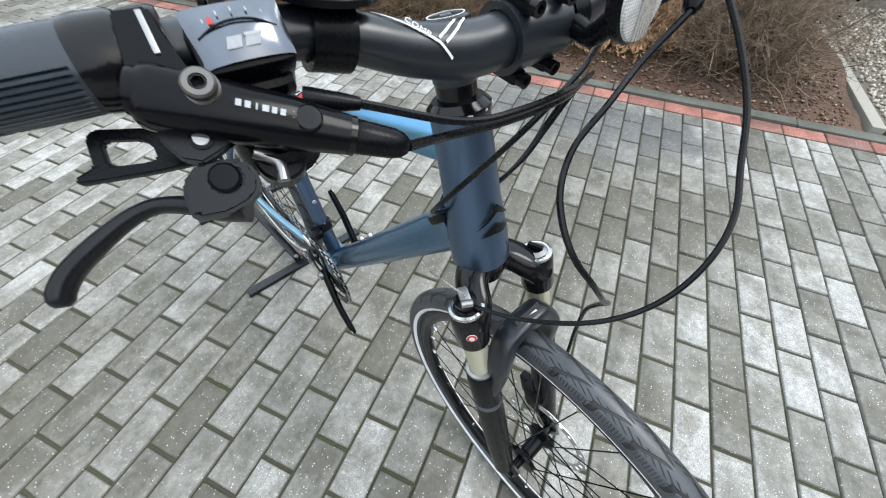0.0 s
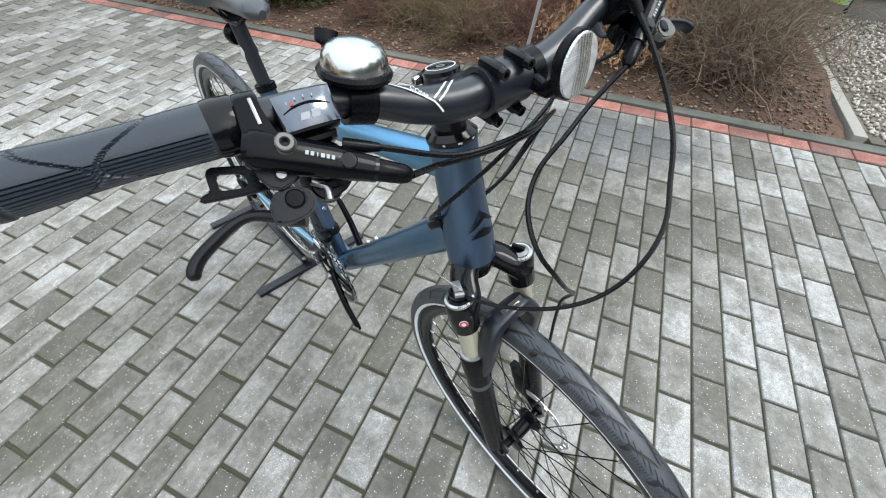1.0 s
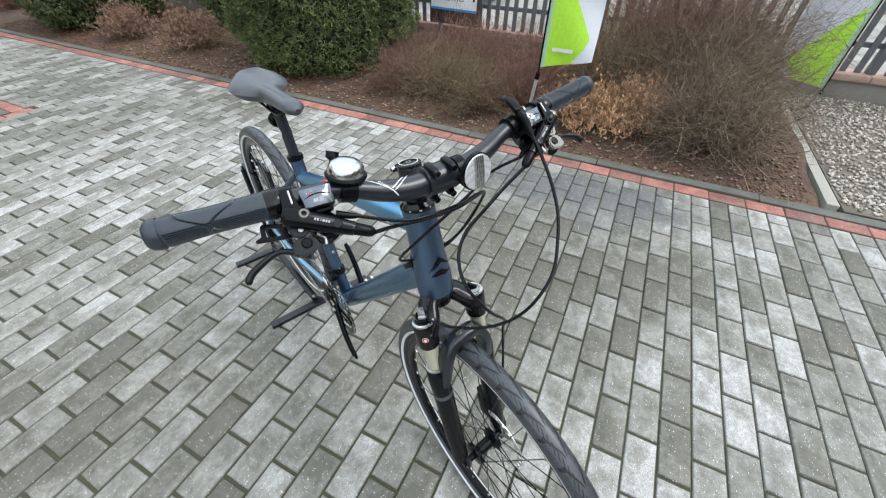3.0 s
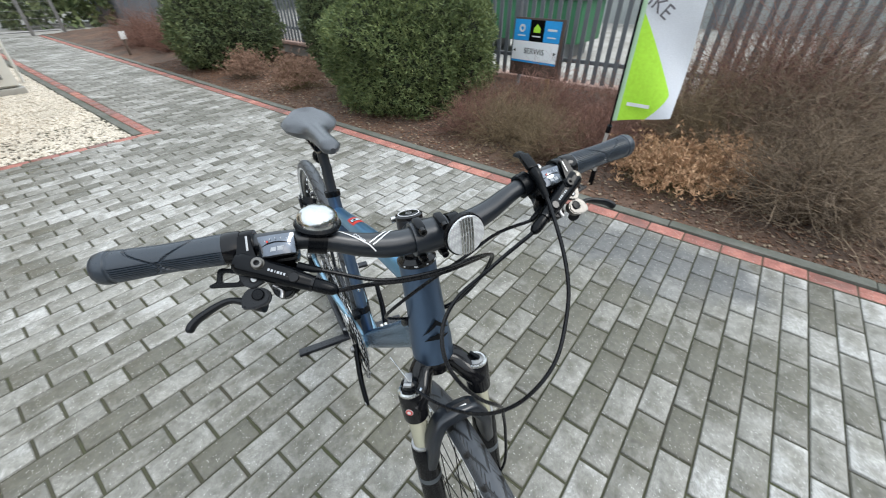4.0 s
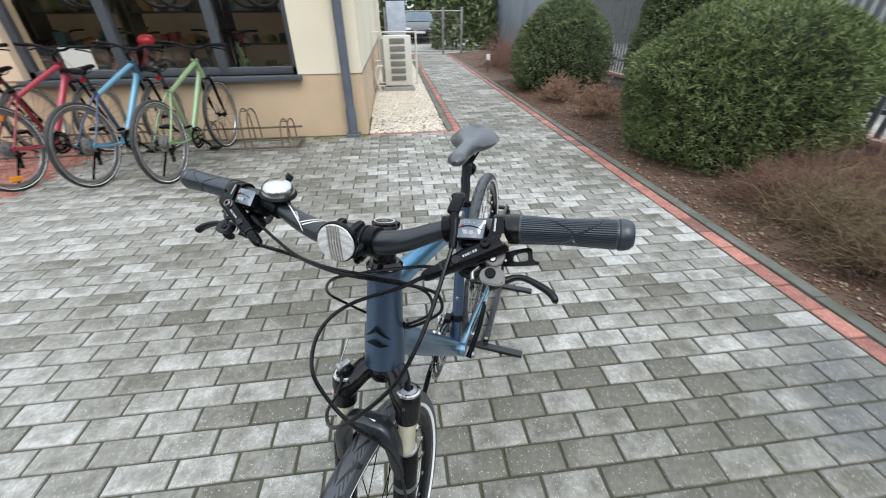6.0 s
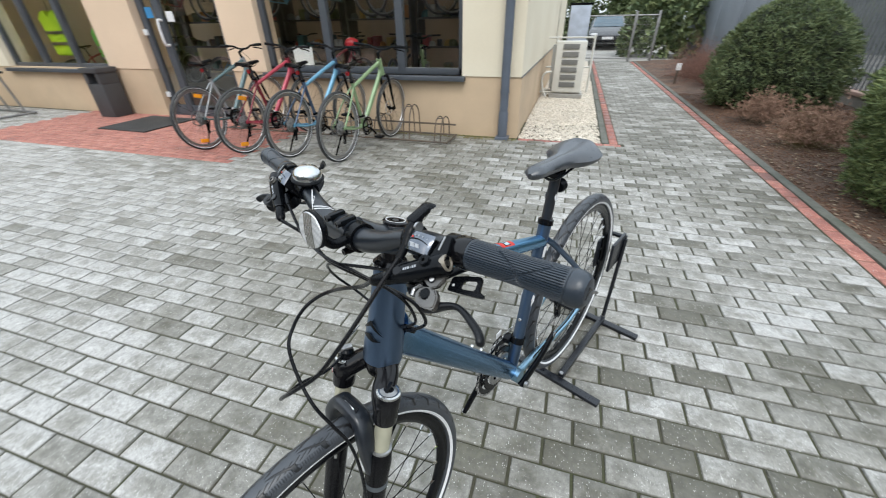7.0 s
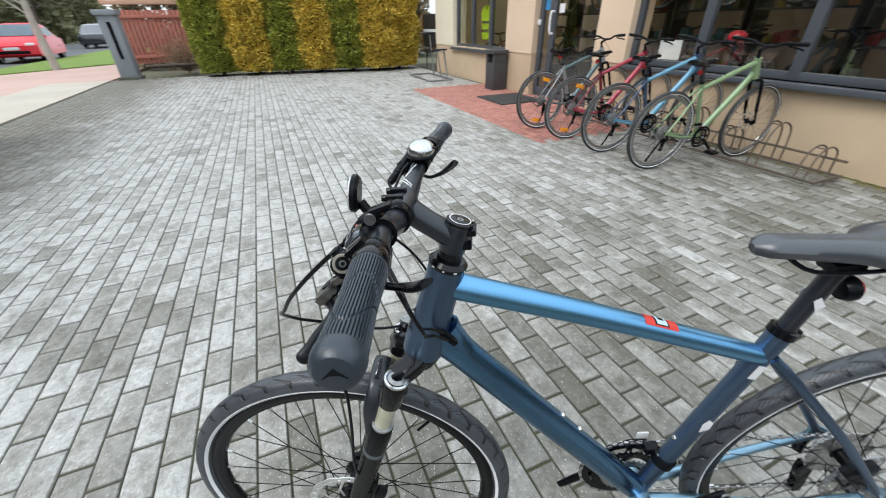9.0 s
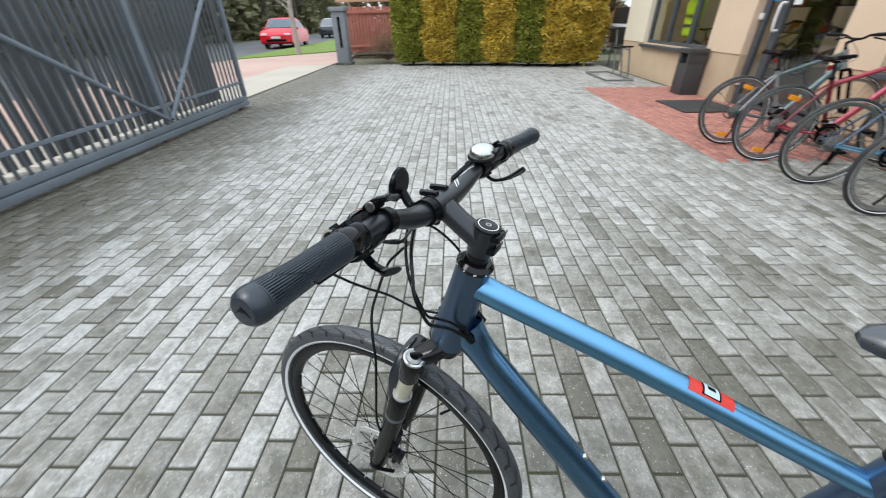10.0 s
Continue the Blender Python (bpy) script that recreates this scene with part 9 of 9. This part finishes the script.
# ---- inside the shop, as far as the panes show it ----
def vest(x, y, z, col, label):
    """A hanging work vest: two front panels and a back, with pale bands."""
    root = thing("work_vest", Matrix.Translation((x, y, z)), label, "vest", "vests in the shop window")
    bm = bmesh.new()
    outline = [(-0.22, -0.36), (0.22, -0.36), (0.25, 0.05), (0.30, 0.26), (0.20, 0.36), (0.08, 0.38), (0.0, 0.22), (-0.08, 0.38), (-0.20, 0.36), (-0.30, 0.26), (-0.25, 0.05)]
    plate(bm, outline, 0.10, Matrix.Rotation(radians(90), 4, "X"))
    bmesh.ops.bevel(bm, geom=bm.edges[:], offset=0.02, segments=2, affect="EDGES")
    part("cloth", bm, col, root)
    for zz in (-0.18, 0.0):
        part("band", slab(bmesh.new(), -0.235, 0.235, -0.066, 0.066, zz, zz + 0.05), SILVER, root)
    part("hanger", tube(bmesh.new(), [(0, 0, 0.22), (0, 0, H - z + 0.01)], 0.006, 6), BLACK, root)
    return root


HIVIS = surf("yellow_safety_cloth", (0.55, 0.85, 0.03), (0.5, 0.78, 0.03), 5, 120, 0.7)
vest(-8.55, 4.75, 1.18, HIVIS, "bright yellow safety vest hanging in the window")
vest(-7.65, 4.95, 0.92, surf("green_cloth", (0.15, 0.55, 0.10)), "green shirt hanging in the window")
shelf_wood = surf("shelf_board", (0.07, 0.06, 0.05), (0.05, 0.045, 0.04), 3, 60, 0.6)
rng_shop = random.Random(12)
GOODS = [surf("goods_" + nm, c, None, 6, 80, 0.5) for nm, c in (("orange", (0.60, 0.26, 0.06)), ("red", (0.36, 0.04, 0.04)), ("white", (0.7, 0.7, 0.68)), ("black", (0.03, 0.03, 0.035)), ("brown", (0.22, 0.14, 0.07)), ("grey", (0.16, 0.17, 0.18)), ("olive", (0.16, 0.17, 0.06)), ("gold", (0.50, 0.34, 0.08)), ("teal", (0.06, 0.20, 0.22)), ("pale", (0.5, 0.52, 0.5)))]
for k in range(6):
    x = -9.3 + 1.55 * k
    sh = thing("shop_shelf", Matrix.Translation((x, 7.4, 0.02)), "full shop shelf of boxed goods and helmets", "shelf", "shop shelves")
    for z in (0.3, 0.8, 1.3, 1.8, 2.3):
        part("shelf_board", slab(bmesh.new(), -0.7, 0.7, -0.2, 0.2, z, z + 0.03), shelf_wood, sh)
        for j in range(9):
            gx, size = -0.60 + 0.15 * j + rng_shop.uniform(-0.04, 0.04), rng_shop.uniform(0.06, 0.11)
            goods = rng_shop.choice(GOODS)
            if rng_shop.random() < 0.5:
                bm = lathe(bmesh.new(), [(size, 0.0), (size * 1.02, size * 0.4), (size * 0.8, size * 0.95), (size * 0.4, size * 1.2), (0, size * 1.28)], (gx, 0, z + 0.03), (0, 0, 1), 14)
                part("helmet", bm, goods, sh)
            else:
                part("boxed_goods", box(bmesh.new(), gx, 0, z + 0.03 + size, size * 1.5, 0.2, size * 2, 0.02, Matrix.Rotation(rng_shop.uniform(-0.3, 0.3), 3, "Z")), goods, sh)
    for xx in (-0.7, 0.7):
        part("shelf_side", slab(bmesh.new(), xx - 0.02, xx + 0.02, -0.2, 0.2, 0.0, 2.6), shelf_wood, sh)


def shop_bike(x, y, ang, z, paint_):
    m = Matrix.Translation((x, y, z + 0.372)) @ Matrix.Rotation(ang, 4, "Z")
    root = thing("bicycle", m, "bicycle on display inside the shop", "bicycle", "bicycles inside the shop")
    frame_parts(root, paint_, paint_)
    seatpost_part(root)
    saddle_part(root, cover=PLASTIC)
    for nm, cx in (("rear_wheel", 0.0), ("front_wheel", BASE)):
        rim = part(nm, ring_band(bmesh.new(), cx, 0, RIM_PROFILE, 40), SILVER, root)
        part("tyre", ring_band(bmesh.new(), cx, 0, TYRE_PROFILE, 40, uv=True), TYRE, rim)
        bm = bmesh.new()
        for q in range(20):
            a = 2 * math.pi * q / 20
            tube(bm, [(cx, 0, 0), (cx + 0.29 * math.cos(a), 0, 0.29 * math.sin(a))], 0.0016, 3, caps=False)
        part("spokes", bm, SILVER, rim)["kind"] = "stuff"
    part("fork", tube(bmesh.new(), [on_axis(0.40), (0.95, 0.05, 0.33), (BASE, 0.05, 0)], 0.018, 8), BLACK, root)
    part("stem", tube(bmesh.new(), [on_axis(0.57), on_axis(0.63), CLAMP], 0.015, 8), BLACK, root)
    part("handlebar", tube(bmesh.new(), full_line, 0.014, 8), BLACK, root)
    return root


for k in range(9):
    x, y, a = -9.2 + 0.98 * k, 5.2 + 0.9 * (k % 2), radians(75 + 20 * (k % 3))
    if k in (4, 5):
        y += 1.8
    shop_bike(x, y, a, 0.0, (ROSE, TEAL, SAGE, CYAN, GREYP, WINE)[k % 6])
for k in range(6):
    shop_bike(-8.2 + 1.35 * k, 6.9, radians(10 * (k % 3)), 1.35, (WINE, GREYP, CYAN, TEAL, ROSE, SAGE)[k % 6])
LAMP = glow_material("warm_shop_lamp", (1.0, 0.86, 0.68), 9.0)
for k in range(5):
    lamp = thing("ceiling_lamp", Matrix.Translation((-8.6 + 1.95 * k, 7.6, H - 0.02)), "warm white ceiling lamp strip in the shop", "ceiling lamp", "shop lamps")
    part("housing", slab(bmesh.new(), -0.08, 0.08, -1.0, 1.0, -0.05, 0.0, 0.004), WHITE, lamp)
    part("diffuser", slab(bmesh.new(), -0.06, 0.06, -0.95, 0.95, -0.066, -0.051), LAMP, lamp)

# a red helmet on a stand and a white card, close behind the wide window
stand_ = thing("helmet_stand", Matrix.Translation((-2.25, 4.55, 0.02)), "red cycling helmet on a thin black stand", "helmet")
part("stand_pole", tube(bmesh.new(), [(0, 0, 0), (0, 0, 1.00)], 0.012, 8), BLACK, stand_)
part("stand_foot", lathe(bmesh.new(), [(0, 0), (0.14, 0), (0.14, 0.012), (0, 0.02)], (0, 0, 0), (0, 0, 1), 20), BLACK, stand_)
part("helmet_shell", lathe(bmesh.new(), [(0.096, 0.0), (0.102, 0.028), (0.088, 0.068), (0.048, 0.096), (0, 0.104)], (0, 0, 0.98), (0, 0, 1), 22), surf("red_helmet_shell", (0.42, 0.02, 0.03), (0.32, 0.02, 0.03), 8, 90, 0.25, bump=0), stand_)
card = thing("card_stand", Matrix.Translation((-2.95, 4.36, 0.02)), "white card on a low black stand behind the pane", "card")
part("card", slab(bmesh.new(), -0.16, 0.16, -0.004, 0.004, 0.74, 0.97), WHITE, card, smooth=False)
part("card_post", tube(bmesh.new(), [(0, 0.015, 0), (0, 0.015, 0.80)], 0.01, 8), BLACK, card)


# ---- single paving stones and border bricks, nearest the bicycle ----
single_pavers("paver", near, PAVER, 0.1900, 0.0936, pavement)
single_pavers("border_brick", [(RED_X + 0.055, -4.4 + 0.2 * k) for k in range(97)], RED_PAVER, 0.098, 0.195, border)
single_pavers("border_brick", [(SIDE_X + 0.12 + 0.2 * k, FRONT_Y - 0.05) for k in range(6)], RED_PAVER, 0.190, 0.090, path_border)
single_pavers("border_brick", [(PATH_X + 0.051, FRONT_Y + 0.10 + 0.2 * k) for k in range(55)], RED_PAVER, 0.092, 0.190, path_border)
